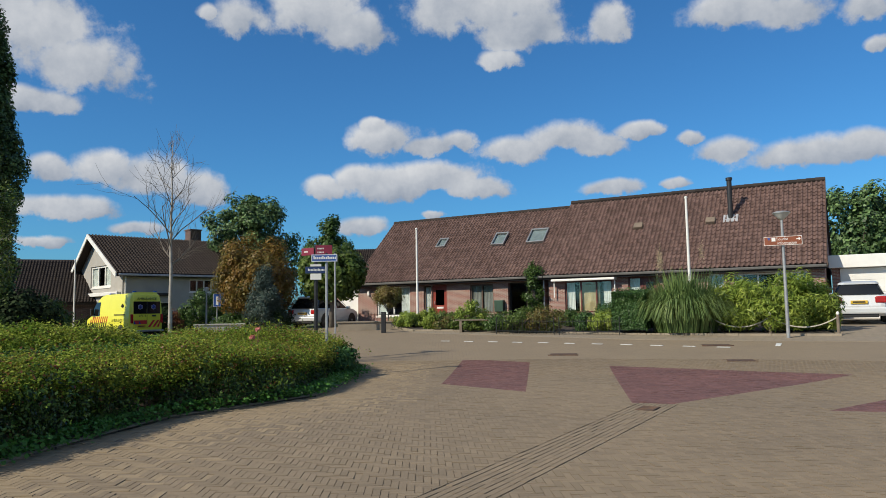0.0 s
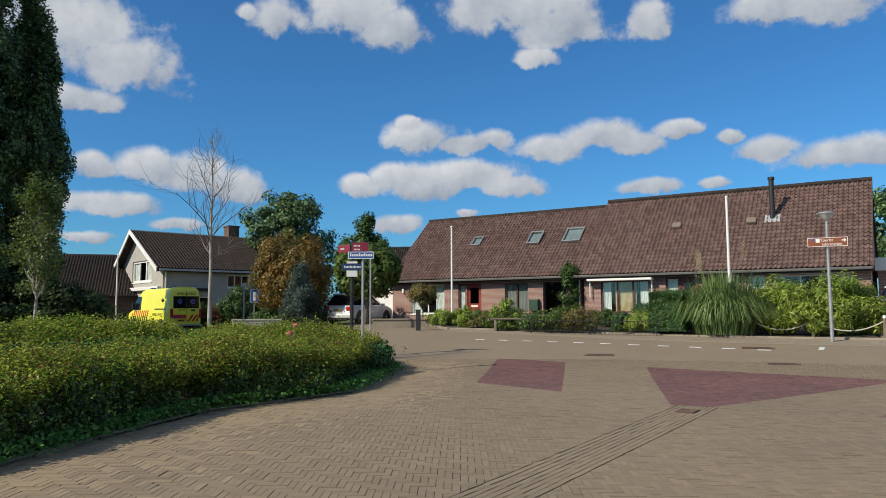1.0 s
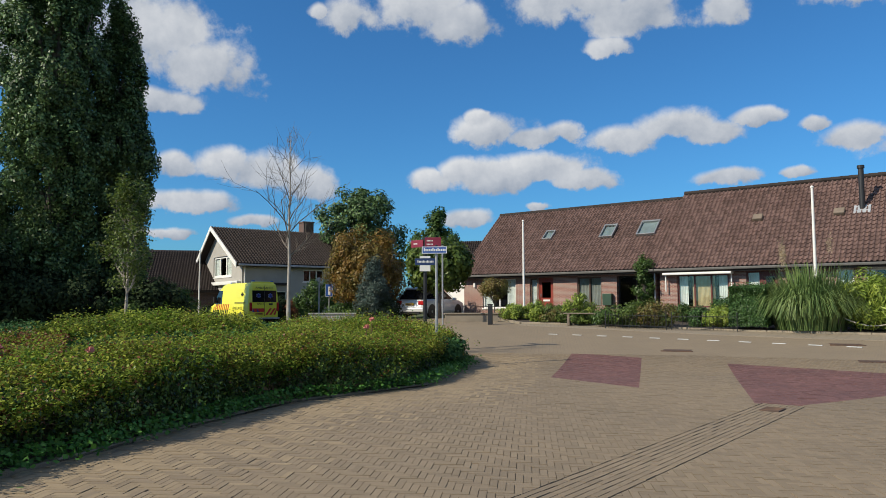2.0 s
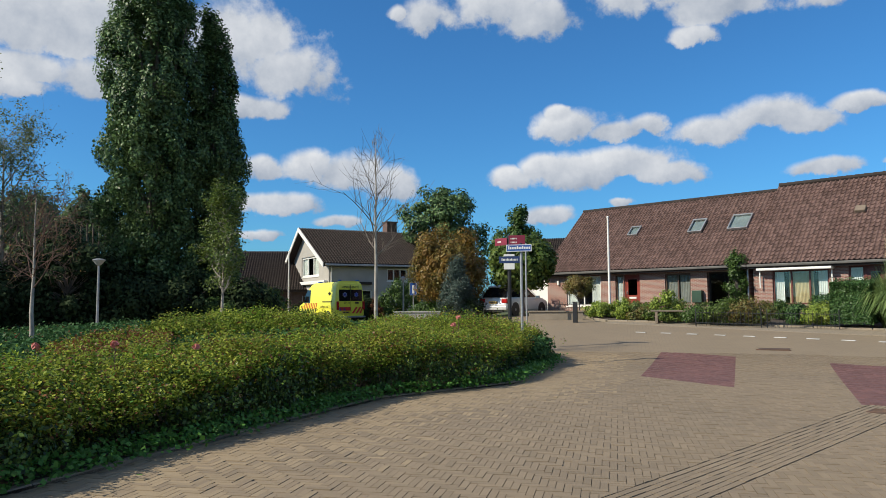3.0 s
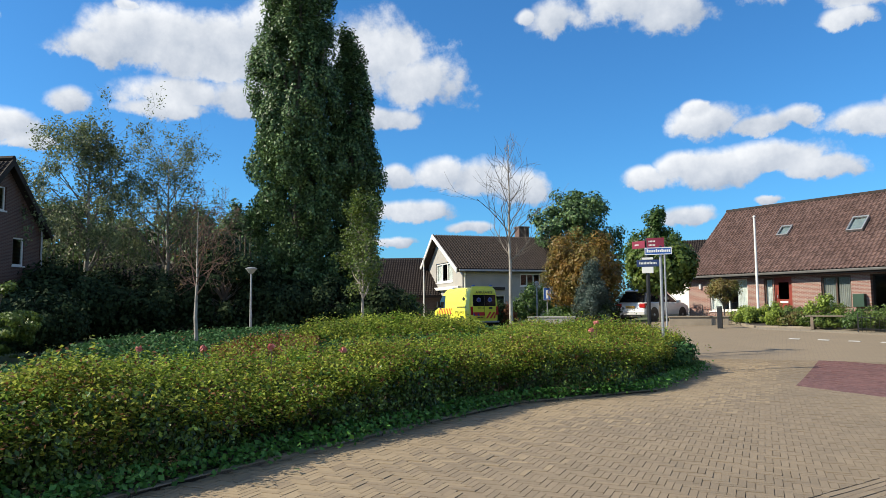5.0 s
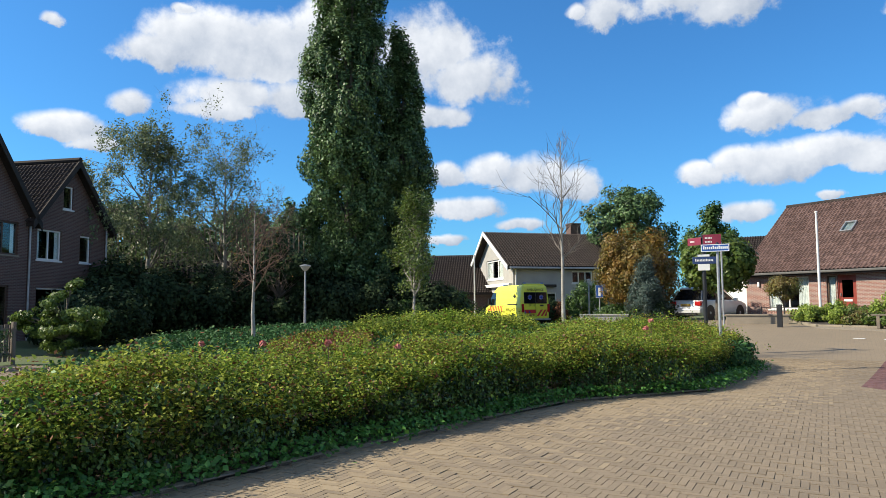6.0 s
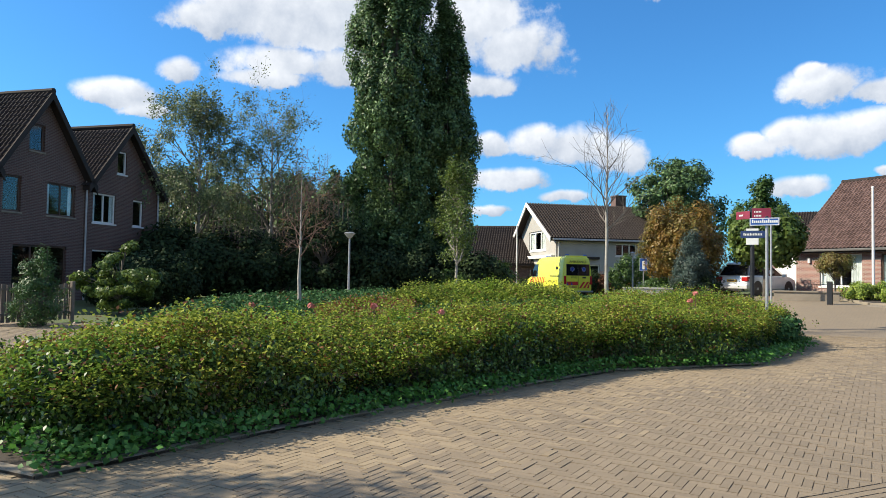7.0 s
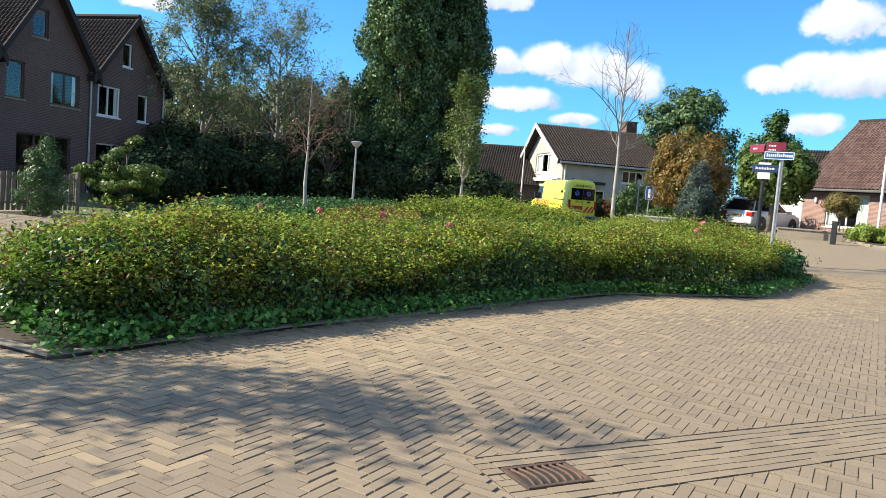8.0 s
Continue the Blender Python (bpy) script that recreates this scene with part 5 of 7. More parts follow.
def arch(parent, x, y, r):
    side = 1 if y > 0 else -1
    s = Shape().lathe([(r * 1.16, -0.006), (r * 1.16, 0.006)], 28, Matrix.Translation((x, y + side * 0.002, r * 1.02)) @ Matrix.Rotation(radians(90), 4, "X"))
    return part("wheel_arch", s, BLACK, parent)


def lettering(parent, words, size, m, mat, label=""):
    c = bpy.data.curves.new("lettering", "FONT")
    c.body, c.size, c.align_x, c.align_y, c.extrude = words, size, "CENTER", "CENTER", 0.002
    tmp = bpy.data.objects.new("lettering", c)
    me = bpy.data.meshes.new_from_object(tmp)
    bpy.data.objects.remove(tmp)
    me.transform(m)
    me.materials.clear()
    me.materials.append(mat)
    ob = new("lettering", me)
    ob.parent = parent
    return tagged(ob, label)


YELLOW = material("fluorescent_yellow_paint", (0.80, 0.78, 0.06), 0.35, scale=1.5, grain=0.04, vary=0.03, coat=0.4, bump=0.02)
VAN_RED = material("reflective_red", (0.62, 0.03, 0.03), 0.4, scale=3, grain=0.05)
VAN_BLUE = material("reflective_blue", (0.03, 0.06, 0.32), 0.4, scale=3, grain=0.05)
INK = material("black_lettering", (0.015, 0.015, 0.018), 0.5)
SILVER = material("silver_paint", (0.6, 0.61, 0.62), 0.3, metal=0.15, scale=2, grain=0.05, vary=0.03, coat=0.6, bump=0.02)
DARK_GLASS = material("tinted_glass", (0.01, 0.011, 0.013), 0.06, grain=0.02, bump=0.0)
TAIL = material("tail_light_red", (0.42, 0.015, 0.015), 0.2, grain=0.05)
PLATE = material("yellow_plate", (0.72, 0.45, 0.03), 0.5, grain=0.06)
BLUE_LENS = material("blue_lens", (0.03, 0.12, 0.6), 0.15, grain=0.05)


def ambulance(m):
    """Front towards +x; the rear doors at -x."""
    v = thing("ambulance", m, "yellow ambulance van with red and blue stripes driving off", "ambulance")
    top = [(0.42, -2.93, 2.88, 0.93), (0.5, -2.95, 2.95, 0.985), (0.95, -2.95, 2.96, 1.0), (1.12, -2.95, 2.86, 1.0), (1.3, -2.95, 2.3, 0.995), (1.75, -2.93, 1.95, 0.965), (2.25, -2.89, 1.52, 0.91), (2.48, -2.85, 1.2, 0.86), (2.6, -2.76, 0.85, 0.74)]
    body = part("body", loft(top, 0.16), YELLOW, v, smooth=False)
    tilt = Matrix.Translation((-2.955, 0, 1.3)) @ Matrix.Rotation(radians(-90), 4, "Z") @ Matrix.Rotation(radians(-2.5), 4, "X")
    # rear: local x to the right seen from behind, y into the van, z up
    for sx in (-1, 1):
        a, b = (-0.8, -0.015) if sx < 0 else (0.015, 0.8)
        d = part("rear_window", Shape().box(a, -0.012, 0.1, b, 0.02, 0.82, tilt, 0.01), DARK_GLASS, body)
        star = Shape()
        for k in range(3):
            star.box(-0.035, -0.006, -0.14, 0.035, 0.0, 0.14, tilt @ Matrix.Translation((sx * 0.40, -0.014, 0.5)) @ Matrix.Rotation(radians(60 * k), 4, "Y"))
        part("star", star, VAN_BLUE, d)
        edge = Shape()
        for k in range(3):
            edge.box(-0.043, -0.004, -0.148, 0.043, 0.0, 0.148, tilt @ Matrix.Translation((sx * 0.40, -0.0125, 0.5)) @ Matrix.Rotation(radians(60 * k), 4, "Y"))
        part("star_edge", edge, WHITE, d)
        part("tail_light", Shape().box(sx * 0.9 - 0.075, -0.03, -0.45, sx * 0.9 + 0.075, 0.05, 0.08, tilt, 0.02), TAIL, body)
    part("door_seam", Shape().box(-0.008, -0.014, -0.75, 0.008, 0.0, 1.12, tilt), INK, body)
    lettering(body, "AMBULANCE", 0.2, tilt @ Matrix.Translation((0, -0.01, 0.97)) @ Matrix.Rotation(radians(90), 4, "X"), INK, "black capital lettering")
    lettering(body, "07113", 0.17, tilt @ Matrix.Translation((-0.27, -0.012, -0.02)) @ Matrix.Rotation(radians(90), 4, "X"), INK)
    part("number_bar", Shape().box(0.3, -0.012, -0.07, 0.55, 0, 0.03, tilt), INK, body)
    part("rear_stripe", Shape().box(-0.8, -0.012, -0.5, -0.02, 0, -0.28, tilt), VAN_RED, body)
    for k in range(2):
        part("rear_stripe", Shape().add([(-0.8 + k * 0.3, -0.016, -0.5), (-0.66 + k * 0.3, -0.016, -0.5), (-0.8 + k * 0.3, -0.016, -0.28), (-0.88 + k * 0.3 + 0.08, -0.016, -0.28)], [(0, 1, 2, 3)], tilt), VAN_BLUE, body)
    for k in range(3):
        x0 = 0.05 + k * 0.27
        part("rear_stripe", Shape().add([(x0, -0.012, -0.68), (x0 + 0.14, -0.012, -0.68), (min(x0 + 0.44, 0.82), -0.012, -0.28), (min(x0 + 0.3, 0.8), -0.012, -0.28)], [(0, 1, 2, 3)], tilt), VAN_RED, body)
    part("number_plate", Shape().box(-0.62, -0.03, -0.68, -0.1, 0, -0.56, tilt, 0.005), PLATE, body)
    part("plate_bar", Shape().box(-0.55, -0.034, -0.65, -0.17, -0.031, -0.59, tilt), INK, body)
    part("rear_step", Shape().box(-3.15, -0.95, 0.36, -2.9, 0.95, 0.46, c=0.02), STEEL, v)
    part("light_bar", Shape().box(-2.74, -0.72, 2.56, -2.52, 0.72, 2.67, c=0.03), YELLOW, v)
    for sy in (-1, 1):
        part("beacon", Shape().box(-2.72, sy * 0.62 - 0.09, 2.62, -2.54, sy * 0.62 + 0.09, 2.735, c=0.03), BLUE_LENS, v)
        part("beacon", Shape().box(0.35, sy * 0.5 - 0.16, 2.58, 0.55, sy * 0.5 + 0.16, 2.68, c=0.03), BLUE_LENS, v)
        part("mirror", Shape().box(1.75, sy * 1.12 - 0.1, 1.35, 1.9, sy * 1.12 + 0.1, 1.75, c=0.03), BLACK, v)
        side = [(1.05, 1.006, 1.3), (2.12, 1.006, 1.3), (1.9, 0.976, 1.75), (1.58, 0.932, 2.15), (1.05, 0.932, 2.15), (1.05, 0.976, 1.75)]
        side += [(x, y - 0.03, z) for x, y, z in side]
        rim = [(i, (i + 1) % 6, (i + 1) % 6 + 6, i + 6) for i in range(6)]
        part("side_window", Shape().add([(x, sy * y, z) for x, y, z in side], [(0, 1, 2, 5), (5, 2, 3, 4)] + rim), DARK_GLASS, body)
        lettering(body, "AMBULANCE", 0.24, Matrix.Translation((-1.3, sy * 1.004, 1.02)) @ Matrix.Rotation(radians(0 if sy < 0 else 180), 4, "Z") @ Matrix.Rotation(radians(90), 4, "X"), INK)
        part("rail", Shape().box(-2.3, sy * 1.0 - 0.012, 1.33, -0.9, sy * 1.0 + 0.012, 1.39), INK, body)
        st = Shape()
        for k in range(3):
            st.box(-0.05, -0.003, -0.2, 0.05, 0.003, 0.2, Matrix.Translation((-1.9, sy * 0.962, 1.8)) @ Matrix.Rotation(radians(-4 * sy), 4, "X") @ Matrix.Rotation(radians(60 * k), 4, "Y"))
        part("star", st, INK, body)
        for k in range(9):                        # slanting battenburg bars, red above and black below
            x0 = 0.25 + k * 0.27
            top = 1.28 if k < 8 else 1.1
            for z0, z1, paint in ((0.52, 0.92, INK), (0.925, top, VAN_RED)):
                a, b = x0 - (z0 - 0.52) * 0.45, x0 - (z1 - 0.52) * 0.45
                bar = [(a, z0), (a + 0.12, z0), (b + 0.12, z1), (b, z1)]
                part("side_stripe", Shape().prism(bar, min(sy * 0.99, sy * 1.007), max(sy * 0.99, sy * 1.007)), paint, body)
        for x in (-1.75, 2.0):
            arch(v, x, sy * 1.0, 0.36)
            wheel(v, x, sy * 0.9, 0.35, 0.22)
        part("headlight", Shape().box(2.72, sy * 0.75 - 0.14, 0.85, 2.97, sy * 0.75 + 0.14, 1.1, c=0.04), WHITE, v)
    part("windscreen", Shape().add([(2.345, -0.85, 1.3), (2.345, 0.85, 1.3), (1.58, 0.76, 2.2), (1.58, -0.76, 2.2)], [(0, 1, 2, 3)]), DARK_GLASS, body)
    return v


def car(m, label, paint, length=4.4, width=1.8, height=1.5, estate=True):
    """A hatchback or sport utility car, front towards +x."""
    c = thing("car", m, label, "car")
    h, w, l = height, width / 2, length / 2
    body = part("body", loft([(0.24, -l + 0.1, l - 0.12, w - 0.08), (0.34, -l, l - 0.02, w - 0.02), (0.6, -l - 0.02, l, w), (0.8, -l + 0.03, l - 0.1, w - 0.01), (0.95, -l + 0.07, l - 0.5, w - 0.04), (1.0, -l + 0.1, l - 0.95, w - 0.09)], 0.22), paint, c)
    part("cabin", loft([(0.99, -l + 0.1, l - 1.1, w - 0.09), (h - 0.14, -l + 0.48, l - 1.95, w - 0.24), (h - 0.1, -l + 0.52, l - 2.0, w - 0.26)], 0.16), DARK_GLASS, c, "dark tinted windows")
    part("roof", loft([(h - 0.115, -l + 0.42, l - 1.95, w - 0.225), (h - 0.05, -l + 0.42, l - 2.0, w - 0.25), (h, -l + 0.6, l - 2.25, w - 0.36)], 0.2), paint, c)
    for sy in (-1, 1):
        for x, px in ((-l + 0.45, -l + 0.14), (-0.15, -0.15), (l - 1.95, l - 1.15)):
            part("pillar", Shape().add([(px - 0.05, sy * (w - 0.085), 0.98), (px + 0.05, sy * (w - 0.085), 0.98), (x + 0.05, sy * (w - 0.235), h - 0.11), (x - 0.05, sy * (w - 0.235), h - 0.11)], [(0, 1, 2, 3) if sy < 0 else (3, 2, 1, 0)]), paint, c)
        part("tail_light", Shape().box(-l - 0.03, sy * (w - 0.2) - 0.15, 0.7, -l + 0.25, sy * (w - 0.2) + 0.19, 0.93, c=0.04), TAIL, c)
        part("mirror", Shape().box(l - 1.5, sy * (w + 0.09) - 0.09, 0.95, l - 1.32, sy * (w + 0.09) + 0.09, 1.1, c=0.03), paint, c)
        for x in (-l + 0.8, l - 0.85):
            arch(c, x, sy * (w - 0.004), 0.34)
            wheel(c, x, sy * (w - 0.1), 0.33, 0.2)
    part("rear_window", Shape().add([(-l + 0.055, -w + 0.2, 1.0), (-l + 0.055, w - 0.2, 1.0), (-l + 0.44, w - 0.34, h - 0.13), (-l + 0.44, -w + 0.34, h - 0.13)], [(3, 2, 1, 0)]), DARK_GLASS, c)
    part("bumper", Shape().box(-l - 0.08, -w + 0.04, 0.32, -l + 0.12, w - 0.04, 0.55, c=0.05), paint, c)
    part("number_plate", Shape().box(-l - 0.06, -0.26, 0.68, -l + 0.02, 0.26, 0.79, c=0.005), PLATE, c)
    part("plate_bar", Shape().box(-l - 0.066, -0.19, 0.71, -l - 0.061, 0.19, 0.76), INK, c)
    part("exhaust_skirt", Shape().box(-l - 0.02, -w + 0.3, 0.2, -l + 0.15, w - 0.3, 0.315, c=0.03), BLACK, c)
    return c


def on_ground(az, r, turn, dz=0.0):
    x, y = polar(az, r)
    return Matrix.Translation((x, y, rise(x, y) + dz)) @ Matrix.Rotation(radians(turn), 4, "Z")


ambulance(on_ground(23.75, 48.3, 139, -0.01))
car(on_ground(9.1, 41.0, 67.5, -0.01), "silver sport utility car parked on a driveway", SILVER, 4.5, 1.85, 1.66)
car(on_ground(-30.2, 31.3, 60.0, 0.0), "silver estate car parked before the white garage", SILVER, 4.1, 1.75, 1.48)

# ---- street furniture ----
SIGN_BLUE = material("sign_blue", (0.02, 0.09, 0.36), 0.4, scale=4, grain=0.06)
SIGN_NAVY = material("faded_sign_blue", (0.02, 0.045, 0.14), 0.5, scale=4, grain=0.1)
SIGN_MAROON = material("sign_maroon", (0.25, 0.02, 0.05), 0.45, scale=4, grain=0.08)
SIGN_BROWN = material("sign_brown", (0.26, 0.075, 0.03), 0.45, scale=4, grain=0.08)


def post(name, x, y, h, r, mat, label, cap=True):
    p = thing(name, Matrix.Translation((x, y, rise(x, y))), label, "post")
    part("pole", Shape().tube((0, 0, -0.2), (0, 0, h), r, r, 14), mat, p, smooth=False)
    if cap:
        part("cap", Shape().lathe([(r * 1.15, h - 0.02), (r * 1.15, h + 0.01), (r * 0.5, h + 0.03)], 14), BLACK, p)
    return p


def plate(parent, x0, z0, x1, z1, mat, turn, bars=(), border=None, name="plate", y=-0.045):
    m = Matrix.Rotation(radians(turn), 4, "Z")
    pl = part(name, Shape().box(x0, y - 0.012, z0, x1, y, z1, m, 0.008), mat, parent)
    if border:
        t = 0.018
        part("border", Shape().box(x0 + 0.004, y - 0.015, z0 + 0.004, x1 - 0.004, y - 0.0125, z0 + t, m).box(x0 + 0.004, y - 0.015, z1 - t, x1 - 0.004, y - 0.0125, z1 - 0.004, m).box(x0 + 0.004, y - 0.015, z0 + t, x0 + t, y - 0.0125, z1 - t, m).box(x1 - t, y - 0.015, z0 + t, x1 - 0.004, y - 0.0125, z1 - t, m), border, pl)
    for a, b, c, d in bars:
        part("text_bar", Shape().box(a, y - 0.016, b, c, y - 0.0125, d, m), WHITE, pl)
    return pl


sx, sy = polar(8.5, 15.9)
sp = post("street_sign", sx, sy, 2.66, 0.03, STEEL, "steel signpost with a blue street name plate")
plate(sp, -0.32, 2.49, 0.24, 2.65, SIGN_BLUE, 4, bars=[(-0.275 + k * 0.038, 2.545, -0.275 + k * 0.038 + 0.026, 2.595 + 0.02 * (k in (0, 5, 8))) for k in range(13)], border=WHITE)
for zz in (2.52, 2.6):
    part("clamp", Shape().tube((0, 0, zz), (0, 0, zz + 0.025), 0.04, 0.04, 12), STEEL, sp)
sx, sy = polar(8.18, 29.0)
sp2 = post("sign_pole", sx, sy, 3.2, 0.035, STEEL, "bare galvanised steel pole by the garden wall")
sx, sy = polar(9.47, 19.5)
sp3 = post("direction_sign", sx, sy, 3.06, 0.05, BLACK, "dark pole with maroon direction signs and a blue plate")
plate(sp3, -0.27, 2.33, 0.31, 2.51, SIGN_NAVY, 6, bars=[(-0.2 + k * 0.037, 2.395, -0.2 + k * 0.037 + 0.024, 2.445 + 0.015 * (k in (0, 4, 7))) for k in range(12)], y=-0.062)
plate(sp3, -0.14, 2.16, 0.15, 2.325, WHITE, 6, y=-0.062)
plate(sp3, -0.14, 2.515, 0.15, 2.57, WHITE, 6, y=-0.062)
plate(sp3, 0.0, 2.82, 0.44, 3.08, SIGN_MAROON, 6, bars=[(0.05 + k * 0.035, 2.97, 0.073 + k * 0.035, 3.01) for k in range(5)] + [(0.05 + k * 0.035, 2.87, 0.073 + k * 0.035, 2.91) for k in range(5)], y=-0.07)
plate(sp3, -0.44, 2.82, 0.0, 3.02, SIGN_MAROON, -32, bars=[(-0.34 + k * 0.035, 2.9, -0.318 + k * 0.035, 2.94) for k in range(4)], y=-0.07)


def street_lamp(m, h, label, head=0.26):
    l = thing("street_lamp", m, label, "street lamp", "street lamps")
    part("pole", Shape().pipe([(0, 0, -0.1), (0, 0, 1.0), (0, 0, h - 0.15)], [0.055, 0.052, 0.036], 14), STEEL, l)
    part("bowl", Shape().lathe([(0.05, h - 0.2), (0.1, h - 0.16), (head * 0.85, h - 0.03), (head * 0.95, h)], 24), material("lamp_bowl", (0.55, 0.55, 0.52), 0.4, grain=0.05), l)
    part("hood", Shape().lathe([(head, h), (head, h + 0.025), (head * 0.6, h + 0.06), (head * 0.15, h + 0.075)], 24), STEEL, l)
    return l


lx, ly = polar(-25.75, 24.4)
lamp_1 = street_lamp(Matrix.Translation((lx, ly, rise(lx, ly))), 3.8, "grey street lamp carrying a brown tourist sign")
tm = Matrix.Translation((0, 0, 0.18)) @ Matrix.Rotation(radians(-24), 4, "Z") @ Matrix.Diagonal((0.82, 1, 0.87, 1))
ts = part("tourist_sign", Shape().box(-0.65, -0.1, 3.02, 0.65, -0.065, 3.34, tm, 0.012), SIGN_BROWN, lamp_1, "brown tourist information sign")
part("border", Shape().box(-0.645, -0.104, 3.025, 0.645, -0.101, 3.04, tm).box(-0.645, -0.104, 3.32, 0.645, -0.101, 3.335, tm).box(-0.645, -0.104, 3.04, -0.63, -0.101, 3.32, tm).box(0.63, -0.104, 3.04, 0.645, -0.101, 3.32, tm), WHITE, ts)
up = Matrix.Rotation(radians(90), 4, "X")
lettering(ts, "Tourist", 0.14, tm @ Matrix.Translation((-0.03, -0.103, 3.24)) @ up, WHITE)
lettering(ts, "information", 0.14, tm @ Matrix.Translation((0.14, -0.103, 3.1)) @ up, WHITE)
part("arrow", Shape().box(0.45, -0.104, 3.21, 0.55, -0.101, 3.245, tm).add([(0.53, -0.103, 3.16), (0.6, -0.103, 3.228), (0.53, -0.103, 3.295)], [(0, 1, 2)], tm), WHITE, ts)
part("symbol", Shape().box(-0.38, -0.104, 3.17, -0.25, -0.101, 3.3, tm), WHITE, ts)
part("symbol", Shape().add([(-0.53, -0.103, 3.29), (-0.41, -0.103, 3.29), (-0.47, -0.103, 3.2)], [(2, 1, 0)], tm), SIGN_BLUE, ts)
street_lamp(on_ground(40.5, 30.5, 0), 2.98, "slender pale street lamp behind the island", 0.24)
street_lamp(on_ground(18.0, 44, 0), 2.7, "slender street lamp before the grey house", 0.15)
tp = post("traffic_sign", *polar(17.2, 40), 2.3, 0.03, STEEL, "small blue rectangular traffic sign on a pole")
plate(tp, -0.2, 1.55, 0.2, 2.25, SIGN_BLUE, 15, bars=[(-0.06, 1.65, 0.06, 2.1)], border=WHITE)


def flagpole(az, r, h, label):
    f = thing("flagpole", on_ground(az, r, 0), label, "flagpole", "flagpoles")
    part("pole", Shape().pipe([(0, 0, -0.2), (0, 0, h * 0.5), (0, 0, h)], [0.055, 0.05, 0.04], 12), WHITE, f)
    part("knob", Shape().lathe([(0.045, h), (0.06, h + 0.03), (0.05, h + 0.07), (0.01, h + 0.09)], 12), WHITE, f)
    return f


flagpole(-19.25, 27.5, 4.75, "tall white flagpole standing in the pampas grass")
flagpole(1.75, 32.5, 4.35, "white flagpole before the brick bungalow")
flagpole(27.0, 52.0, 4.9, "thin pole by the grey gable")
# posts with a slack rope along the kerb
ROPE = material("pale_rope", (0.5, 0.46, 0.38), 0.9, scale=20, grain=0.2)
ends = []
for az, r in ((-20.6, 25.7), (-24.6, 25.6), (-28.9, 25.3)):
    x, y = polar(az, r)
    p = thing("rope_post", Matrix.Translation((x, y, rise(x, y))), "short grey wooden post holding a slack rope", "post", "rope posts")
    part("pole", Shape().tube((0, 0, -0.1), (0, 0, 0.62), 0.05, 0.045, 10), WOOD, p)
    part("knob", Shape().lathe([(0.03, 0.61), (0.05, 0.65), (0.04, 0.7), (0.01, 0.72)], 10), WHITE, p)
    ends.append(Vector((x, y, rise(x, y) + 0.55)))
for a, b in zip(ends, ends[1:]):
    s = Shape()
    pts = [a.lerp(b, t / 12) - Vector((0, 0, 0.32 * 4 * (t / 12) * (1 - t / 12))) for t in range(13)]
    s.pipe(pts, [0.02] * 13, 6)
    tagged(part("rope", s, ROPE), "slack pale rope hanging between wooden posts", "rope")
# black bollard and the low walls
bx, by = polar(4.4, 28.2)
bo = thing("bollard", Matrix.Translation((bx, by, rise(bx, by))), "black wooden bollard at the footpath corner", "bollard")
part("shaft", Shape().box(-0.09, -0.09, -0.05, 0.09, 0.09, 0.75, c=0.02), BLACK, bo)
part("cap", Shape().box(-0.1, -0.1, 0.752, 0.1, 0.1, 0.8, c=0.02), BLACK, bo)
for az, r, w, h, mat, lb, turn in ((16.9, 31.5, 2.0, 0.7, STUCCO, "low pale concrete wall by the far road", 12), (5.9, 30.0, 2.2, 0.3, KERB, "low grey stone garden wall by the driveway", 6), (39.5, 27.5, 2.4, 0.35, KERB, "low concrete edging behind the island", 45)):
    lw = thing("low_wall", on_ground(az, r, turn), lb, "wall")
    part("wall_body", Shape().box(-w / 2, -0.12, -0.1, w / 2, 0.12, h, c=0.015), mat, lw)
    part("coping", Shape().box(-w / 2 - 0.03, -0.16, h + 0.001, w / 2 + 0.03, 0.16, h + 0.06, c=0.015), mat, lw)
# garden fences
def fence(p, q, h, mat, label, spacing=0.13, wide=0.03, rails=2, name="fence", solid=False, stout=0.045):
    (ax, ay), (bx, by) = p, q
    d = Vector((bx - ax, by - ay, 0))
    f = thing(name, Matrix.Translation((ax, ay, rise(ax, ay))) @ Matrix.Rotation(math.atan2(d.y, d.x), 4, "Z"), label, "fence")
    n = int(d.length / spacing)
    dz = rise(bx, by) - rise(ax, ay)
    tall = 0.06 if solid else 0.02
    for i in range(n + 1):
        x = d.length * i / n
        part("slat" if solid else "bar", Shape().box(x - wide / 2, -0.012, dz * i / n + 0.02, x + wide / 2, 0.012, h + dz * i / n + (0.02 if i % 2 else 0.0), c=0.004), mat, f)
    for k in range(rails):
        z = h * (0.2 + 0.65 * k / max(1, rails - 1))
        part("rail", Shape().add([(0, 0.013, z), (d.length, 0.013, z + dz), (d.length, 0.045, z + dz), (0, 0.045, z), (0, 0.013, z + tall), (d.length, 0.013, z + dz + tall), (d.length, 0.045, z + dz + tall), (0, 0.045, z + tall)],
                                 [(0, 3, 2, 1), (4, 5, 6, 7), (0, 1, 5, 4), (1, 2, 6, 5), (2, 3, 7, 6), (3, 0, 4, 7)]), mat, f)
    for x in (0.0, d.length):
        part("post", Shape().box(x - stout, 0.046, -0.1, x + stout, 0.046 + 2 * stout, h + 0.08 + (dz if x else 0), c=0.01), mat, f)
    return f


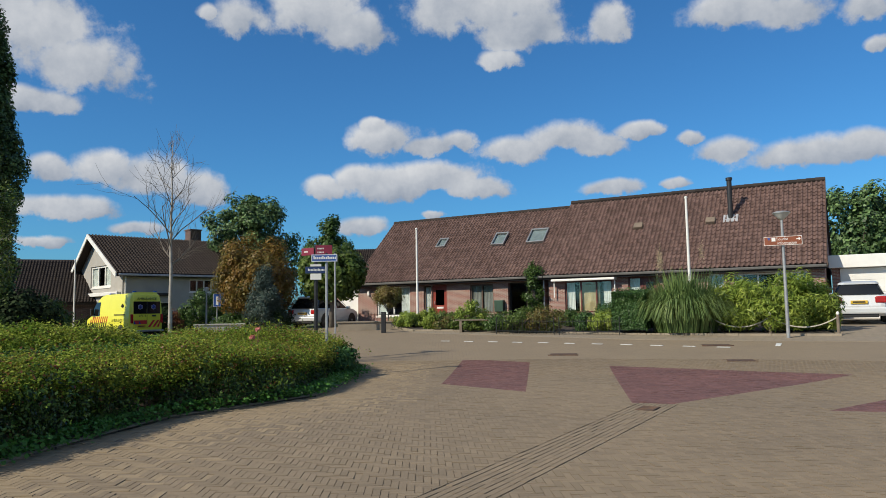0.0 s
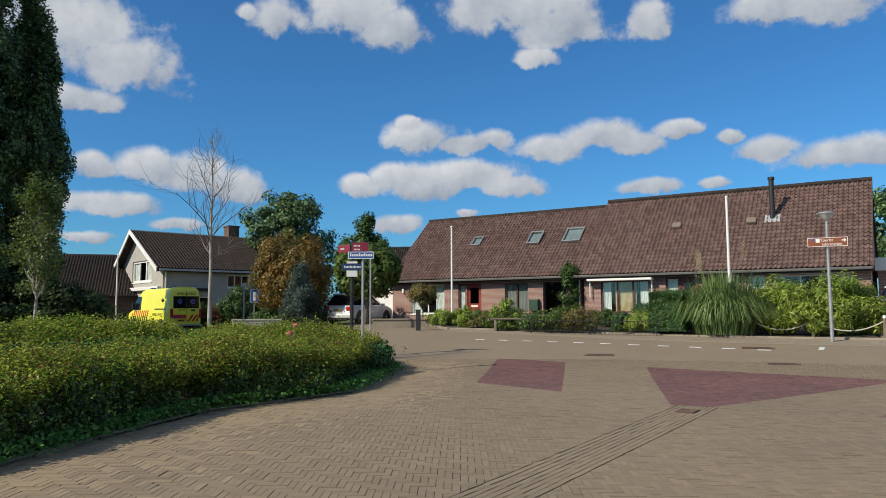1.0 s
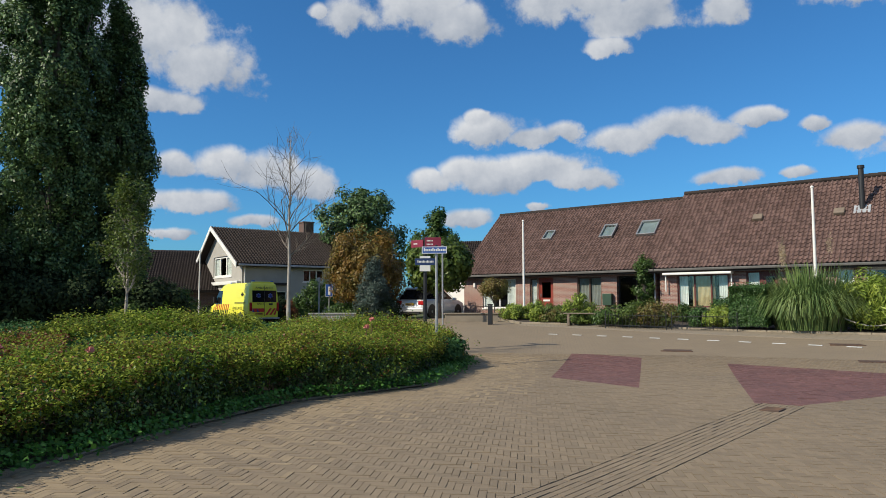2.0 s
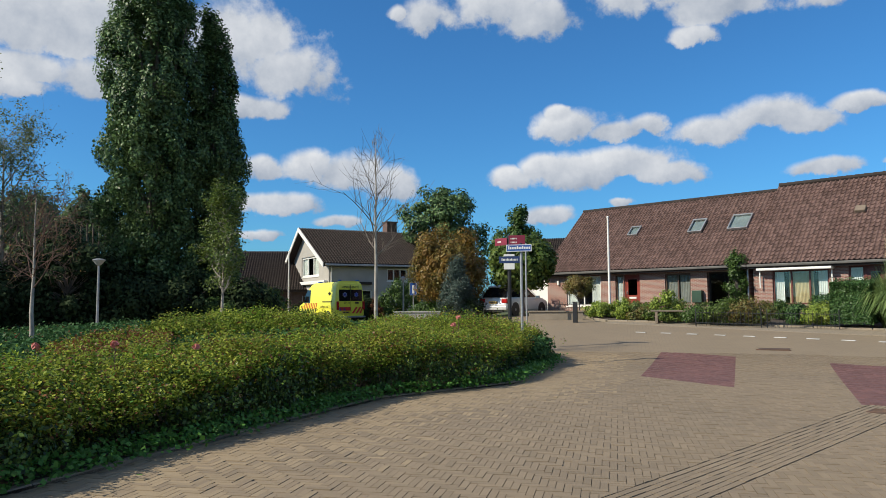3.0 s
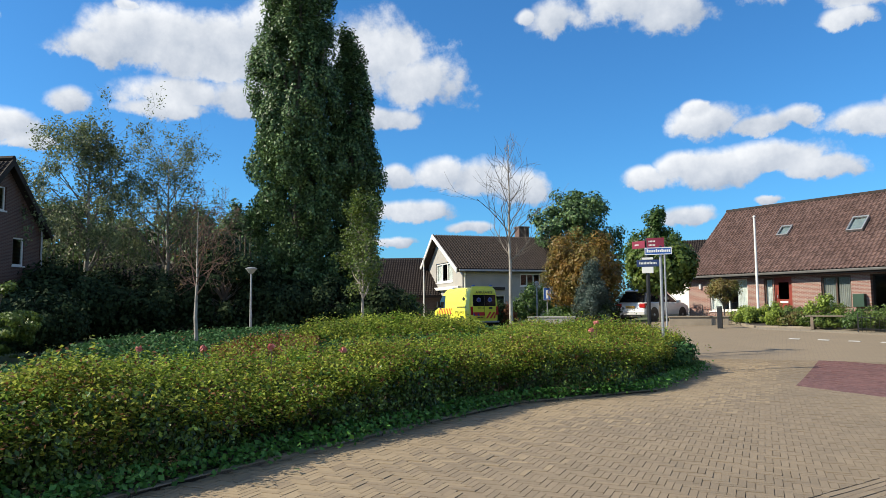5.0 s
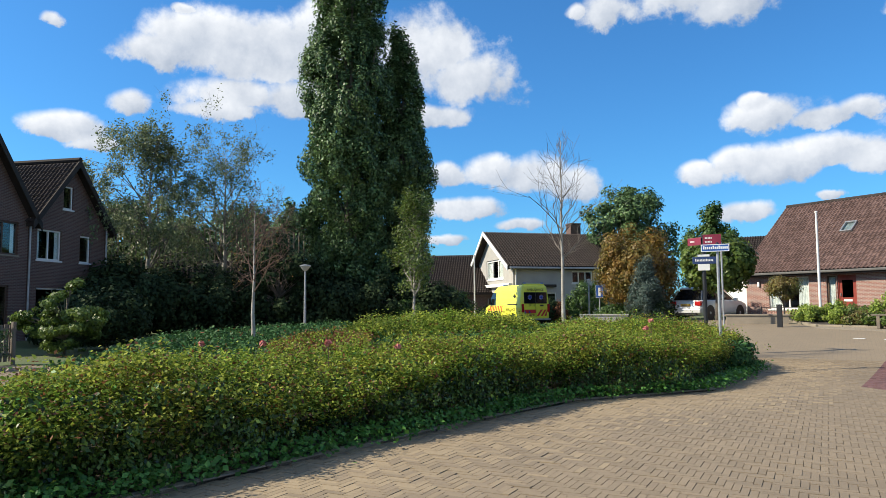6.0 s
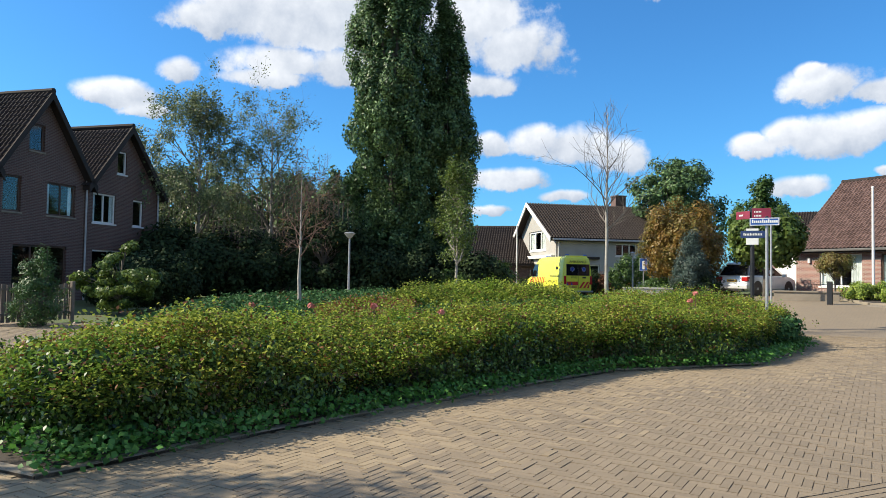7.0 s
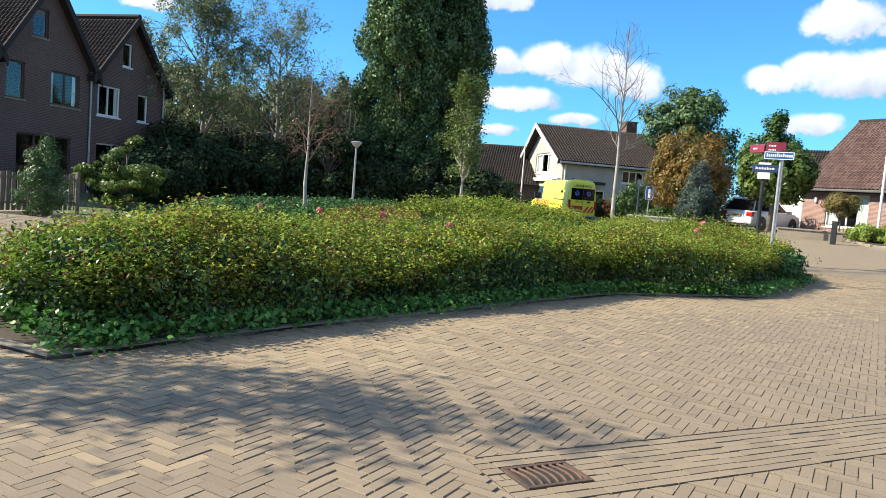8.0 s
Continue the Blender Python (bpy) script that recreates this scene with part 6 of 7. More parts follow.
fence(polar(-4.5, 26.6), polar(-9.0, 26.0), 0.55, BLACK, "low black metal garden fence", 0.12, 0.009, stout=0.015)
fence(polar(-9.4, 25.9), polar(-14.0, 25.6), 0.55, BLACK, "low black metal garden fence before the shrubs", 0.12, 0.009, stout=0.015)
fence(polar(5.6, 31.5), polar(2.9, 31.5), 0.65, BLACK, "low black metal fence by the drive", 0.12, 0.009, stout=0.015)
fence(polar(60.7, 21.5), polar(66.5, 20.0), 0.95, WOOD, "weathered grey picket fence before the brown houses", 0.14, 0.1, solid=True)


def garden_bench(az, r, turn):
    b = thing("garden_bench", on_ground(az, r, turn, 0.06), "low weathered wooden bench among the garden shrubs", "bench")
    for k in range(3):
        part("slat", Shape().box(-1.1, -0.2 + k * 0.14, 0.38, 1.1, -0.08 + k * 0.14, 0.42, c=0.008), WOOD, b)
    for x in (-0.9, 0.9):
        part("leg", Shape().box(x - 0.05, -0.18, -0.05, x + 0.05, 0.2, 0.379, c=0.01), WOOD, b)
    return b


garden_bench(-3.6, 27.6, -14)

# ---- garden plants ----
def bush(az, r, w, h, leaf, count, size, label, name="shrub", clump=0.2, clumps=60, wide=0.6, deep=None, base=0.5):
    deep = deep or w
    return leafy(name, *polar(az, r), label, "shrub", leaf, [((0, 0, h * base * 0.92), (w / 2, deep / 2, h * 0.46))], count, size, trunk=(0.03, h), clump=clump, clumps=clumps, wide=wide, z0=0.05)


def boxed(az, r, w, d, h, turn, label, leaf=L_DARK, count=9000):
    c, s = math.cos(radians(turn)), math.sin(radians(turn))
    x, y = polar(az, r)
    pts = [(x + a * c - b * s, y + a * s + b * c) for a, b in ((-w / 2, -d / 2), (w / 2, -d / 2), (w / 2, d / 2), (-w / 2, d / 2))]
    return hedge("clipped_hedge", pts, h, [(leaf, 1.0, "leaves")], count, 0.06, label, rough=0.05, inner=0.16)


boxed(-15.1, 26.4, 1.15, 1.5, 1.4, -30, "tall clipped dark green hedge block", leaf=L_CONIFER, count=42000)


def pampas(az, r, h, w, label):
    g = thing("pampas_grass", on_ground(az, r, 0, 0.03), label, "ornamental grass")
    n = 4300
    out = []
    for i in range(n):
        a, lean = RNG.uniform(0, 6.283), RNG.uniform(0.15, 1.08) ** 0.7
        ln = h * RNG.uniform(0.75, 1.15)
        d = Vector((math.cos(a), math.sin(a), 0))
        side = Vector((-d.y, d.x, 0))
        b = d * RNG.uniform(0, w * 0.3) + side * RNG.uniform(-0.1, 0.1)
        prev, pw = b, 0.012
        for k in range(1, 6):
            t = k / 5
            p = b + d * (w * 0.3 * lean * t ** 1.2) + Vector((0, 0, ln * (t * 1.25 - lean * 1.02 * t ** 2.6)))
            wd = 0.017 * (1 - t * t) + 0.003
            out.append([prev - side * pw, prev + side * pw, p + side * wd, p - side * wd])
            prev, pw = p, wd
    quads("grass", np.array([[tuple(c) for c in q] for q in out]), L_REED, g, kind="stuff")
    for a, ln in ((0.4, 2.75), (2.6, 2.5), (2.9, 2.6), (3.3, 2.3)):
        d = Vector((math.cos(a), math.sin(a) * 0.5, 0))
        s = Shape().pipe([(0, 0, 0.4), d * 0.3 + Vector((0, 0, ln * 0.6)), d * 0.75 + Vector((0, 0, ln))], [0.008, 0.007, 0.005], 5)
        st = part("flower_stem", s, TWIG, g)
        c = np.array(d * 0.8) + np.array([0, 0, ln])
        pts = c + RNG.normal(0, 1, (260, 3)) * np.array([0.05, 0.05, 0.17])
        quads("plume", leaf_quads(pts, RNG.normal(0, 1, (260, 3)), 0.06, wide=0.2), material("straw_plume", (0.45, 0.36, 0.24), 0.9), st)
    return g


pampas(-18.8, 26.3, 2.05, 3.5, "huge arching green pampas grass clump with straw plumes")
# bamboo: several arching clumps
for az, r, w, h in ((-22.6, 26.4, 1.9, 2.0), (-24.6, 26.2, 2.2, 2.05), (-26.6, 26.5, 2.0, 2.0), (-27.6, 26.6, 1.3, 1.6)):
    bush(az, r, w, h, L_LIME, 7000, 0.17, "bright yellow-green bamboo thicket behind the rope", "bamboo", clump=0.28, clumps=80, wide=0.24)
bush(-28.1, 27.2, 1.0, 1.7, L_RUST, 2500, 0.14, "faded straw-coloured grass at the bamboo's end", clump=0.25, clumps=40, wide=0.15)
bush(-13.1, 29.5, 1.2, 1.0, L_CONIFER, 6000, 0.06, "rounded clipped box ball", clump=0.13, clumps=120)
bush(-12.9, 26.6, 1.25, 0.75, L_LIME, 4000, 0.07, "variegated yellow and green low shrub", clump=0.15, clumps=60)
bush(-11.4, 26.7, 0.75, 0.75, L_CONIFER, 3000, 0.07, "small dark green shrub behind the fence", clump=0.14, clumps=45)
bush(-10.3, 29.5, 0.9, 0.7, L_GREEN, 3500, 0.07, "rounded fresh green shrub", clump=0.14, clumps=60)
bush(-8.4, 26.9, 1.45, 1.0, L_RUSSET, 4200, 0.08, "brownish red garden shrub", clump=0.2, clumps=60)
bush(-6.3, 27.0, 1.35, 0.92, L_FRESH, 3200, 0.08, "loose green garden shrub", clump=0.2, clumps=60)
bush(-4.9, 27.6, 1.5, 0.62, L_GREEN, 3200, 0.08, "dark green spreading garden shrub", clump=0.2, clumps=50)
bush(-2.6, 30.0, 1.3, 1.15, L_LIME, 3000, 0.09, "pale grey-green garden shrub", clump=0.18, clumps=60)
bush(-2.4, 28.2, 1.7, 0.42, L_FRESH, 3000, 0.09, "low green border plants", clump=0.16, clumps=50)
bush(-0.6, 29.0, 1.3, 0.48, L_RUSSET, 2800, 0.09, "low reddish border plants", clump=0.16, clumps=50)
bush(0.75, 28.9, 0.55, 0.95, L_LIME, 2600, 0.08, "small yellow conifer shrub", clump=0.13, clumps=45)
bush(2.2, 31.0, 1.7, 0.6, L_LIME, 5000, 0.09, "spreading bright green shrub", clump=0.18, clumps=60)
bush(0.0, 31.5, 1.6, 0.62, L_FRESH, 4000, 0.09, "green perennials beneath the window", clump=0.2, clumps=50)
bush(4.1, 33.0, 1.3, 0.95, L_RUSSET, 5000, 0.08, "round-headed small tree with russet leaves", clump=0.2, clumps=60, base=1.5)
bush(7.6, 15.7, 0.62, 0.68, L_IVY, 4000, 0.09, "dark glossy evergreen bush by the signposts", clump=0.18, clumps=60)
# the climber on the bungalow
cx, cy, cz = ROW @ Vector((-0.55, 0.05, 0))
leafy("climbing_plant", cx, cy, "leafy climbing plant reaching above the eave", "climber", L_GREEN, [((0, 0, 1.2), (0.5, 0.35, 1.0)), ((0.05, 0, 2.3), (0.4, 0.35, 0.75))], 5000, 0.11, trunk=(0.03, 2.5), clump=0.22, clumps=70)
# shrubs before the grey house and along the far road
for az, r, w, h, leaf, lb in ((25.3, 54, 3.0, 1.3, L_DARK, "dark garden hedge before the grey house"), (21.6, 50, 2.8, 1.7, L_DARK, "dark garden shrub before the grey house"), (20.4, 50, 1.4, 1.4, L_RED, "reddish shrub before the grey house"),
                              (18.1, 48, 2.7, 2.9, L_GREEN, "broad green shrub at the corner of the grey house"), (15.6, 40, 2.4, 1.0, L_GREEN, "low green garden shrub"), (13.4, 36.5, 2.2, 1.3, L_DARK, "dark shrub at the foot of the rusty tree"),
                              (29.5, 44, 4.2, 2.6, L_GREEN, "dense green hedge beside the grey house"), (32.0, 39, 2.2, 1.6, L_GREEN, "green shrub under the poplar"), (11.4, 46, 5.0, 3.4, L_DARK, "dark garden hedge beyond the parked car"), (8.4, 47, 4.5, 3.2, L_DARK, "dark garden hedge beyond the parked car")):
    bush(az, r, w, h, leaf, 6000, 0.15, lb, clump=0.35, clumps=70)
# before the brown houses
leafy("shrub", *polar(57.4, 24.0), "light green spreading shrub before the brown house", "shrub", L_FRESH, [((0.1, 0, 0.6), (1.0, 1.0, 0.6)), ((-0.75, -0.3, 0.95), (0.75, 0.7, 0.28)), ((0.65, 0.2, 1.1), (0.75, 0.7, 0.3)), ((-0.2, -0.2, 1.45), (0.7, 0.6, 0.32)), ((0.2, 0.1, 1.85), (0.4, 0.4, 0.3))], 9000, 0.11, trunk=(0.04, 1.6), clump=0.19, clumps=110, z0=0.05, tall=0.6)
bush(54.8, 26.0, 2.4, 2.1, L_DARK, 7000, 0.13, "green shrub in the shade of the brown house", clump=0.35, clumps=80)
leafy("small_conifer", *polar(62.6, 19.5), "small green conifer by the picket fence", "tree", L_CONIFER, [((0, 0, 0.55), (0.65, 0.65, 0.6)), ((0, 0, 1.15), (0.4, 0.4, 0.5)), ((0, 0, 1.6), (0.16, 0.16, 0.3))], 8000, 0.09, trunk=(0.05, 1.6), clump=0.16, clumps=130, wide=0.25)
# herbs along the kerb of the island and roses
edge_pts, edge_n = [], []
for (ax, ay), (bx, by) in zip(BED[:9], BED[1:10]):
    k = int(420 * math.hypot(bx - ax, by - ay))
    t = RNG.uniform(0, 1, k)
    off = RNG.normal(0.07, 0.13, k)
    nx, ny = -(by - ay), bx - ax
    q = math.hypot(nx, ny)
    keep = np.array([noise.noise(Vector((ax + (bx - ax) * u, ay + (by - ay) * u, 3.0)) * 1.3) > -0.5 for u in t])
    p = np.stack([ax + (bx - ax) * t + nx / q * off, ay + (by - ay) * t + ny / q * off, 0.04 + RNG.uniform(0, 0.16, k)], 1)
    edge_pts.append(p[keep])
corner = np.stack([RNG.uniform(-6.4, -4.95, 1700), RNG.uniform(2.5, 3.3, 1700), RNG.uniform(0.03, 0.24, 1700)], 1)
edge_pts.append(corner[inside(corner[:, 0], corner[:, 1], BED)])
ep = np.concatenate(edge_pts)
herbs = thing("herbs", Matrix(), "bright green weeds spilling from the foot of the hedge", "weeds", kind="stuff")
quads("foliage", leaf_quads(ep, np.tile([0.3, 0, 1.0], (len(ep), 1)), 0.055, wide=0.8, loose=0.6), L_HERB, herbs, kind="stuff")


def rose(x, y, z, r):
    f = thing("rose_bloom", Matrix.Translation((x, y, z)), "single pink-red rose bloom above the hedge", "flower", "rose blooms")
    n = 26
    a = RNG.uniform(0, 6.283, n)
    d = np.stack([np.cos(a), np.sin(a), RNG.uniform(-0.3, 0.8, n)], 1)
    quads("bloom", leaf_quads(unit(d) * r * 0.55, unit(d), r * 1.1, wide=0.9, loose=0.3), PETAL, f)
    part("stem", Shape().tube((0, 0, -0.3), (0, 0, -0.01), 0.005, 0.004, 5), TWIG, f)


for az, r, z in ((13.5, 12.6, 1.14), (13.9, 12.4, 1.02), (39.0, 8.2, 1.0), (44.0, 8.6, 0.98), (48.5, 9.5, 0.95), (35.0, 17.5, 0.8), (36.0, 17.0, 0.78), (37.0, 17.2, 0.76), (33.5, 9.0, 0.9)):
    rose(*polar(az, r), z, 0.055)
# young tree at the near corner whose shade falls on the road
tree(-8.1, -0.5, 4.9, "young street tree whose leafy crown shades the paving", BARK_PALE, L_GREEN, clear=0.34, trunk_r=0.07, limbs=22, limb_len=1.2, level=2, spread=0.6, up=0.05, kids=4, taper=0.45, count=2900, size=0.11, puff=0.15, clumpy=0.3)

# ---- houses further off ----
def plain_house(m, w, d, eave, ridge, wall, roof_mat, label):
    h = thing("house", m, label, "house")
    part("wall", Shape().box(-w / 2, 0.3, -0.3, w / 2, d - 0.3, eave), wall, h)
    s = Shape()
    s.v = [(-w / 2 - 0.3, 0, eave - 0.1), (w / 2 + 0.3, 0, eave - 0.1), (w / 2 + 0.3, d / 2, ridge), (-w / 2 - 0.3, d / 2, ridge), (w / 2 + 0.3, d, eave - 0.1), (-w / 2 - 0.3, d, eave - 0.1)]
    s.v += [(a, b, c - 0.15) for a, b, c in s.v]
    s.f = [(0, 1, 2, 3), (3, 2, 4, 5), (7, 6, 9, 8), (8, 9, 11, 10), (0, 6, 7, 1), (1, 7, 8, 2), (2, 8, 10, 4), (4, 10, 11, 5), (5, 11, 9, 3), (3, 9, 6, 0)]
    part("roof", s, roof_mat, h)
    for xx in (-w / 2, w / 2 - 0.2):
        g = Shape()
        g.v = [(xx, 0.3, eave), (xx, d - 0.3, eave), (xx, d / 2, ridge - 0.3)] + [(xx + 0.2, 0.3, eave), (xx + 0.2, d - 0.3, eave), (xx + 0.2, d / 2, ridge - 0.3)]
        g.f = [(0, 1, 2), (5, 4, 3), (0, 3, 4, 1), (1, 4, 5, 2), (2, 5, 3, 0)]
        part("gable_wall", g, wall, h)
    tiled(h, Matrix.Translation((-w / 2 - 0.3, 0, eave - 0.1)) @ Matrix.Rotation(math.atan2(ridge - eave + 0.1, d / 2), 4, "X"), w + 0.6, math.hypot(ridge - eave + 0.1, d / 2), roof_mat)
    return h


plain_house(on_ground(29.5, 58, 22, 0), 9, 9, 2.4, 5.7, BRICK_BROWN, TILE_DARK, "brick house with a dark brown tiled roof behind hedges")
plain_house(on_ground(5.6, 62, -4, 0), 9, 8, 2.8, 6.4, BRICK_BROWN, TILE_DARK, "house with a dark tiled roof behind the garden trees")
plain_house(on_ground(-39.0, 43, -30, 0), 8, 8, 2.6, 5.4, BRICK_RED, TILE_DARK, "neighbouring brick house beyond the garage")
slat = plain_house(on_ground(49.0, 46, 52, 0), 15, 8, 2.6, 4.4, BRICK_BROWN, TILE_DARK, "dark house behind a tall slatted timber screen")
for i in range(46):
    x = -7.3 + i * 0.32
    part("slat", Shape().box(x, -0.32, 2.0, x + 0.09, -0.25, 6.1 + 0.1 * math.sin(i), c=0.01), WOOD, slat)
gd = thing("garage", Matrix.Translation((*polar(6.5, 43.0), 0.75)) @ Matrix.Rotation(radians(-28), 4, "Z"), "white garage door beside the bungalow", "garage")
part("garage_door", Shape().box(-1.3, 0.0, 0.0, 1.3, 0.08, 2.1, c=0.01), WHITE, gd)
part("wall", Shape().box(-1.7, 0.1, 0.0, 1.6, 5, 2.5), BRICK_RED, gd)
part("fascia", Shape().box(-1.75, -0.1, 2.15, 1.65, 5.1, 2.6, c=0.02), WHITE, gd)

# ---- paving details, pieces last ----
GUT_A, GUT_D = Vector((-1.79, 2.82)), Vector((0.515, 0.857)).normalized()
GUT_N = Vector((GUT_D.y, -GUT_D.x))
GUT_W = 0.54
GUT_L = 9.42


def gut_side(x, y):
    return (x - GUT_A.x) * GUT_N.x + (y - GUT_A.y) * GUT_N.y, (x - GUT_A.x) * GUT_D.x + (y - GUT_A.y) * GUT_D.y


def clip(poly, keep):
    """Part of a polygon where keep(p) >= 0."""
    out = []
    for i in range(len(poly)):
        a, b = poly[i], poly[(i + 1) % len(poly)]
        ka, kb = keep(a), keep(b)
        if ka >= 0:
            out.append(a)
        if (ka >= 0) != (kb >= 0):
            t = ka / (ka - kb)
            out.append((a[0] + (b[0] - a[0]) * t, a[1] + (b[1] - a[1]) * t))
    return out


def split(poly, convex):
    """The part of a polygon within a convex outline, and the parts outside it."""
    cx, cy = sum(p[0] for p in convex) / len(convex), sum(p[1] for p in convex) / len(convex)
    outs = []
    for i in range(len(convex)):
        (ax, ay), (bx, by) = convex[i], convex[(i + 1) % len(convex)]
        s = 1.0 if (bx - ax) * (cy - ay) - (by - ay) * (cx - ax) > 0 else -1.0
        q = clip(poly, lambda p: -s * ((bx - ax) * (p[1] - ay) - (by - ay) * (p[0] - ax)))
        if len(q) > 2:
            outs.append(q)
        poly = clip(poly, lambda p: s * ((bx - ax) * (p[1] - ay) - (by - ay) * (p[0] - ax)))
        if len(poly) < 3:
            return [], outs
    return poly, outs


SINGLE = (-3.35, -1.15, 2.1, 3.9)               # the stretch laid brick by brick


def pave():
    L, W, gap = 0.2, 0.065, 0.0058
    turn = radians(2.0)
    c, s = math.cos(turn), math.sin(turn)
    buff, red, sandy = Shape(), Shape(), Shape()
    rim = np.array(BED[:11])
    rim = np.concatenate([rim[:-1] * (1 - t) + rim[1:] * t for t in np.linspace(0, 1, 12)])
    one = Shape()
    k = 0.0035
    top = [(-L / 2 + gap / 2 + k, -W / 2 + gap / 2 + k), (L / 2 - gap / 2 - k, -W / 2 + gap / 2 + k), (L / 2 - gap / 2 - k, W / 2 - gap / 2 - k), (-L / 2 + gap / 2 + k, W / 2 - gap / 2 - k)]
    low = [(-L / 2 + gap / 2, -W / 2 + gap / 2), (L / 2 - gap / 2, -W / 2 + gap / 2), (L / 2 - gap / 2, W / 2 - gap / 2), (-L / 2 + gap / 2, W / 2 - gap / 2)]
    one.v = [(x, y, 0) for x, y in top] + [(x, y, -k) for x, y in low] + [(x, y, -0.03) for x, y in low]
    one.f = [(0, 1, 2, 3)] + [(i + 4, (i + 1) % 4 + 4, (i + 1) % 4, i) for i in range(4)] + [(i + 8, (i + 1) % 4 + 8, (i + 1) % 4 + 4, i + 4) for i in range(4)]
    one_me = one.mesh("paver", PAVER_ONE)
    road = bpy.data.objects["road"]
    singles = 0
    bed_in = [(x, y) for x, y in BED]
    cells = []
    for i in range(-200, 330):
        for j in range(-110, 75):
            # one brick along x and one along y in each cell
            for kind in (0, 1):
                if kind == 0:
                    x, y = i * W + j * L + L / 2, i * W - j * L + W / 2
                else:
                    x, y = i * W + j * L + L + W / 2, i * W - j * L + W - L / 2
                x = -x
                cells.append((x * c - y * s, x * s + y * c, kind))
    arr = np.array(cells)
    r, az = np.hypot(arr[:, 0], arr[:, 1]), np.degrees(np.arctan2(-arr[:, 0], arr[:, 1]))
    ok = (r < 19) & (r > 1.9) & (az > -40) & (az < 74) & ~inside(arr[:, 0], arr[:, 1], bed_in) & inside(arr[:, 0], arr[:, 1], ROAD)
    arr = arr[ok]
    ZONES = [(q, min(p[0] for p in q), max(p[0] for p in q), min(p[1] for p in q), max(p[1] for p in q)) for q in (QUAD, TRI, TRI_2)]
    for x, y, kind in arr:
        a = turn + (math.pi / 2 if kind else 0)
        ca, sa = math.cos(a), math.sin(a)
        z = rise(x, y) + RNG.normal(0, 0.0016)
        n, d = gut_side(x, y)
        near_gut = -0.12 < n < GUT_W + 0.12 and -0.12 < d < GUT_L + 0.12
        if SINGLE[0] < x < SINGLE[1] and SINGLE[2] < y < SINGLE[3] and not near_gut and singles < 300:
            ob = new("paver", one_me)
            ob.parent = road
            ob.matrix_local = Matrix.Translation((x, y, z)) @ Matrix.Rotation(a + RNG.normal(0, 0.008), 4, "Z") @ Matrix.Rotation(RNG.normal(0, 0.008), 4, "X")
            singles += 1
            continue
        poly = [(x + px * ca - py * sa, y + px * sa + py * ca) for px, py in low]
        if near_gut:
            parts = []
            for keep in (lambda p: -0.012 - gut_side(*p)[0], lambda p: gut_side(*p)[0] - GUT_W - 0.012):
                q = clip(poly, keep)
                if len(q) > 2:
                    parts.append(q)
            if d < 0 or d > GUT_L:
                q = clip(poly, (lambda p: -0.012 - gut_side(*p)[1]) if d < 0 else (lambda p: gut_side(*p)[1] - GUT_L - 0.012))
                parts = [q] if len(q) > 2 else []
        else:
            parts = [poly]
        off = np.hypot(rim[:, 0] - x, rim[:, 1] - y).min()          # sand lies along the kerb, where few wheels pass
        dusty = RNG.uniform(0, 1) < np.interp(off + 0.35 * noise.noise(Vector((x * 0.8, y * 0.8, 2.0))), (0.5, 1.0, 2.2), (0.95, 0.8, 0.0))
        plain = sandy if dusty else buff
        pieces = [(q, plain) for q in parts]
        for zone in ZONES:
            if zone[1] - 0.25 < x < zone[2] + 0.25 and zone[3] - 0.25 < y < zone[4] + 0.25:
                pieces = []
                for q in parts:
                    within, without = split(q, zone[0])
                    pieces += [(within, red)] * (len(within) > 2) + [(o, buff) for o in without]
        tx, ty = RNG.normal(0, 0.004), RNG.normal(0, 0.004)
        for q, sh in pieces:
            m = len(q)
            sh.add([(px, py, z + (px - x) * tx + (py - y) * ty) for px, py in q] + [(px, py, z - 0.02) for px, py in q], [tuple(range(m))] + [(i, i + m, (i + 1) % m + m, (i + 1) % m) for i in range(m)])
    part("pavers", buff, PAVER, road, kind="stuff")
    part("sandy_pavers", sandy, PAVER_SANDY, road, "paler sand-dusted pavers along the kerb", kind="stuff")
    part("red_pavers", red, RED_PAVER, road, "dark red clay pavers in a triangle and a square", kind="stuff")
    # the gutter: courses laid lengthwise
    g = Shape()
    rows = 8
    wrow = GUT_W / rows
    for k in range(rows):
        t = -RNG.uniform(0, 0.2)
        while t < GUT_L:
            a, b = max(t, 0) + 0.004, min(t + 0.207, GUT_L) - 0.004
            t += 0.207
            n0, n1 = k * wrow + 0.0045, (k + 1) * wrow - 0.0045
            pieces = [(a, b)]
            for g0, g1, mid in ((0.096, 0.478, 0.28), (8.649, 9.031, 0.27)):      # cut round the grates
                if n1 > mid - 0.125 and n0 < mid + 0.125:
                    pieces = [q for u, w in pieces for q in ((u, min(w, g0)), (max(u, g1), w))]
            sink = 0.003 * math.sin(math.pi * (k + 0.5) / rows)
            for a, b in pieces:
                if b - a < 0.02:
                    continue
                pts = [GUT_A + GUT_D * dd + GUT_N * nn for dd, nn in ((a, n0), (a, n1), (b, n1), (b, n0))]
                z = rise(pts[0].x, pts[0].y) - sink + RNG.uniform(-0.002, 0.003)
                g.add([(p.x, p.y, z) for p in pts] + [(p.x, p.y, z - 0.02) for p in pts], [(3, 2, 1, 0)] + [(i, (i + 1) % 4, (i + 1) % 4 + 4, i + 4) for i in range(4)])
    part("gutter_pavers", g, PAVER, road, kind="stuff")


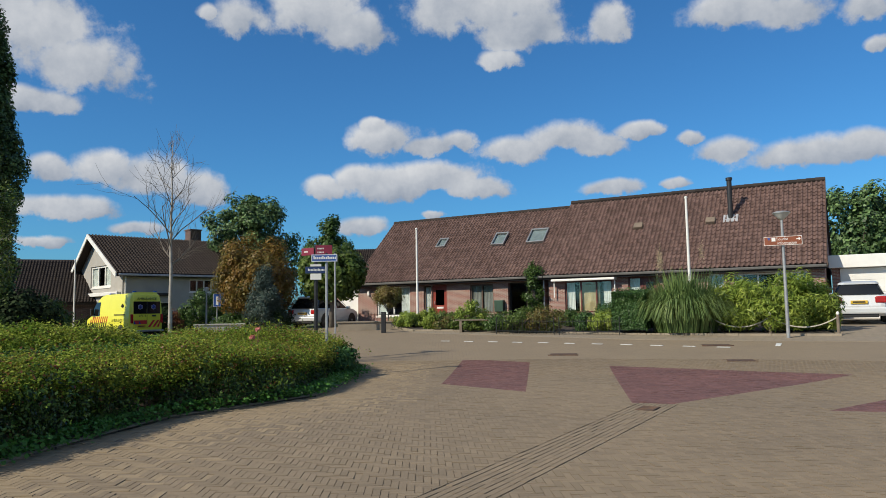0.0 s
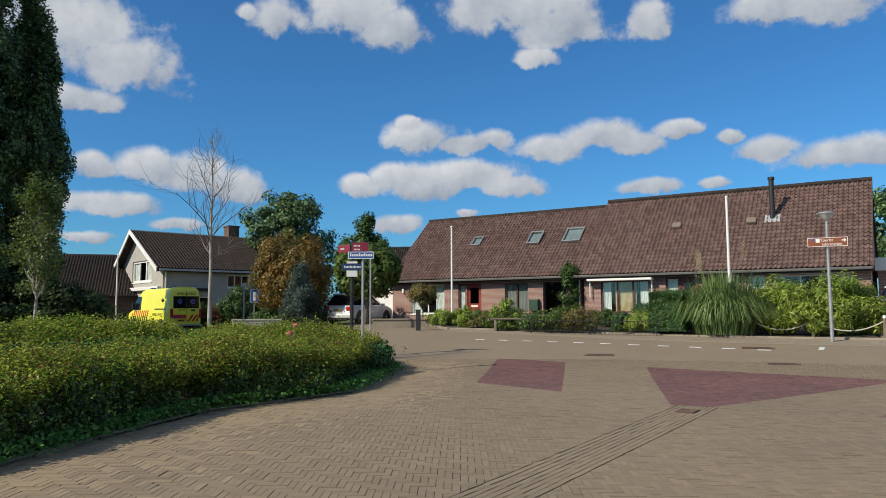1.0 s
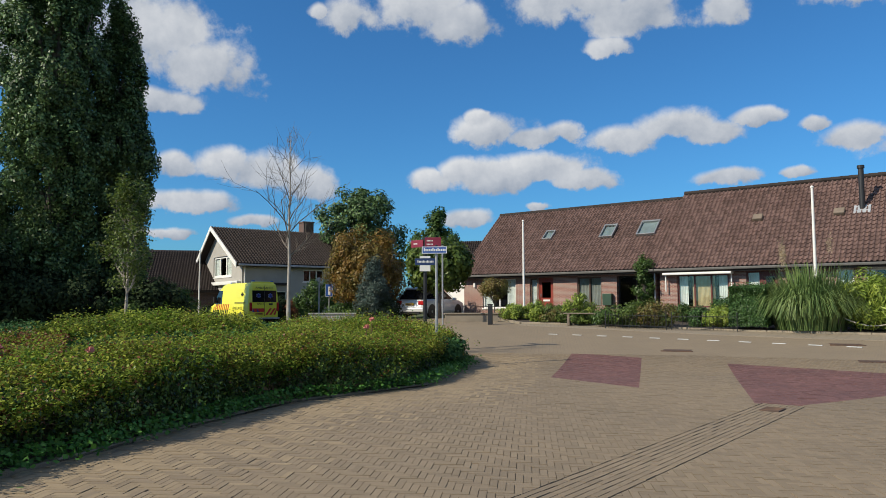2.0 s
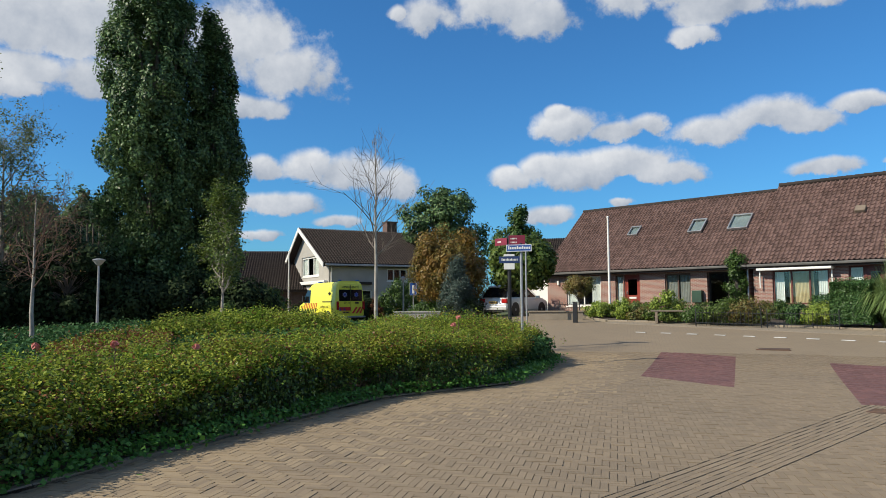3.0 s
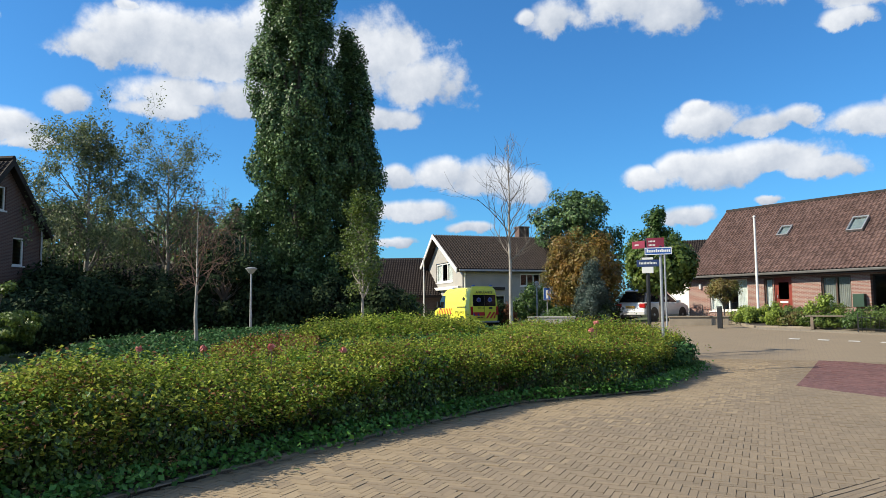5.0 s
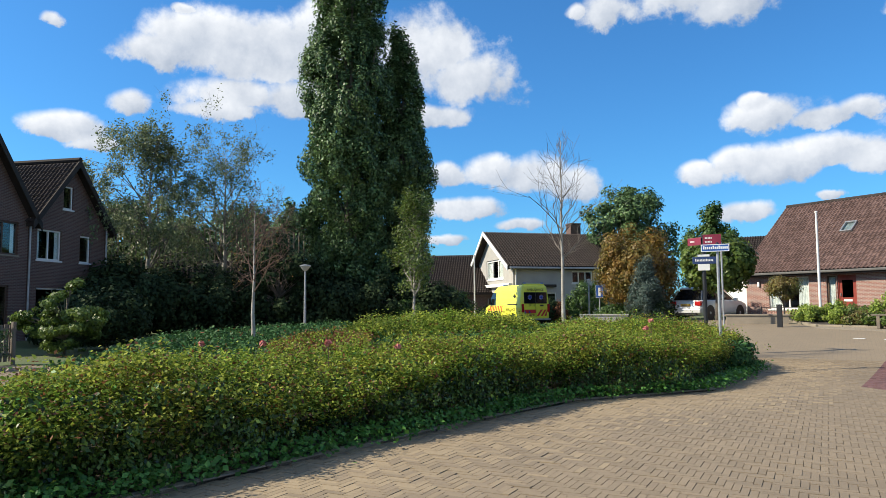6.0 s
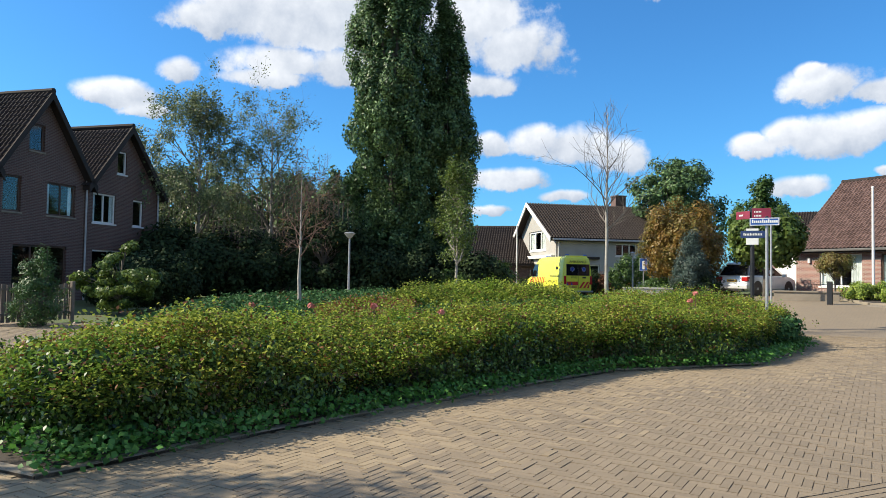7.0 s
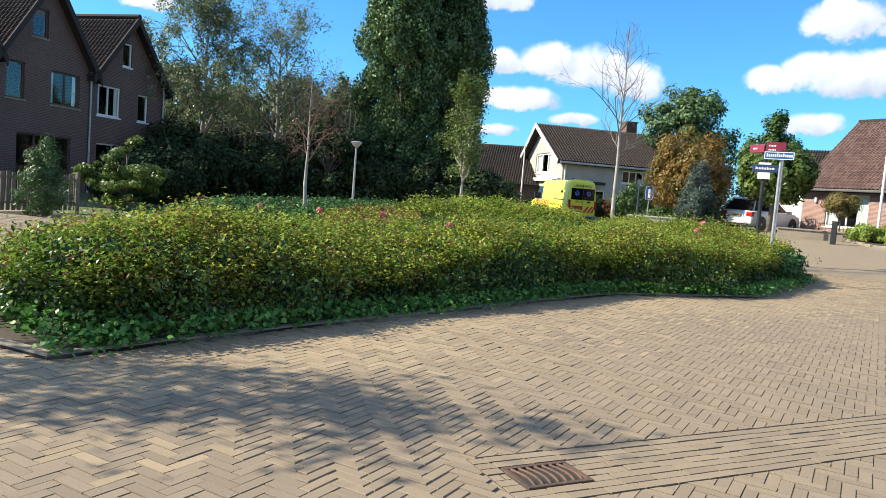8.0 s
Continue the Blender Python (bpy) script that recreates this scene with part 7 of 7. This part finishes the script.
def grate(d, n, label):
    """A cast iron gully with curved bars, set in the gutter."""
    p = GUT_A + GUT_D * d + GUT_N * n
    ob = thing("drain_grate", Matrix.Translation((p.x, p.y, rise(p.x, p.y) + 0.002)) @ Matrix.Rotation(math.atan2(GUT_D.y, GUT_D.x), 4, "Z"), label, "drain", "drain grates")
    part("rim", Shape().box(-0.185, -0.125, -0.03, 0.185, -0.1, 0.006, c=0.004).box(-0.185, 0.1, -0.03, 0.185, 0.125, 0.006, c=0.004).box(-0.185, -0.1, -0.03, -0.16, 0.1, 0.006, c=0.004).box(0.16, -0.1, -0.03, 0.185, 0.1, 0.006, c=0.004), IRON, ob)
    for i in range(7):
        x = -0.135 + i * 0.045
        pts = [Vector((x + 0.018 * math.sin(t * 0.45), -0.1 + 0.025 * t, -0.001)) for t in range(9)]
        part("bar", Shape().pipe(pts, [0.0085] * 9, 6), IRON, ob)
    # thin black plate, painted as the shade down in the gully
    part("pit_shade", Shape().box(-0.16, -0.1, -0.008, 0.16, 0.1, -0.0072), DARK, ob)
    return ob


strip = [GUT_A + GUT_D * d + GUT_N * n for d, n in ((0, -0.01), (0, GUT_W + 0.01), (GUT_L, GUT_W + 0.01), (GUT_L, -0.01))]
drape("gutter_bed", [tuple(p) for p in strip], -0.0064, SOIL, "dark joint bed of the paved gutter", step=1.0)
grate(0.287, 0.28, "rusty cast iron gully grate with curved bars")
grate(8.84, 0.27, "cast iron gully grate at the red triangle")
# the white broken line along the footpath
p0, p1 = Vector((0.22, 24.24)), Vector((7.18, 20.78))


def along_line(t):
    return p0.lerp(p1, t) + Vector((0, 0.31)) * 4 * t * (1 - t)


for i in range(11):
    a, b = along_line(i / 9 - 0.021), along_line(i / 9 + 0.021)
    m = (b - a).normalized()
    q = Vector((-m.y, m.x)) * 0.06
    drape("road_line", [tuple(a - q), tuple(b - q), tuple(b + q), tuple(a + q)], 0.008, ROAD_PAINT, "short white painted road dash", step=5, thick=0.008, category="road marking")
drape("road_line", [(9.3, 20.05), (9.42, 20.0), (9.75, 20.6), (9.62, 20.66)], 0.008, ROAD_PAINT, "short white painted cross mark", step=5, thick=0.008, category="road marking")
for x, y, w, d in ((3.42, 19.8, 0.7, 0.5), (7.2, 17.3, 0.6, 0.4), (8.0, 20.9, 0.75, 0.5)):
    mh = thing("manhole_cover", Matrix.Translation((x, y, rise(x, y))) @ Matrix.Rotation(radians(-12), 4, "Z"), "dark rectangular iron manhole cover in the road", "manhole cover")
    part("cover", Shape().box(-w / 2, -d / 2, -0.03, w / 2, d / 2, 0.009, c=0.004), IRON, mh)
    part("rim", Shape().box(-w / 2 - 0.05, -d / 2 - 0.05, -0.03, w / 2 + 0.05, -d / 2 - 0.005, 0.007, c=0.003).box(-w / 2 - 0.05, d / 2 + 0.005, -0.03, w / 2 + 0.05, d / 2 + 0.05, 0.007, c=0.003), IRON, mh)
# kerb stones round the island and along the gardens
def kerb_line(pts, wide, high, owner, length=0.9, closed=False):
    unit_s = Shape().box(0, 0, -0.1, 1, wide, high, c=0.012)
    me = unit_s.mesh("kerbstone", KERB)
    for (ax, ay), (bx, by) in zip(pts, pts[1:]):
        d = math.hypot(bx - ax, by - ay)
        n = max(1, round(d / length))
        for i in range(n):
            t = i / n
            x, y = ax + (bx - ax) * t, ay + (by - ay) * t
            ob = new("kerbstone", me)
            ob.parent = owner
            ob.matrix_local = Matrix.Translation((x, y, rise(x, y) - 0.002)) @ Matrix.Rotation(math.atan2(by - ay, bx - ax), 4, "Z") @ Matrix.Diagonal((d / n - 0.006, 1, 1, 1))


kerb_line(BED[-2:] + BED[:13], 0.10, 0.035, bpy.data.objects["planting_bed"])
kerb_line([(12.25, 22.02), (7.1, 24.72), (2.1, 27.88), (-0.95, 28.87), (-2.7, 34.0)], 0.12, 0.06, bpy.data.objects["front_garden"])
pave()
